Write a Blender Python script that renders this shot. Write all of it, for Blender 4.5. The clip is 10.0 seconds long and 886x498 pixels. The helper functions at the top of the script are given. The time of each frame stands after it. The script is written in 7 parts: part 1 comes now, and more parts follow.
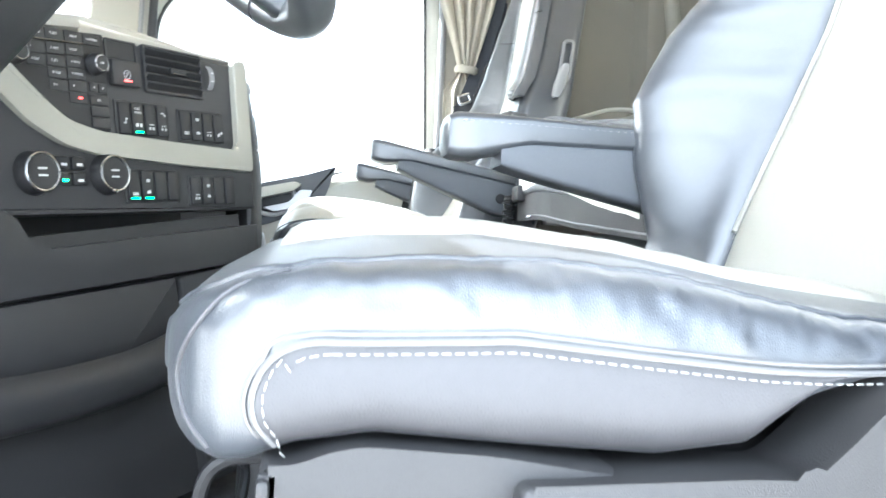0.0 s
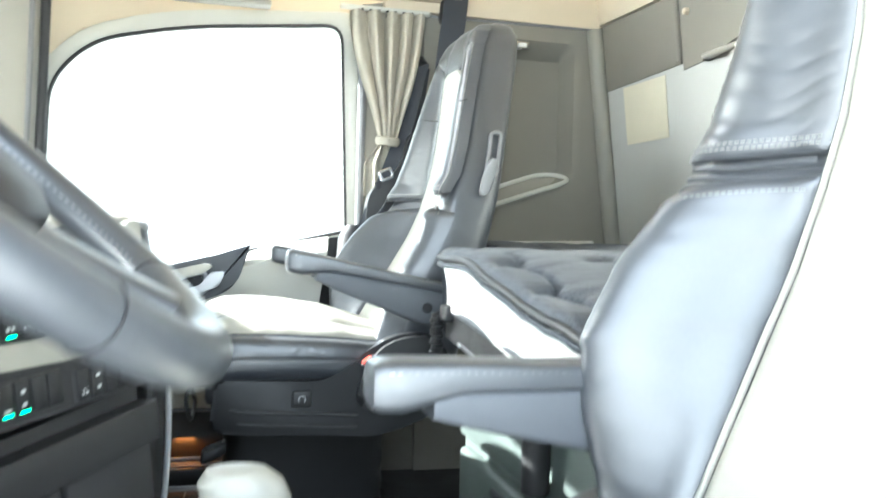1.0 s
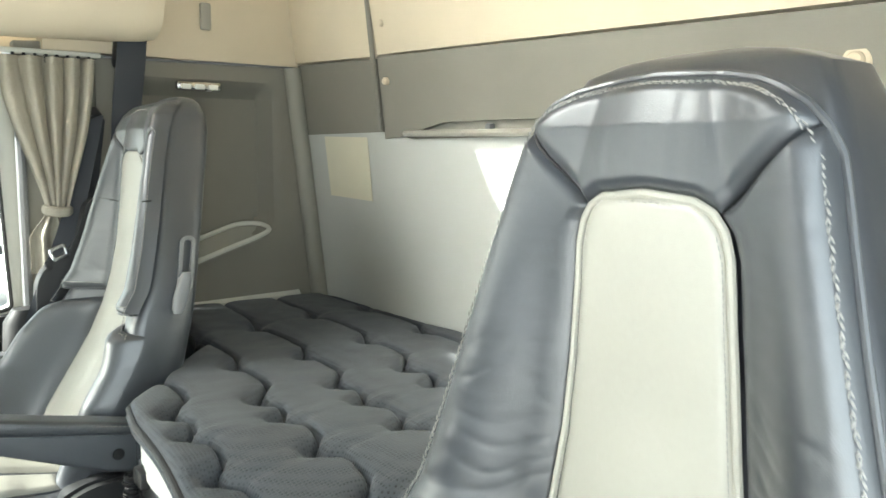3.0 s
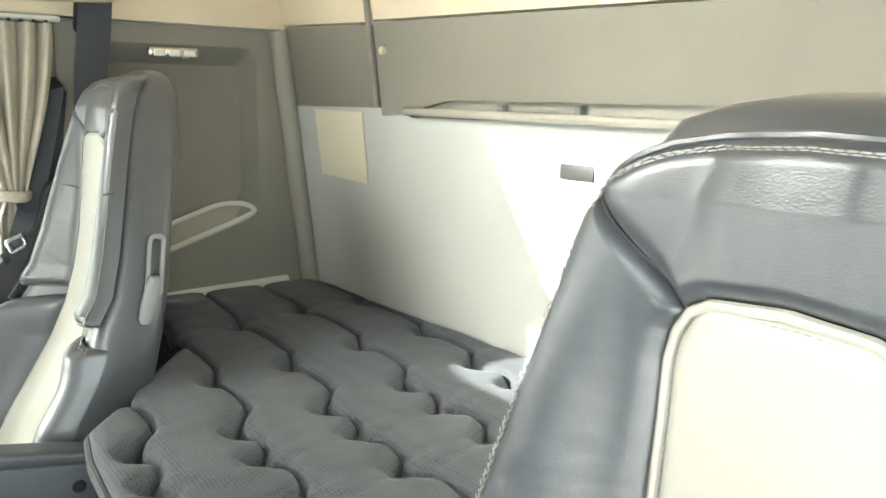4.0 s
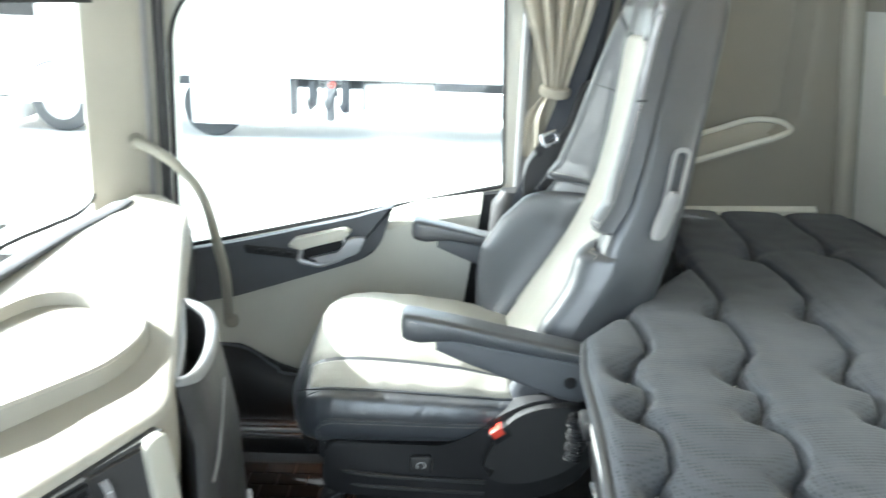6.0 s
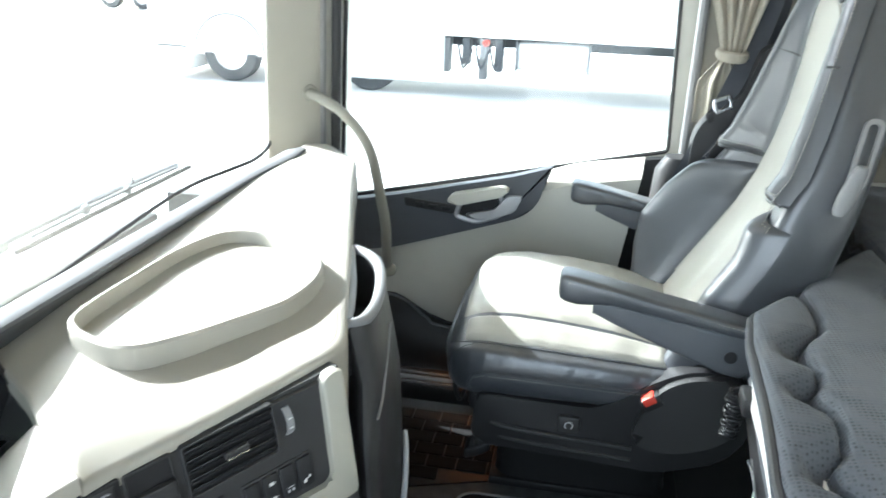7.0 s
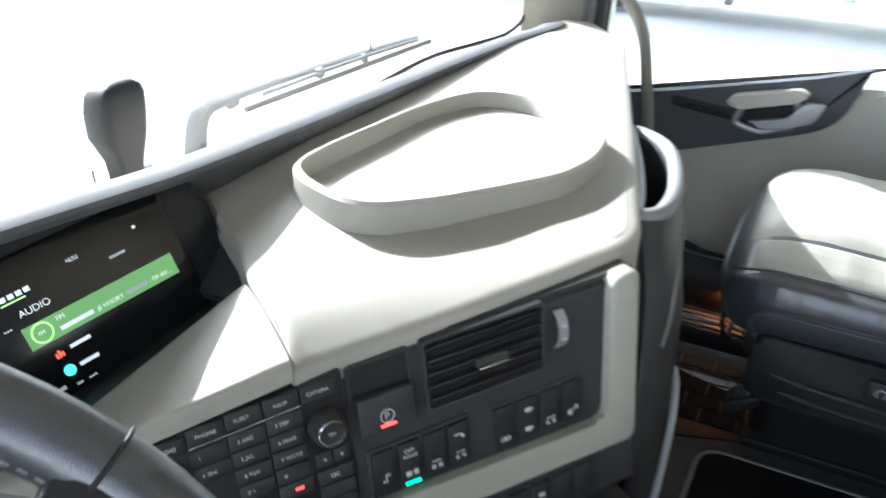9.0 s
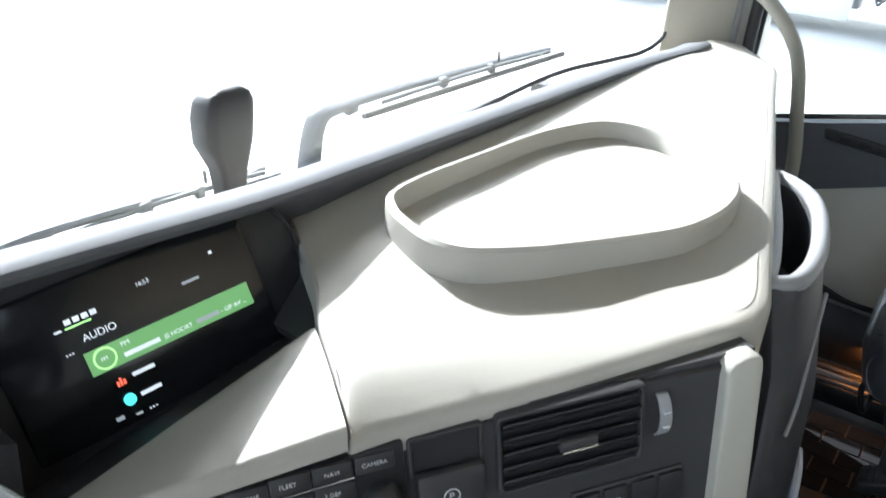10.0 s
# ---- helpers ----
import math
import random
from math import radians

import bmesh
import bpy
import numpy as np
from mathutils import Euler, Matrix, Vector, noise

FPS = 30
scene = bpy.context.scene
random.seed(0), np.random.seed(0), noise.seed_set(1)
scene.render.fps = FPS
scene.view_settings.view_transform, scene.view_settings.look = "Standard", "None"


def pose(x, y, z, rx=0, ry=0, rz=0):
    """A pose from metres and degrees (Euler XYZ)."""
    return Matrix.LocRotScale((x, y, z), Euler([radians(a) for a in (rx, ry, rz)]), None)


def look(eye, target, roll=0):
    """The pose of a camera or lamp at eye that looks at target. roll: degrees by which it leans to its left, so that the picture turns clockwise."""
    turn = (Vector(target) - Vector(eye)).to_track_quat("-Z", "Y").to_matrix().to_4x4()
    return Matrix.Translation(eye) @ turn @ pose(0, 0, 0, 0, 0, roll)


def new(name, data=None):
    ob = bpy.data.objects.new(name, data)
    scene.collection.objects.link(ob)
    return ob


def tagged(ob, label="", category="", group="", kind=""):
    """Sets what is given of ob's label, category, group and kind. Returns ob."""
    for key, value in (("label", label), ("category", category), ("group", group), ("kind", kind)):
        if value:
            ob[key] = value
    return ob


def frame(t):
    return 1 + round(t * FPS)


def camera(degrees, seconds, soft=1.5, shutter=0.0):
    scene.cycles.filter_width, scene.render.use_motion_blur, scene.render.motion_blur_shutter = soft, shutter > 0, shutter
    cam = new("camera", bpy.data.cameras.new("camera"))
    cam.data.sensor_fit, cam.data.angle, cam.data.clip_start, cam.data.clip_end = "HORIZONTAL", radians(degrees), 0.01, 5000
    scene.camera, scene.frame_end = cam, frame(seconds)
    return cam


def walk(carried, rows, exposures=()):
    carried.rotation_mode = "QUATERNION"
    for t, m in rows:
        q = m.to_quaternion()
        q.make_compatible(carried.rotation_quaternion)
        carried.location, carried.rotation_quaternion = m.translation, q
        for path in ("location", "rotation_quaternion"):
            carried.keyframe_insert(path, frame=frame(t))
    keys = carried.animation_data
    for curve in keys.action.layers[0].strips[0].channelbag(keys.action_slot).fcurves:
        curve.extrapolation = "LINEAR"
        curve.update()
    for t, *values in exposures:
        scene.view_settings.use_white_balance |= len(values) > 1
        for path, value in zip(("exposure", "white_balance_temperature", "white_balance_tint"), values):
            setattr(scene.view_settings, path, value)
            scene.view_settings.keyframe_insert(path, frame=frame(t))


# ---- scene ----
cam = camera(57.0, 10.0, shutter=0.5)
PATH = [
    (0, (0.1672, -1.3345, 0.4486), (0.5379, 0.895, 0.4576), 2.5),
    (0.5, (0.152, -1.298, 0.515), (0.6413, 0.9077, 0.5345), 1.7),
    (1, (0.1751, -1.2238, 0.7074), (0.756, 0.9594, 0.6916), 1.5),
    (1.5, (0.191, -1.1662, 0.8034), (0.8712, 0.9887, 0.7797), 1.2),
    (2, (0.2192, -1.13, 0.9356), (1.0633, 0.965, 0.8611), 1.3),
    (2.5, (0.1977, -1.1628, 1.0509), (1.4362, 0.7198, 0.8825), 1.2),
    (4, (0.3367, -0.9322, 1.1967), (1.634, 0.8746, 0.7978), 0.7),
    (4.5, (0.3559, -0.887, 1.2023), (1.3029, 1.0972, 0.678), 0.5),
    (5, (0.3819, -0.8498, 1.1989), (1.0215, 1.2419, 0.6271), 0.8),
    (5.5, (0.3785, -0.8294, 1.2091), (0.7006, 1.3164, 0.5774), 1.4),
    (6, (0.3458, -0.826, 1.2001), (0.3695, 1.3278, 0.5164), 1.9),
    (7.3, (0.2983, -0.8475, 1.1978), (-0.1175, 1.2068, 0.3526), 2.5),
    (7.5, (0.287, -0.8486, 1.1876), (-0.1582, 1.1854, 0.3062), 2.9),
    (8, (0.2735, -0.8385, 1.156), (-0.2429, 1.1402, 0.1932), 3.4),
    (8.5, (0.2271, -0.7684, 1.0803), (-0.4091, 1.1594, 0.087), 3.2),
    (9, (0.1638, -0.6565, 1.0396), (-0.6836, 1.1831, 0.0373), 2.9),
    (9.5, (0.1458, -0.5966, 1.0181), (-0.8916, 1.1436, 0.0158), 3.6),
    (10, (0.1446, -0.574, 1.0464), (-0.9944, 1.0893, 0.0249), 3.7),
]
# the film camera stops down as it comes inside
walk(cam, [(t, look(eye, target, roll)) for t, eye, target, roll in PATH],
     exposures=[(0.0, 3.1, 5650, 6), (0.5, 2.95, 5650, 4), (1.0, 3.0, 5700, 2), (1.5, 2.75, 5750, 1), (2.0, 2.4, 5800, 0), (2.5, 2.1, 5950, 0), (4.0, 2.5, 6300, 1), (4.5, 2.65, 6200, 0), (5.5, 2.7, 5800, 1), (7.5, 2.15, 5600, 4), (8.5, 1.9, 5550, 6), (10.0, 1.85, 5550, 8)])

# ---- light ----
SUN_UP = 30.0
SUN_WAY = Vector((0.948 * math.cos(radians(SUN_UP)), -0.319 * math.cos(radians(SUN_UP)), -math.sin(radians(SUN_UP))))
world = bpy.data.worlds.new("world")
scene.world = world
world.use_nodes = True
wn = world.node_tree.nodes
sky = wn.new("ShaderNodeTexSky")
sky.sky_type = "NISHITA"
sky.sun_disc = False
sky.sun_elevation = radians(SUN_UP)
sky.sun_rotation = radians(288.6)
sky.air_density, sky.dust_density = 1.0, 6.0
wn["Background"].inputs["Strength"].default_value = 0.15
haze = wn.new("ShaderNodeHueSaturation")
haze.inputs["Saturation"].default_value = 0.35
haze.inputs["Value"].default_value = 1.25
world.node_tree.links.new(sky.outputs["Color"], haze.inputs["Color"])
world.node_tree.links.new(haze.outputs["Color"], wn["Background"].inputs["Color"])
sun = new("sun", bpy.data.lights.new("sun", "SUN"))
sun.data.energy, sun.data.angle, sun.data.color = 5.0, radians(0.53), (1.0, 0.95, 0.87)
sun.matrix_world = look(-20 * SUN_WAY, (0, 0, 0))
# added fill lamp, stands in for yard daylight through the open driver's doorway
doorway = new("doorway_daylight", bpy.data.lights.new("doorway_daylight", "AREA"))
doorway.data.shape, doorway.data.size, doorway.data.size_y = "RECTANGLE", 1.3, 1.5
doorway.data.energy, doorway.data.color = 6.0, (0.93, 0.97, 1.0)
doorway.matrix_world = look((0.1, -1.75, 0.95), (0.1, 0, 0.75))

# ---- materials ----
def material(name, color, rough=0.5, metal=0.0, spec=0.5, grain=0.0, scale=400.0, vary=0.08, mottle=9.0, kind="noise", coat=0.0, transmission=0.0, emit=0.0, sheen=0.0):
    """A plain surface with colour variation at two scales, roughness wear and fine relief of real size."""
    m = bpy.data.materials.new(name)
    m.use_nodes = True
    nt = m.node_tree
    b = nt.nodes["Principled BSDF"]
    b.inputs["Metallic"].default_value = metal
    b.inputs["Specular IOR Level"].default_value = spec
    b.inputs["Coat Weight"].default_value = coat
    b.inputs["Coat Roughness"].default_value = 0.24
    b.inputs["Sheen Weight"].default_value = sheen
    b.inputs["Transmission Weight"].default_value = transmission
    tc = nt.nodes.new("ShaderNodeTexCoord")
    big = nt.nodes.new("ShaderNodeTexNoise")
    big.inputs["Scale"].default_value, big.inputs["Detail"].default_value = mottle, 5.0
    small = nt.nodes.new("ShaderNodeTexNoise")
    small.inputs["Scale"].default_value, small.inputs["Detail"].default_value = scale * 0.35, 2.0
    nt.links.new(tc.outputs["Object"], big.inputs["Vector"])
    nt.links.new(tc.outputs["Object"], small.inputs["Vector"])
    mix = nt.nodes.new("ShaderNodeMath")
    mix.operation = "MULTIPLY_ADD"
    mix.inputs[1].default_value = 0.35
    nt.links.new(small.outputs["Fac"], mix.inputs[0])
    nt.links.new(big.outputs["Fac"], mix.inputs[2])
    ramp = nt.nodes.new("ShaderNodeValToRGB")
    lo, hi = ramp.color_ramp.elements
    lo.position, hi.position = 0.35, 1.0
    lo.color = (*[c * (1 - vary) for c in color], 1)
    hi.color = (*[min(1, c * (1 + vary)) for c in color], 1)
    nt.links.new(mix.outputs[0], ramp.inputs["Fac"])
    nt.links.new(ramp.outputs["Color"], b.inputs["Base Color"])
    rr = nt.nodes.new("ShaderNodeMapRange")
    rr.inputs["From Min"].default_value, rr.inputs["From Max"].default_value = 0.3, 0.75
    rr.inputs["To Min"].default_value, rr.inputs["To Max"].default_value = max(0.02, rough - 0.08), min(1, rough + 0.08)
    nt.links.new(big.outputs["Fac"], rr.inputs["Value"])
    nt.links.new(rr.outputs["Result"], b.inputs["Roughness"])
    if grain:
        bump = nt.nodes.new("ShaderNodeBump")
        bump.inputs["Strength"].default_value, bump.inputs["Distance"].default_value = grain, 0.001
        if kind == "leather":
            t = nt.nodes.new("ShaderNodeTexVoronoi")
            t.feature = "DISTANCE_TO_EDGE"
            t.inputs["Scale"].default_value = scale
            wob = nt.nodes.new("ShaderNodeTexNoise")
            wob.inputs["Scale"].default_value, wob.inputs["Detail"].default_value = 45.0, 6.0
            nt.links.new(tc.outputs["Object"], wob.inputs["Vector"])
            add = nt.nodes.new("ShaderNodeMath")
            add.operation = "MULTIPLY_ADD"
            add.inputs[1].default_value = 1.6
            nt.links.new(wob.outputs["Fac"], add.inputs[0])
            nt.links.new(t.outputs["Distance"], add.inputs[2])
            out = add.outputs[0]
        elif kind == "weave":
            t = nt.nodes.new("ShaderNodeTexVoronoi")
            t.feature = "F1"
            t.inputs["Scale"].default_value, t.inputs["Randomness"].default_value = scale, 0.12
            out = t.outputs["Distance"]
            hole = nt.nodes.new("ShaderNodeMapRange")
            hole.inputs["From Min"].default_value, hole.inputs["From Max"].default_value = 0.10, 0.42
            hole.inputs["To Min"].default_value, hole.inputs["To Max"].default_value = 0.42, 1.10
            nt.links.new(out, hole.inputs["Value"])
            tone = nt.nodes.new("ShaderNodeMixRGB")
            tone.blend_type = "MULTIPLY"
            tone.inputs["Fac"].default_value = 1.0
            nt.links.new(ramp.outputs["Color"], tone.inputs["Color1"])
            nt.links.new(hole.outputs["Result"], tone.inputs["Color2"])
            nt.links.new(tone.outputs["Color"], b.inputs["Base Color"])
        else:
            t = nt.nodes.new("ShaderNodeTexNoise")
            t.inputs["Scale"].default_value, t.inputs["Detail"].default_value = scale, 3.0
            out = t.outputs["Fac"]
        nt.links.new(tc.outputs["Object"], t.inputs["Vector"])
        nt.links.new(out, bump.inputs["Height"])
        nt.links.new(bump.outputs["Normal"], b.inputs["Normal"])
    if emit:
        b.inputs["Emission Color"].default_value = (*color, 1)
        b.inputs["Emission Strength"].default_value = emit
    return m


LEATHER = material("black_leather", (0.041, 0.045, 0.052), 0.36, spec=0.95, coat=0.22, sheen=0.05, grain=0.22, scale=620, vary=0.18, kind="leather")
# lit copy of the black leather, for the driver's cushion side
LEATHER_SKYLIT = material("skylit_grey_leather", (0.056, 0.055, 0.058), 0.5, spec=0.4, grain=0.25, scale=520, vary=0.1, kind="leather")
CREAM_LEATHER = material("cream_leather", (0.36, 0.351, 0.305), 0.42, spec=0.45, grain=0.22, scale=520, vary=0.06, kind="leather")
WHEEL_LEATHER = material("worn_black_rim_leather", (0.042, 0.045, 0.050), 0.36, spec=0.8, coat=0.3, grain=0.2, scale=620, vary=0.25, kind="leather")
PIPING = material("grey_piping", (0.13, 0.128, 0.126), 0.5, grain=0.1)
STITCH = material("light_thread", (0.27, 0.265, 0.25), 0.7, grain=0.2)
DARK = material("dark_grey_plastic", (0.029, 0.0285, 0.029), 0.5, spec=0.4, grain=0.3, scale=1100, vary=0.12)
DARKER = material("black_plastic", (0.014, 0.014, 0.015), 0.5, spec=0.4, grain=0.15, scale=900, vary=0.15)
SLATE = material("slate_grey_plastic", (0.085, 0.09, 0.10), 0.5, spec=0.4, grain=0.3, scale=1000, vary=0.1)
RIDGE = material("ridge_grey_plastic", (0.095, 0.097, 0.102), 0.72, spec=0.2, grain=0.35, scale=1000, vary=0.1)
GREY_PLASTIC = material("grey_plastic", (0.20, 0.20, 0.205), 0.48, grain=0.25, scale=1000)
CREAM = material("cream_plastic", (0.33, 0.314, 0.272), 0.55, spec=0.35, grain=0.3, scale=1200, vary=0.05)
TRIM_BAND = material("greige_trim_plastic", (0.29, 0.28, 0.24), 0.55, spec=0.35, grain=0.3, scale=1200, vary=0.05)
LINER = material("beige_headliner_cloth", (0.60, 0.52, 0.39), 0.85, spec=0.2, grain=0.35, scale=1500, vary=0.07, mottle=5.0)
WALL_CLOTH = material("grey_wall_cloth", (0.215, 0.203, 0.172), 0.85, spec=0.2, grain=0.3, scale=1600, vary=0.09, mottle=4.0)
WALL_PALE = material("pale_rear_panel", (0.49, 0.495, 0.465), 0.7, spec=0.25, grain=0.25, scale=1400, vary=0.06, mottle=4.0)
TRIM_PALE = material("pale_grey_trim", (0.55, 0.545, 0.49), 0.55, spec=0.3, grain=0.2, scale=1200, vary=0.05)
MATTRESS = material("charcoal_spacer_mesh", (0.060, 0.066, 0.076), 0.8, spec=0.25, grain=1.0, scale=165, vary=0.12, kind="weave", sheen=0.1)
TICKING = material("white_mattress_cloth", (0.74, 0.73, 0.69), 0.8, grain=0.3, scale=900, vary=0.04)
CURTAIN = material("greige_curtain_cloth", (0.38, 0.352, 0.29), 0.85, spec=0.2, grain=0.6, scale=420, vary=0.1, kind="weave")
BELT = material("navy_belt_webbing", (0.018, 0.022, 0.03), 0.6, grain=0.5, scale=900)
CHROME = material("satin_metal", (0.62, 0.62, 0.63), 0.25, metal=1.0, vary=0.05)
SATIN = material("satin_silver_plastic", (0.50, 0.51, 0.53), 0.38, metal=0.35, spec=0.5, vary=0.05)
RED = material("red_plastic", (0.55, 0.05, 0.03), 0.35, vary=0.05)
RUBBER = material("grey_rubber_floor", (0.034, 0.034, 0.036), 0.7, grain=0.5, scale=500, vary=0.15)
CARPET_GREY = material("grey_carpet", (0.10, 0.102, 0.105), 0.95, spec=0.1, grain=0.9, scale=500, vary=0.3, mottle=30)
CARPET = material("black_carpet", (0.016, 0.016, 0.017), 0.95, spec=0.1, grain=1.0, scale=700, vary=0.3)
CHEST = material("green_grey_locker_plastic", (0.075, 0.092, 0.084), 0.5, grain=0.3, scale=900, vary=0.08)
PAPER = material("cream_card", (0.66, 0.62, 0.48), 0.7, grain=0.1, scale=900, vary=0.04)
ASPHALT = material("pale_concrete_yard", (0.60, 0.59, 0.57), 0.9, grain=0.6, scale=60, vary=0.12, mottle=0.6)
PAINT = material("white_vehicle_paint", (0.78, 0.78, 0.77), 0.3, coat=0.3, vary=0.03, mottle=1.5)
# tyre black lightened, the yard's haze put into its colour
TYRE = material("hazed_tyre_rubber", (0.07, 0.072, 0.075), 0.8, grain=0.5, scale=120, vary=0.2)
WHITE_MARK = material("white_print", (0.50, 0.50, 0.50), 0.6, vary=0.03)
GREEN_LAMP = material("green_lamp", (0.05, 0.9, 0.30), 0.4, emit=1.2)
RED_LAMP = material("red_lamp", (0.95, 0.06, 0.05), 0.4, emit=1.2)
AMBER_LAMP = material("amber_lamp", (1.0, 0.24, 0.03), 0.4, emit=0.6)
SCREEN_BLACK = material("screen_glass", (0.008, 0.009, 0.010), 0.18, spec=0.5, vary=0.1)
SCREEN_GREEN = material("screen_green", (0.10, 0.22, 0.07), 0.4, emit=0.45, vary=0.02)
SCREEN_LIME = material("screen_lime", (0.32, 0.6, 0.18), 0.4, emit=0.6, vary=0.02)
SCREEN_WHITE = material("screen_white", (0.60, 0.61, 0.60), 0.4, emit=0.30, vary=0.02)
SCREEN_GREY = material("screen_grey", (0.25, 0.26, 0.26), 0.4, emit=0.3, vary=0.02)
SCREEN_TEAL = material("screen_teal", (0.10, 0.62, 0.58), 0.4, emit=0.6, vary=0.02)
SCREEN_RED = material("screen_red", (0.75, 0.10, 0.05), 0.4, emit=0.5, vary=0.02)

GLASS = bpy.data.materials.new("window_glass")
GLASS.use_nodes = True
_n = GLASS.node_tree
_n.nodes.remove(_n.nodes["Principled BSDF"])
_t = _n.nodes.new("ShaderNodeBsdfTransparent")
_t.inputs["Color"].default_value = (0.93, 0.955, 0.945, 1)
_g = _n.nodes.new("ShaderNodeBsdfGlossy")
_g.inputs["Roughness"].default_value = 0.02
_f = _n.nodes.new("ShaderNodeFresnel")
_f.inputs["IOR"].default_value = 1.3
_m = _n.nodes.new("ShaderNodeMixShader")
_n.links.new(_f.outputs[0], _m.inputs[0])
_n.links.new(_t.outputs[0], _m.inputs[1])
_n.links.new(_g.outputs[0], _m.inputs[2])
_n.links.new(_m.outputs[0], _n.nodes["Material Output"].inputs["Surface"])


# ---- mesh helpers ----
def mesh_object(name, bm, mat, smooth=38):
    me = bpy.data.meshes.new(name)
    bmesh.ops.recalc_face_normals(bm, faces=bm.faces)
    bm.to_mesh(me)
    bm.free()
    me.materials.append(mat)
    if smooth:
        me.shade_smooth()
        me.set_sharp_from_angle(angle=radians(smooth))
    return new(name, me)


def part(name, bm, mat, parent, label="", smooth=38):
    """Links a bmesh, in world coordinates, as ONE mesh under a thing or a part."""
    ob = mesh_object(name, bm, mat, smooth)
    ob.parent = parent
    m = Matrix.Identity(4)
    up = parent
    while up is not None:
        m = up.matrix_basis @ m if up.parent is None else up.matrix_parent_inverse @ up.matrix_basis @ m
        up = up.parent
    ob.matrix_parent_inverse = m.inverted()
    return tagged(ob, label=label)


def thing(name, at, label, category, group=""):
    ob = new(name)
    ob.empty_display_size = 0.05
    ob.location = at
    return tagged(ob, label, category, group)


def structure(name, bm, mat, label, category, smooth=38):
    return tagged(mesh_object(name, bm, mat, smooth), label, category, kind="structure")


def V(*a):
    return Vector(a)


def box(bm, c, size, r=0.004, seg=2, m=None):
    """A bevelled box about c, turned by m (a 4x4 about its centre)."""
    out = bmesh.ops.create_cube(bm, size=1.0)["verts"]
    t = Matrix.Translation(c) @ (m or Matrix.Identity(4)) @ Matrix.Diagonal((*size, 1))
    bmesh.ops.transform(bm, matrix=t, verts=out)
    if r > 0:
        es = list({e for v in out for e in v.link_edges})
        bmesh.ops.bevel(bm, geom=es, offset=min(r, min(size) * 0.45), segments=seg, profile=0.5, affect="EDGES")
    return bm


def loft(bm, rings, caps=True, closed=True):
    """Skins rings of equally many points."""
    vs = [[bm.verts.new(p) for p in ring] for ring in rings]
    n = len(vs[0])
    for a, b in zip(vs, vs[1:]):
        for i in range(n if closed else n - 1):
            j = (i + 1) % n
            bm.faces.new((a[i], a[j], b[j], b[i]))
    if caps:
        bm.faces.new(vs[0])
        bm.faces.new(vs[-1][::-1])
    return bm


def smooth_path(pts, steps=6, closed=False):
    """Catmull-Rom through the points."""
    pts = [Vector(p) for p in pts]
    n = len(pts)
    out = []
    for i in range(n if closed else n - 1):
        if closed:
            a, b, c, d = pts[i - 1], pts[i], pts[(i + 1) % n], pts[(i + 2) % n]
        else:
            a, b, c, d = pts[max(i - 1, 0)], pts[i], pts[i + 1], pts[min(i + 2, n - 1)]
        for k in range(steps):
            t = k / steps
            out.append(0.5 * ((2 * b) + (c - a) * t + (2 * a - 5 * b + 4 * c - d) * t * t + (3 * b - a - 3 * c + d) * t ** 3))
    if not closed:
        out.append(pts[-1])
    return out


def tube(bm, pts, r, n=10, closed=False, flat=1.0):
    """A round bar along points; r a number or a list; flat squeezes it across."""
    pts = [Vector(p) for p in pts]
    rr = r if isinstance(r, (list, tuple)) else [r] * len(pts)
    rings, side = [], None
    for i, p in enumerate(pts):
        a = pts[i - 1] if (i or closed) else p
        b = pts[(i + 1) % len(pts)] if (i < len(pts) - 1 or closed) else p
        d = (b - a).normalized()
        if side is None:
            side = d.cross(V(0, 0, 1))
            if side.length < 0.1:
                side = d.cross(V(1, 0, 0))
        side = (side - d * side.dot(d)).normalized()
        up = d.cross(side)
        rings.append([p + rr[i] * (math.cos(2 * math.pi * k / n) * side + flat * math.sin(2 * math.pi * k / n) * up) for k in range(n)])
    if closed:
        rings.append(rings[0])
        loft(bm, rings, caps=False)
        bmesh.ops.remove_doubles(bm, verts=bm.verts, dist=1e-6)
        return bm
    return loft(bm, rings)


def cylinder(bm, a, b, r0, r1=None, n=20, chamfer=0.0):
    a, b = Vector(a), Vector(b)
    r1 = r0 if r1 is None else r1
    d = (b - a).normalized()
    if chamfer:
        return tube(bm, [a, a + d * chamfer, b - d * chamfer, b], [r0 - chamfer, r0, r1, r1 - chamfer], n)
    return tube(bm, [a, b], [r0, r1], n)


def grid(bm, fn, nu, nv):
    """A sheet fn(a, b) over the unit square."""
    vs = [[bm.verts.new(fn(i / nu, j / nv)) for j in range(nv + 1)] for i in range(nu + 1)]
    for i in range(nu):
        for j in range(nv):
            bm.faces.new((vs[i][j], vs[i + 1][j], vs[i + 1][j + 1], vs[i][j + 1]))
    return vs


def slab(bm, fn, away, nu, nv):
    """A sheet with thickness: fn and its copy moved by away, joined round the rim."""
    away = Vector(away)
    top = grid(bm, fn, nu, nv)
    bot = grid(bm, lambda a, b: Vector(fn(a, b)) + away, nu, nv)
    rim = [(i, 0) for i in range(nu)] + [(nu, j) for j in range(nv)] + [(i, nv) for i in range(nu, 0, -1)] + [(0, j) for j in range(nv, 0, -1)]
    for (a, b), (c, d) in zip(rim, rim[1:] + rim[:1]):
        bm.faces.new((top[a][b], top[c][d], bot[c][d], bot[a][b]))
    return bm


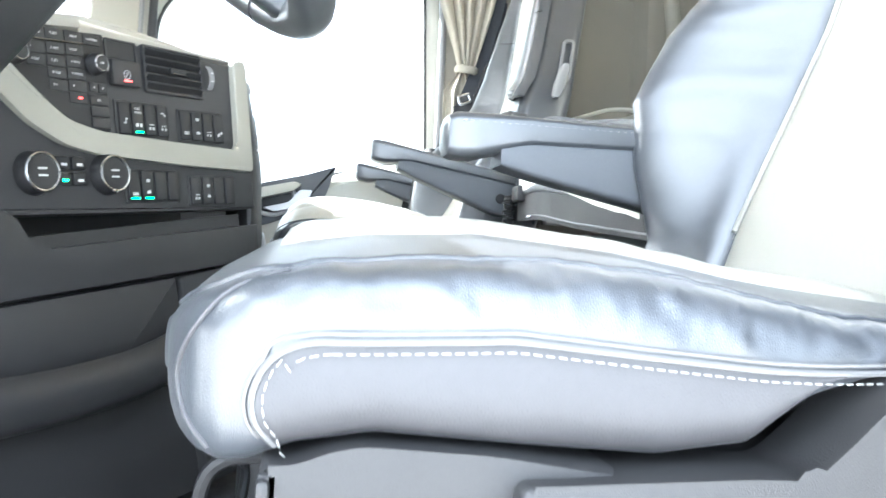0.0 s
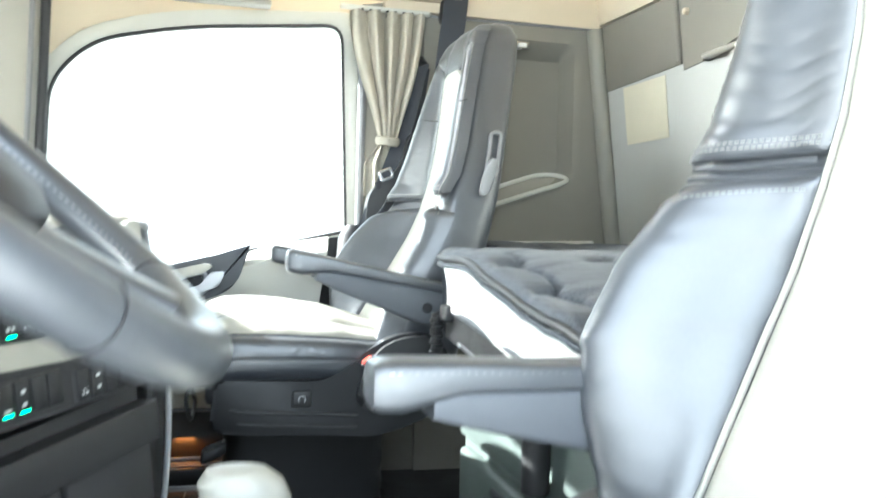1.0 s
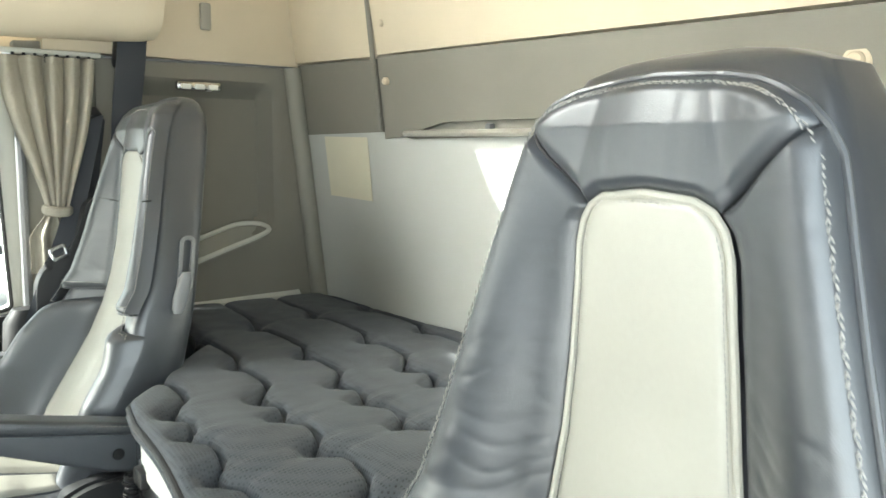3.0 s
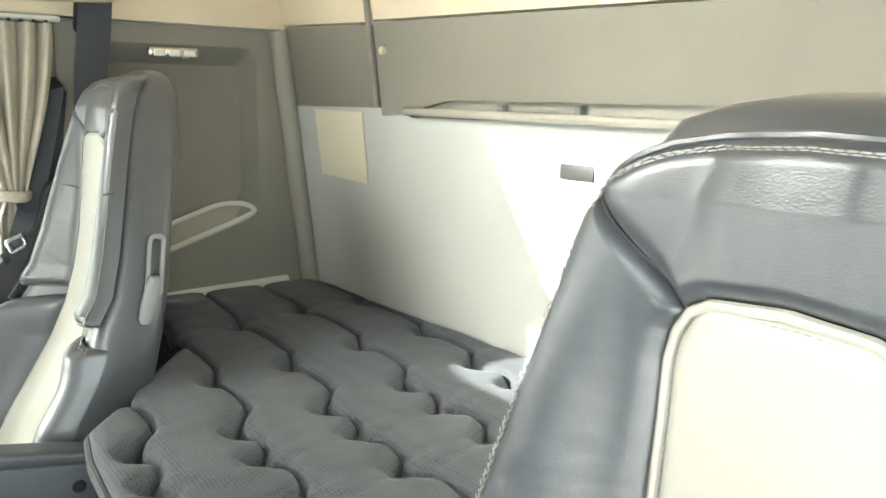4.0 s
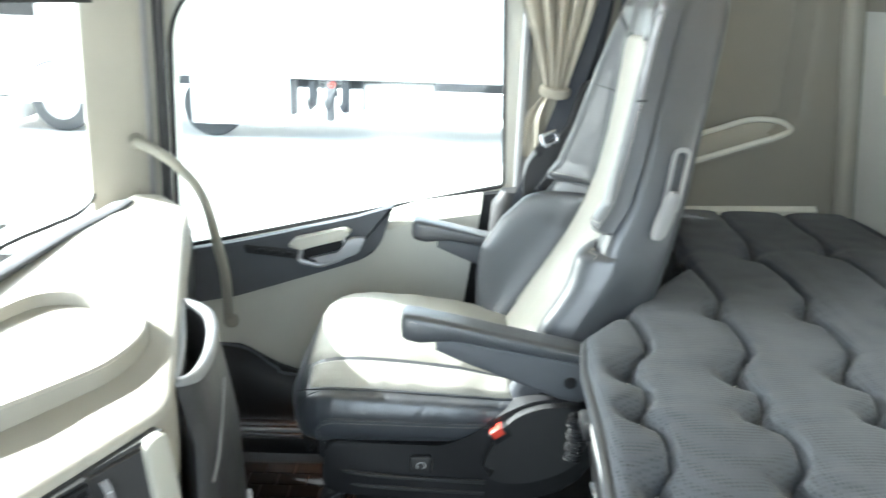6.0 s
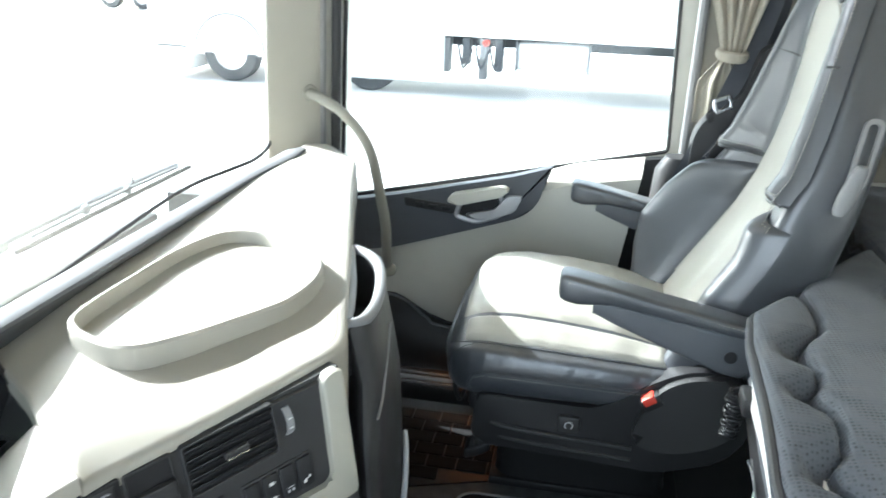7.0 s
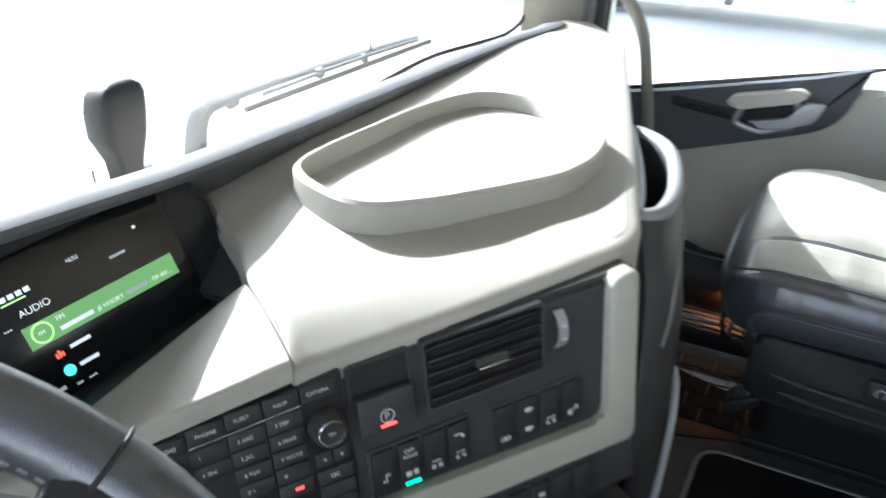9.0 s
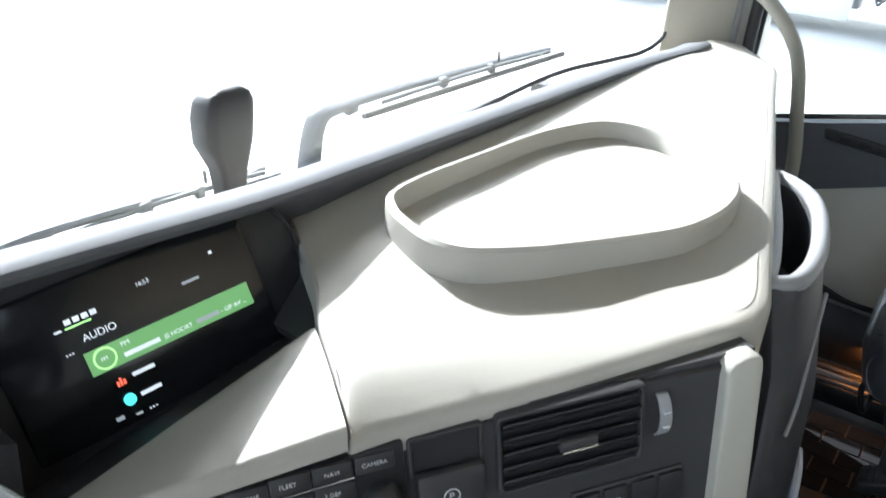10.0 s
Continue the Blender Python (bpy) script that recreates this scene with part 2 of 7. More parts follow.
def prism(bm, outline, o, u, v, depth, r=0.0, seg=2):
    """A flat outline of (a, b) in the plane o + a u + b v, pushed back by depth against u x v."""
    o, u, v = Vector(o), Vector(u), Vector(v)
    w = u.cross(v).normalized() * depth
    top = [bm.verts.new(o + a * u + b * v) for a, b in outline]
    bot = [bm.verts.new(p.co - w) for p in top]
    f = bm.faces.new(top)
    bm.faces.new(bot[::-1])
    n = len(top)
    for i in range(n):
        j = (i + 1) % n
        bm.faces.new((top[j], top[i], bot[i], bot[j]))
    if r:
        bmesh.ops.bevel(bm, geom=list(f.edges), offset=r, segments=seg, profile=0.5, affect="EDGES")
    return bm


def frame_prism(bm, outer, inner, o, u, v, depth, r=0.0):
    """A flat frame between two outlines of equally many points."""
    o, u, v = Vector(o), Vector(u), Vector(v)
    w = u.cross(v).normalized() * depth
    rows = []
    for line, back in ((outer, 0), (inner, 0), (inner, 1), (outer, 1)):
        rows.append([bm.verts.new(o + a * u + b * v - back * w) for a, b in line])
    n = len(outer)
    for p, q in zip(rows, rows[1:] + rows[:1]):
        for i in range(n):
            j = (i + 1) % n
            bm.faces.new((p[i], p[j], q[j], q[i]))
    if r:
        es = []
        for line in (rows[0], rows[1]):
            for i in range(n):
                e = bm.edges.get((line[i], line[(i + 1) % n]))
                es.append(e)
        bmesh.ops.bevel(bm, geom=es, offset=r, segments=2, profile=0.5, affect="EDGES")
    return bm


def rounded(w, h, r, n=5, cx=0.0, cy=0.0):
    """A rounded rectangle's outline, anticlockwise."""
    out = []
    for sx, sy, a0 in ((1, -1, -90), (1, 1, 0), (-1, 1, 90), (-1, -1, 180)):
        for k in range(n + 1):
            a = radians(a0 + 90 * k / n)
            out.append((cx + sx * (w / 2 - r) + r * math.cos(a), cy + sy * (h / 2 - r) + r * math.sin(a)))
    return out


def round_corners(pts, r, n=5):
    """Rounds the corners of a flat polygon; r a number or one per corner."""
    out = []
    m = len(pts)
    for i in range(m):
        p, a, b = Vector(pts[i]), Vector(pts[i - 1]), Vector(pts[(i + 1) % m])
        q = r[i] if isinstance(r, (list, tuple)) else r
        da, db = (a - p), (b - p)
        q = min(q, da.length * 0.48, db.length * 0.48)
        if q < 1e-5:
            out.append(tuple(p))
            continue
        s, e = p + da.normalized() * q, p + db.normalized() * q
        for k in range(n + 1):
            t = k / n
            out.append(tuple((1 - t) ** 2 * s + 2 * t * (1 - t) * p + t * t * e))
    return out


def lerp(a, b, t):
    return a + (b - a) * t


def table(xs, ys, x):
    return float(np.interp(x, xs, ys))


def smooth01(t):
    t = min(1.0, max(0.0, t))
    return t * t * (3 - 2 * t)


def stitches(bm, pts, length=0.0045, gap=0.0025, r=0.0007):
    """Single stitches along a path."""
    pts = [Vector(p) for p in pts]
    run, due, pen = 0.0, 0.0, []
    for a, b in zip(pts, pts[1:]):
        d = (b - a).length
        if d < 1e-9:
            continue
        while due <= run + d:
            pen.append((a + (b - a) * ((due - run) / d), (b - a) / d))
            due += length + gap
        run += d
    for p, d in pen:
        tube(bm, [p, p + d * length * 0.15, p + d * length * 0.85, p + d * length], [r * 0.5, r, r, r * 0.5], 5)
    return bm


def writing(text, size, o, u, v, mat, parent, name="lettering", depth=0.0002):
    """Letters of the built-in font, flat in the plane o, u, v; o is the line's left foot."""
    cu = bpy.data.curves.new(name, "FONT")
    cu.body, cu.size, cu.extrude = text, size, depth
    tmp = bpy.data.objects.new("tmp", cu)
    me = bpy.data.meshes.new_from_object(tmp)
    bpy.data.objects.remove(tmp)
    u, v = Vector(u).normalized(), Vector(v).normalized()
    w = u.cross(v)
    m = Matrix((u, v, w)).transposed().to_4x4()
    m.translation = o
    me.transform(m)
    bm = bmesh.new()
    bm.from_mesh(me)
    bpy.data.meshes.remove(me)
    return part(name, bm, mat, parent, smooth=0)

# ---- ground and cab shell ----
GROUND = -1.35
bm = bmesh.new()
grid(bm, lambda a, b: V(lerp(-400, 400, a), lerp(-400, 400, b), GROUND), 8, 8)
structure("ground", bm, ASPHALT, "pale sunlit concrete yard round the parked lorry", "ground")

FLOOR = 0.04
bm = bmesh.new()
box(bm, (0.3, 0, FLOOR - 0.04), (2.1, 2.26, 0.08), 0.01)
structure("floor", bm, RUBBER, "dark grey rubber cab floor", "floor")


def rear_x(z):
    return 1.2995 - 0.12 * (z - 1.172)


# rear wall: pale panel below, beige shelf recess, grey cloth panel, beige liner above
bm = bmesh.new()
slab(bm, lambda a, b: V(rear_x(lerp(0.04, lerp(1.165, 1.184, smooth01((a - 0.735) / 0.03)), b)), lerp(-1.13, 1.13, a), lerp(0.04, lerp(1.165, 1.184, smooth01((a - 0.735) / 0.03)), b)), (0.06, 0, 0), 60, 12)
structure("wall_rear", bm, WALL_PALE, "pale grey rear wall behind the bunk", "wall")
bm = bmesh.new()
slab(bm, lambda a, b: V(rear_x(lerp(1.165, 1.21, b)) + 0.014, lerp(-1.13, 1.13, a), lerp(1.165, 1.21, b)), (0.03, 0, 0), 2, 2)
structure("wall_rear_shelf", bm, CREAM, "beige back of the narrow rear wall shelf", "wall")


def upper_fn(y0, y1, z0, z1a, z1b, lift):
    def fn(a, b):
        y = lerp(y0, y1, a)
        z = lerp(z0, lerp(z1a, z1b, a), b)
        return V(rear_x(z) - lift, y, z)
    return fn


bm = bmesh.new()
slab(bm, lambda a, b: upper_fn(-1.13, 0.642, table([-1.13, 0.36, 0.40, 0.47, 0.55, 0.642], [1.190, 1.201, 1.199, 1.187, 1.172, 1.1665], lerp(-1.13, 0.642, a)), 1.30, 1.366, 0.004)(a, b), (0.05, 0, 0), 80, 3)
structure("wall_rear_upper", bm, WALL_CLOTH, "grey cloth panel above the rear shelf", "wall")
# same wall as the pale panel below; darker colour stands for dimmer light
bm = bmesh.new()
slab(bm, upper_fn(0.654, 1.13, 1.184, 1.362, 1.384, 0.002), (0.05, 0, 0), 3, 3)
structure("wall_rear_side", bm, WALL_CLOTH, "corner panel of the rear wall, darkened for the light's falloff", "wall")
bm = bmesh.new()
slab(bm, upper_fn(-1.13, 0.642, 1.308, 2.05, 2.05, 0.010), (0.06, 0, 0), 8, 4)
for v in bm.verts:
    t = (v.co.y + 1.13) / 1.772
    if v.co.z < 1.32:
        v.co.z = lerp(1.305, 1.371, t)
structure("liner_rear", bm, LINER, "beige padded headliner over the rear wall", "wall")
bm = bmesh.new()
slab(bm, upper_fn(0.654, 1.13, 1.366, 2.05, 2.05, 0.010), (0.06, 0, 0), 3, 4)
for v in bm.verts:
    if v.co.z < 1.40:
        v.co.z = lerp(1.367, 1.389, (v.co.y - 0.654) / 0.476)
structure("liner_corner", bm, LINER, "beige headliner corner panel", "wall")

# beige lip of the shelf, with two clips
bm = bmesh.new()
lip = [V(rear_x(1.17) - 0.002, 0.53, 1.178), V(rear_x(1.17) - 0.012, 0.47, 1.178), V(rear_x(1.17) - 0.016, 0.40, 1.176), V(rear_x(1.17) - 0.016, -1.1, 1.160)]
tube(bm, smooth_path(lip, 5), 0.008, 8)
shelf = structure("shelf_lip", bm, CREAM, "thin beige lip along the rear wall shelf", "trim")
for y in (0.232, 0.035):
    bm = bmesh.new()
    box(bm, (rear_x(1.18) + 0.004, y, 1.186), (0.016, 0.016, 0.016), 0.003)
    part("clip", bm, GREY_PLASTIC, shelf, "small grey clip")
bm = bmesh.new()
box(bm, (rear_x(1.085) - 0.001, 0.043, 1.085), (0.004, 0.078, 0.026), 0.001)
structure("wall_slot", bm, DARK, "small dark slot plate in the rear wall", "trim")

bm = bmesh.new()
for c, r0 in ((0.0, 0.022), (0.006, 0.013)):
    cylinder(bm, (rear_x(1.25) + 0.01, -0.547, 1.252), (rear_x(1.25) - 0.006 - c, -0.547, 1.252), r0, n=24, chamfer=0.003)
structure("wall_button", bm, LINER, "round beige fastener in the rear wall panel", "trim")
for y, z in ((0.60, 1.44), (0.605, 1.305)):
    bm = bmesh.new()
    cylinder(bm, (rear_x(z) + 0.01, y, z), (rear_x(z) - 0.016, y, z), 0.009, n=14, chamfer=0.003)
    structure("wall_stud", bm, LINER, "small beige stud in the rear wall panel", "trim")

# side wall of the sleeper, with a shallow recess
SIDE = 1.10


def recess(x, z):
    edge = 0.04
    left = smooth01((x - 0.80) / edge)
    right = smooth01((1.205 - x) / 0.035)
    top = smooth01((1.325 - z) / edge)
    low = 0.800 + 0.36 * (x - 0.90)
    bot = smooth01((z - low) / edge)
    cut = smooth01(((x - 1.205) * -0.7 + (z - 0.93) * 0.7) / 0.03)
    return left * right * top * bot * cut


bm = bmesh.new()
slab(bm, lambda a, b: V(lerp(0.72, 1.40, a), SIDE + 0.07 * recess(lerp(0.72, 1.40, a), lerp(0.04, 1.372, b)), lerp(0.04, 1.372, b)), (0, 0.10, 0), 54, 90)
structure("wall_side", bm, WALL_CLOTH, "grey cloth side wall of the sleeper with a moulded recess", "wall")
bm = bmesh.new()
slab(bm, lambda a, b: V(lerp(0.60, 1.36, a), SIDE - 0.012 - 0.02 * b, lerp(1.377, 2.05, b)), (0, 0.08, 0), 6, 6)
structure("liner_side", bm, LINER, "beige headliner side panel above the sleeper wall", "wall")
# soft rounded corner between the side and rear walls
bm = bmesh.new()
tube(bm, [V(rear_x(z) - 0.018, SIDE - 0.006, z) for z in (0.69, 0.9, 1.1, 1.374)], 0.026, 12)
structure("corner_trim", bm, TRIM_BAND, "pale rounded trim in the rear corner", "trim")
# open pocket in the recess
pocket = [(0.90, 0.812, -0.012), (0.955, 0.830, -0.012), (1.06, 0.866, -0.012), (1.145, 0.894, -0.010), (1.180, 0.911, 0.0), (1.160, 0.926, 0.030), (1.10, 0.925, 0.045), (1.02, 0.900, 0.045), (0.94, 0.872, 0.045), (0.90, 0.860, 0.045)]
bm = bmesh.new()
tube(bm, smooth_path([(x, SIDE + d, z) for x, z, d in pocket], 5, True), 0.0068, 8, closed=True)
pk = structure("side_pocket", bm, TRIM_PALE, "pale rim of a small pocket in the side wall", "trim")
bm = bmesh.new()
slab(bm, lambda a, b: V(lerp(0.90, 1.165, a), lerp(SIDE - 0.010, SIDE + 0.048, b), lerp(table([0.90, 0.955, 1.06, 1.145, 1.18], [0.812, 0.830, 0.866, 0.894, 0.911], lerp(0.90, 1.165, a)), table([0.90, 0.94, 1.02, 1.10, 1.165], [0.860, 0.872, 0.900, 0.925, 0.926], lerp(0.90, 1.165, a)), b) - 0.010 * math.sin(math.pi * b)), (0, 0, -0.012), 14, 6)
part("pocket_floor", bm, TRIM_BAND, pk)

# seam bead where liner and wall cloth meet
bm = bmesh.new()
tube(bm, [V(0.62, SIDE - 0.004, 1.368), V(0.90, SIDE - 0.004, 1.371), V(1.262, SIDE - 0.006, 1.376)], 0.004, 6)
structure("seam_bead", bm, GREY_PLASTIC, "thin dark seam under the side headliner", "trim")
bm = bmesh.new()
tube(bm, [V(rear_x(z) - 0.012, 0.648, z) for z in (1.188, 1.4, 1.7, 2.04)], 0.007, 8)
structure("seam_upright", bm, WALL_CLOTH, "upright seam strip in the rear wall panels", "trim")

# roof; its unseen front opening is made up to sun the rear wall
bm = bmesh.new()
prism(bm, [(-0.75, -1.2), (1.40, -1.2), (1.40, 1.2), (-0.75, 1.2), (-0.75, 0.82), (-0.20, 0.82), (-0.20, -0.15), (-0.75, -0.15)], (0, 0, 2.11), (1, 0, 0), (0, 1, 0), 0.06)
structure("ceiling", bm, LINER, "beige padded cab ceiling, its front cut open to let sun in", "ceiling")

# front wall, windscreen header
bm = bmesh.new()
box(bm, (-0.78, 0, 0.26), (0.06, 2.0, 0.52), 0.01)
structure("wall_front", bm, DARKER, "dark front wall of the cab below the windscreen", "wall")


def glass_x(y, z):
    return -0.70 + 0.25 * abs(y / 1.04) ** 2.4 + 0.08 * (z - 0.66)


# unseen header: set low to block sun, left open above to pass it
bm = bmesh.new()
for y0, y1, z0, z1 in ((-1.04, 1.04, 1.36, 1.74), (-1.2, -0.15, 1.742, 2.11), (0.82, 1.2, 1.742, 2.11), (1.035, 1.2, 1.36, 1.742), (-1.2, -1.035, 1.36, 1.742)):
    slab(bm, lambda a, b: V(glass_x(lerp(y0, y1, a), lerp(z0, z1, b)), lerp(y0, y1, a), lerp(z0, z1, b)), (-0.06, 0, 0), 20, 2)
structure("wall_header", bm, LINER, "unseen beige header above the windscreen, shaped to steer the sun", "wall")
bm = bmesh.new()
grid(bm, lambda a, b: V(glass_x(lerp(-1.03, 1.03, a), lerp(0.50, 1.37, b)), lerp(-1.03, 1.03, a), lerp(0.50, 1.37, b)), 24, 6)
screen = structure("window_1", bm, GLASS, "large clear curved windscreen", "window")
screen.visible_shadow = False

# unseen sheets added over the top of the windscreen to block sun
bm = bmesh.new()
slab(bm, lambda a, b: V(glass_x(lerp(-1.0, -0.005, a), lerp(1.06, 1.45, b)) + 0.03, lerp(-1.0, -0.005, a), lerp(1.06, 1.45, b)), (-0.006, 0, 0), 20, 2)
structure("roller_blind_left", bm, DARK, "unseen dark sheet added over the driver's upper windscreen to block sun", "blind")
bm = bmesh.new()
slab(bm, lambda a, b: V(glass_x(lerp(0.005, 1.0, a), lerp(1.15, 1.45, b)) + 0.03, lerp(0.005, 1.0, a), lerp(1.15, 1.45, b)), (-0.006, 0, 0), 20, 2)
structure("roller_blind_right", bm, DARK, "unseen dark sheet added over the passenger's upper windscreen to block sun", "blind")
# unseen panel added to close the cab below the glass against leaking sun
bm = bmesh.new()
slab(bm, lambda a, b: V(glass_x(lerp(-1.03, 1.03, a), 0.5) + 0.018, lerp(-1.03, 1.03, a), lerp(0.10, 0.500 + 0.12 * smooth01((abs(lerp(-1.03, 1.03, a)) - 0.55) / 0.4), b)), (-0.012, 0, 0), 30, 3)
structure("cowl", bm, DARKER, "unseen black panel added below the windscreen to stop sun leaks", "trim")

# rubber gasket round the lower windscreen
bm = bmesh.new()
gk = [(-0.437, 1.03, 1.5), (-0.440, 1.03, 0.85), (-0.445, 1.03, 0.76), (-0.452, 1.022, 0.712), (-0.475, 0.985, 0.684), (-0.51, 0.92, 0.672), (-0.565, 0.78, 0.655), (-0.625, 0.52, 0.60), (-0.67, 0.2, 0.55), (-0.68, -0.1, 0.54), (-0.65, -0.4, 0.55), (-0.57, -0.8, 0.60), (-0.46, -1.02, 0.68)]
tube(bm, smooth_path(gk, 5), 0.0045, 8)
part("gasket", bm, DARKER, screen, "black rubber gasket")

# A-pillars
for s, nm in ((1, "pillar_right"), (-1, "pillar_left")):
    bm = bmesh.new()
    rings = []
    for z in (0.50, 0.72, 1.0, 1.3, 1.60):
        k = 0.04 * (z - 0.7)
        base = round_corners([(-0.455, 1.02 - k), (-0.335, 1.075 - k), (-0.315, 1.11 - k), (-0.335, 1.20), (-0.50, 1.15)], [0.01, 0.02, 0.015, 0.02, 0.02], 3)
        rings.append([V(x + 0.03 * (z - 0.7), s * y, z) for x, y in base])
    loft(bm, rings)
    pil = structure(nm, bm, CREAM, "pale cream windscreen pillar trim", "trim")
    for dx, r in ((0.0, 0.009), (0.032, 0.012)):
        bm = bmesh.new()
        tube(bm, [V(-0.335 + dx + 0.03 * (z - 0.7), s * (1.085 + 0.3 * dx - 0.04 * (z - 0.7)), z) for z in (0.66, 0.72, 1.0, 1.3, 1.58)], r, 10)
        part("door_seal", bm, DARK if dx else GREY_PLASTIC, pil, "dark rubber door seal")

# left side of the cab behind the open doorway
bm = bmesh.new()
box(bm, (1.0, -1.15, 1.05), (0.68, 0.06, 2.0), 0.01)
structure("wall_left", bm, WALL_CLOTH, "grey cloth wall behind the driver's doorway", "wall")
bm = bmesh.new()
box(bm, (0.14, -1.15, 1.83), (1.06, 0.06, 0.50), 0.01)
structure("wall_left_top", bm, LINER, "beige panel above the open driver's doorway", "wall")

# passenger door: lower trim, window ring, sill
DOOR = 1.13
win = [(-0.315, 0.545), (0.515, 0.735), (0.487, 1.335), (0.05, 1.293), (-0.19, 1.235), (-0.295, 1.12)]
win_r = [0.01, 0.012, 0.05, 0.12, 0.09, 0.07]
out = [(-0.355, 0.50), (0.56, 0.70), (0.535, 1.385), (0.04, 1.342), (-0.215, 1.28), (-0.345, 1.14)]
bm = bmesh.new()
frame_prism(bm, round_corners(out, win_r), round_corners(win, win_r), (0, DOOR + 0.012, 0), (1, 0, 0), (0, 0, 1), 0.05, r=0.012)
for v in bm.verts:
    v.co.y += 0.05 - 0.03 * (v.co.z - 0.7)
over = bmesh.new()
prism(over, [(-0.52, 1.60), (-0.52, 0.90), (-0.36, 0.90), (-0.347, 1.14), (-0.217, 1.275), (0.04, 1.337), (0.535, 1.380), (0.62, 1.40), (0.62, 1.60)], (0, DOOR + 0.075, 0), (1, 0, 0), (0, 0, 1), 0.03)
structure("wall_right_top", over, LINER, "beige panel above the passenger window", "wall")
door = structure("door_1", bm, TRIM_PALE, "pale passenger door with a dark armrest panel and a closed window", "door")
bm = bmesh.new()
prism(bm, round_corners(win, win_r), (0, DOOR + 0.065, 0), (1, 0, 0), (0, 0, 1), 0.004)
pane = part("pane", bm, GLASS, door, "clear side window glass", smooth=0)
pane.visible_shadow = False
bm = bmesh.new()
ring = [V(x, DOOR + 0.054 - 0.03 * (z - 0.7), z) for x, z in round_corners(win, win_r)]
tube(bm, ring, 0.0055, 6, closed=True)
part("window_seal", bm, DARK, door, "dark window rubber")


def door_top(x):
    return table([-0.45, -0.15, 0.05, 0.22, 0.30, 0.56], [0.520, 0.560, 0.612, 0.662, 0.690, 0.735], x)


# the lower trim bulges inward below the window
bm = bmesh.new()


def trim_fn(a, b):
    x = lerp(-0.36, lerp(0.375, 0.462, b), a)
    z = lerp(0.10, door_top(x), b)
    d = door_top(x) - z
    y = DOOR + 0.045 - 0.055 * smooth01(d / 0.035) + 0.02 * smooth01((0.32 - z) / 0.15)
    return V(x, y, z)


slab(bm, trim_fn, (0, 0.09, 0), 24, 30)
part("trim_panel", bm, TRIM_PALE, door, "pale cream moulded door trim")
# black sheet put in for the dark gap behind the door trim
bm = bmesh.new()
slab(bm, lambda a, b: V(lerp(lerp(0.380, 0.466, b), 0.62, a), DOOR + 0.030, lerp(0.10, lerp(0.715, 0.735, a), b)), (0, 0.05, 0), 4, 8)
part("door_end", bm, DARKER, door, "black sheet for the dark gap behind the door trim")
bm = bmesh.new()
band = [(-0.36, 0.400), (-0.15, 0.444), (0.102, 0.528), (0.182, 0.557), (0.213, 0.595), (0.243, 0.690), (0.154, 0.660), (-0.02, 0.617), (-0.136, 0.589), (-0.36, 0.545)]
prism(bm, round_corners(band, [0.0, 0.01, 0.04, 0.03, 0.02, 0.004, 0.01, 0.02, 0.02, 0.0], 3), V(0, DOOR - 0.018, 0), (1, 0, 0), (0, 0, 1), 0.03, r=0.006)
armp = part("armrest_panel", bm, SLATE, door, "dark slate armrest panel")
# pull bar, handle bowl with its rim, release lever
bm = bmesh.new()
prism(bm, round_corners([(-0.015, 0.590), (0.0, 0.607), (0.125, 0.637), (0.143, 0.628), (0.119, 0.610), (0.017, 0.581)], [0.008, 0.008, 0.008, 0.006, 0.006, 0.006], 4), V(0, DOOR - 0.050, 0), (1, 0, 0), (0, 0, 1), 0.045, r=0.006)
part("pull_handle", bm, TRIM_PALE, armp, "pale pull handle bar")
bowl = round_corners([(0.020, 0.586), (0.119, 0.612), (0.130, 0.570), (0.118, 0.556), (0.063, 0.534), (0.008, 0.546)], [0.012, 0.01, 0.015, 0.012, 0.015, 0.012], 4)
bm = bmesh.new()
prism(bm, bowl, V(0, DOOR - 0.0205, 0), (1, 0, 0), (0, 0, 1), 0.004)
part("handle_well", bm, DARKER, armp)
bm = bmesh.new()
tube(bm, [V(x, DOOR - 0.026, z) for x, z in bowl], 0.0065, 8, closed=True)
part("bowl_rim", bm, SATIN, armp, "satin rim of the handle bowl")
bm = bmesh.new()
prism(bm, round_corners([(0.034, 0.556), (0.066, 0.546), (0.126, 0.561), (0.158, 0.573), (0.176, 0.614), (0.138, 0.613), (0.108, 0.575)], [0.004, 0.006, 0.01, 0.008, 0.006, 0.006, 0.01], 4), V(0, DOOR - 0.042, 0), (1, 0, 0), (0, 0, 1), 0.016, r=0.004)
part("release_lever", bm, SATIN, armp, "satin silver release lever")
bm = bmesh.new()
prism(bm, round_corners([(-0.124, 0.561), (0.002, 0.549), (0.008, 0.572), (-0.128, 0.583)], 0.006, 3), V(0, DOOR - 0.023, 0), (1, 0, 0), (0, 0, 1), 0.006, r=0.002)
sw = part("switch_plate", bm, DARK, armp)
for k in range(3):
    bm = bmesh.new()
    box(bm, (-0.085 + 0.034 * k, DOOR - 0.026, 0.569 - 0.003 * k), (0.024, 0.006, 0.010), 0.002)
    part("window_switch", bm, DARKER, sw)
bm = bmesh.new()
slab(bm, lambda a, b: V(lerp(-0.36, 0.58, a), DOOR - 0.012 - 0.03 * math.sin(math.pi * min(1, b * 1.1)), lerp(0.08, table([-0.36, -0.14, -0.06, 0.0, 0.58], [0.318, 0.310, 0.257, 0.234, 0.230], lerp(-0.36, 0.58, a)), b)), (0, 0.06, 0), 40, 8)
part("door_pocket", bm, DARKER, door, "black door pocket")
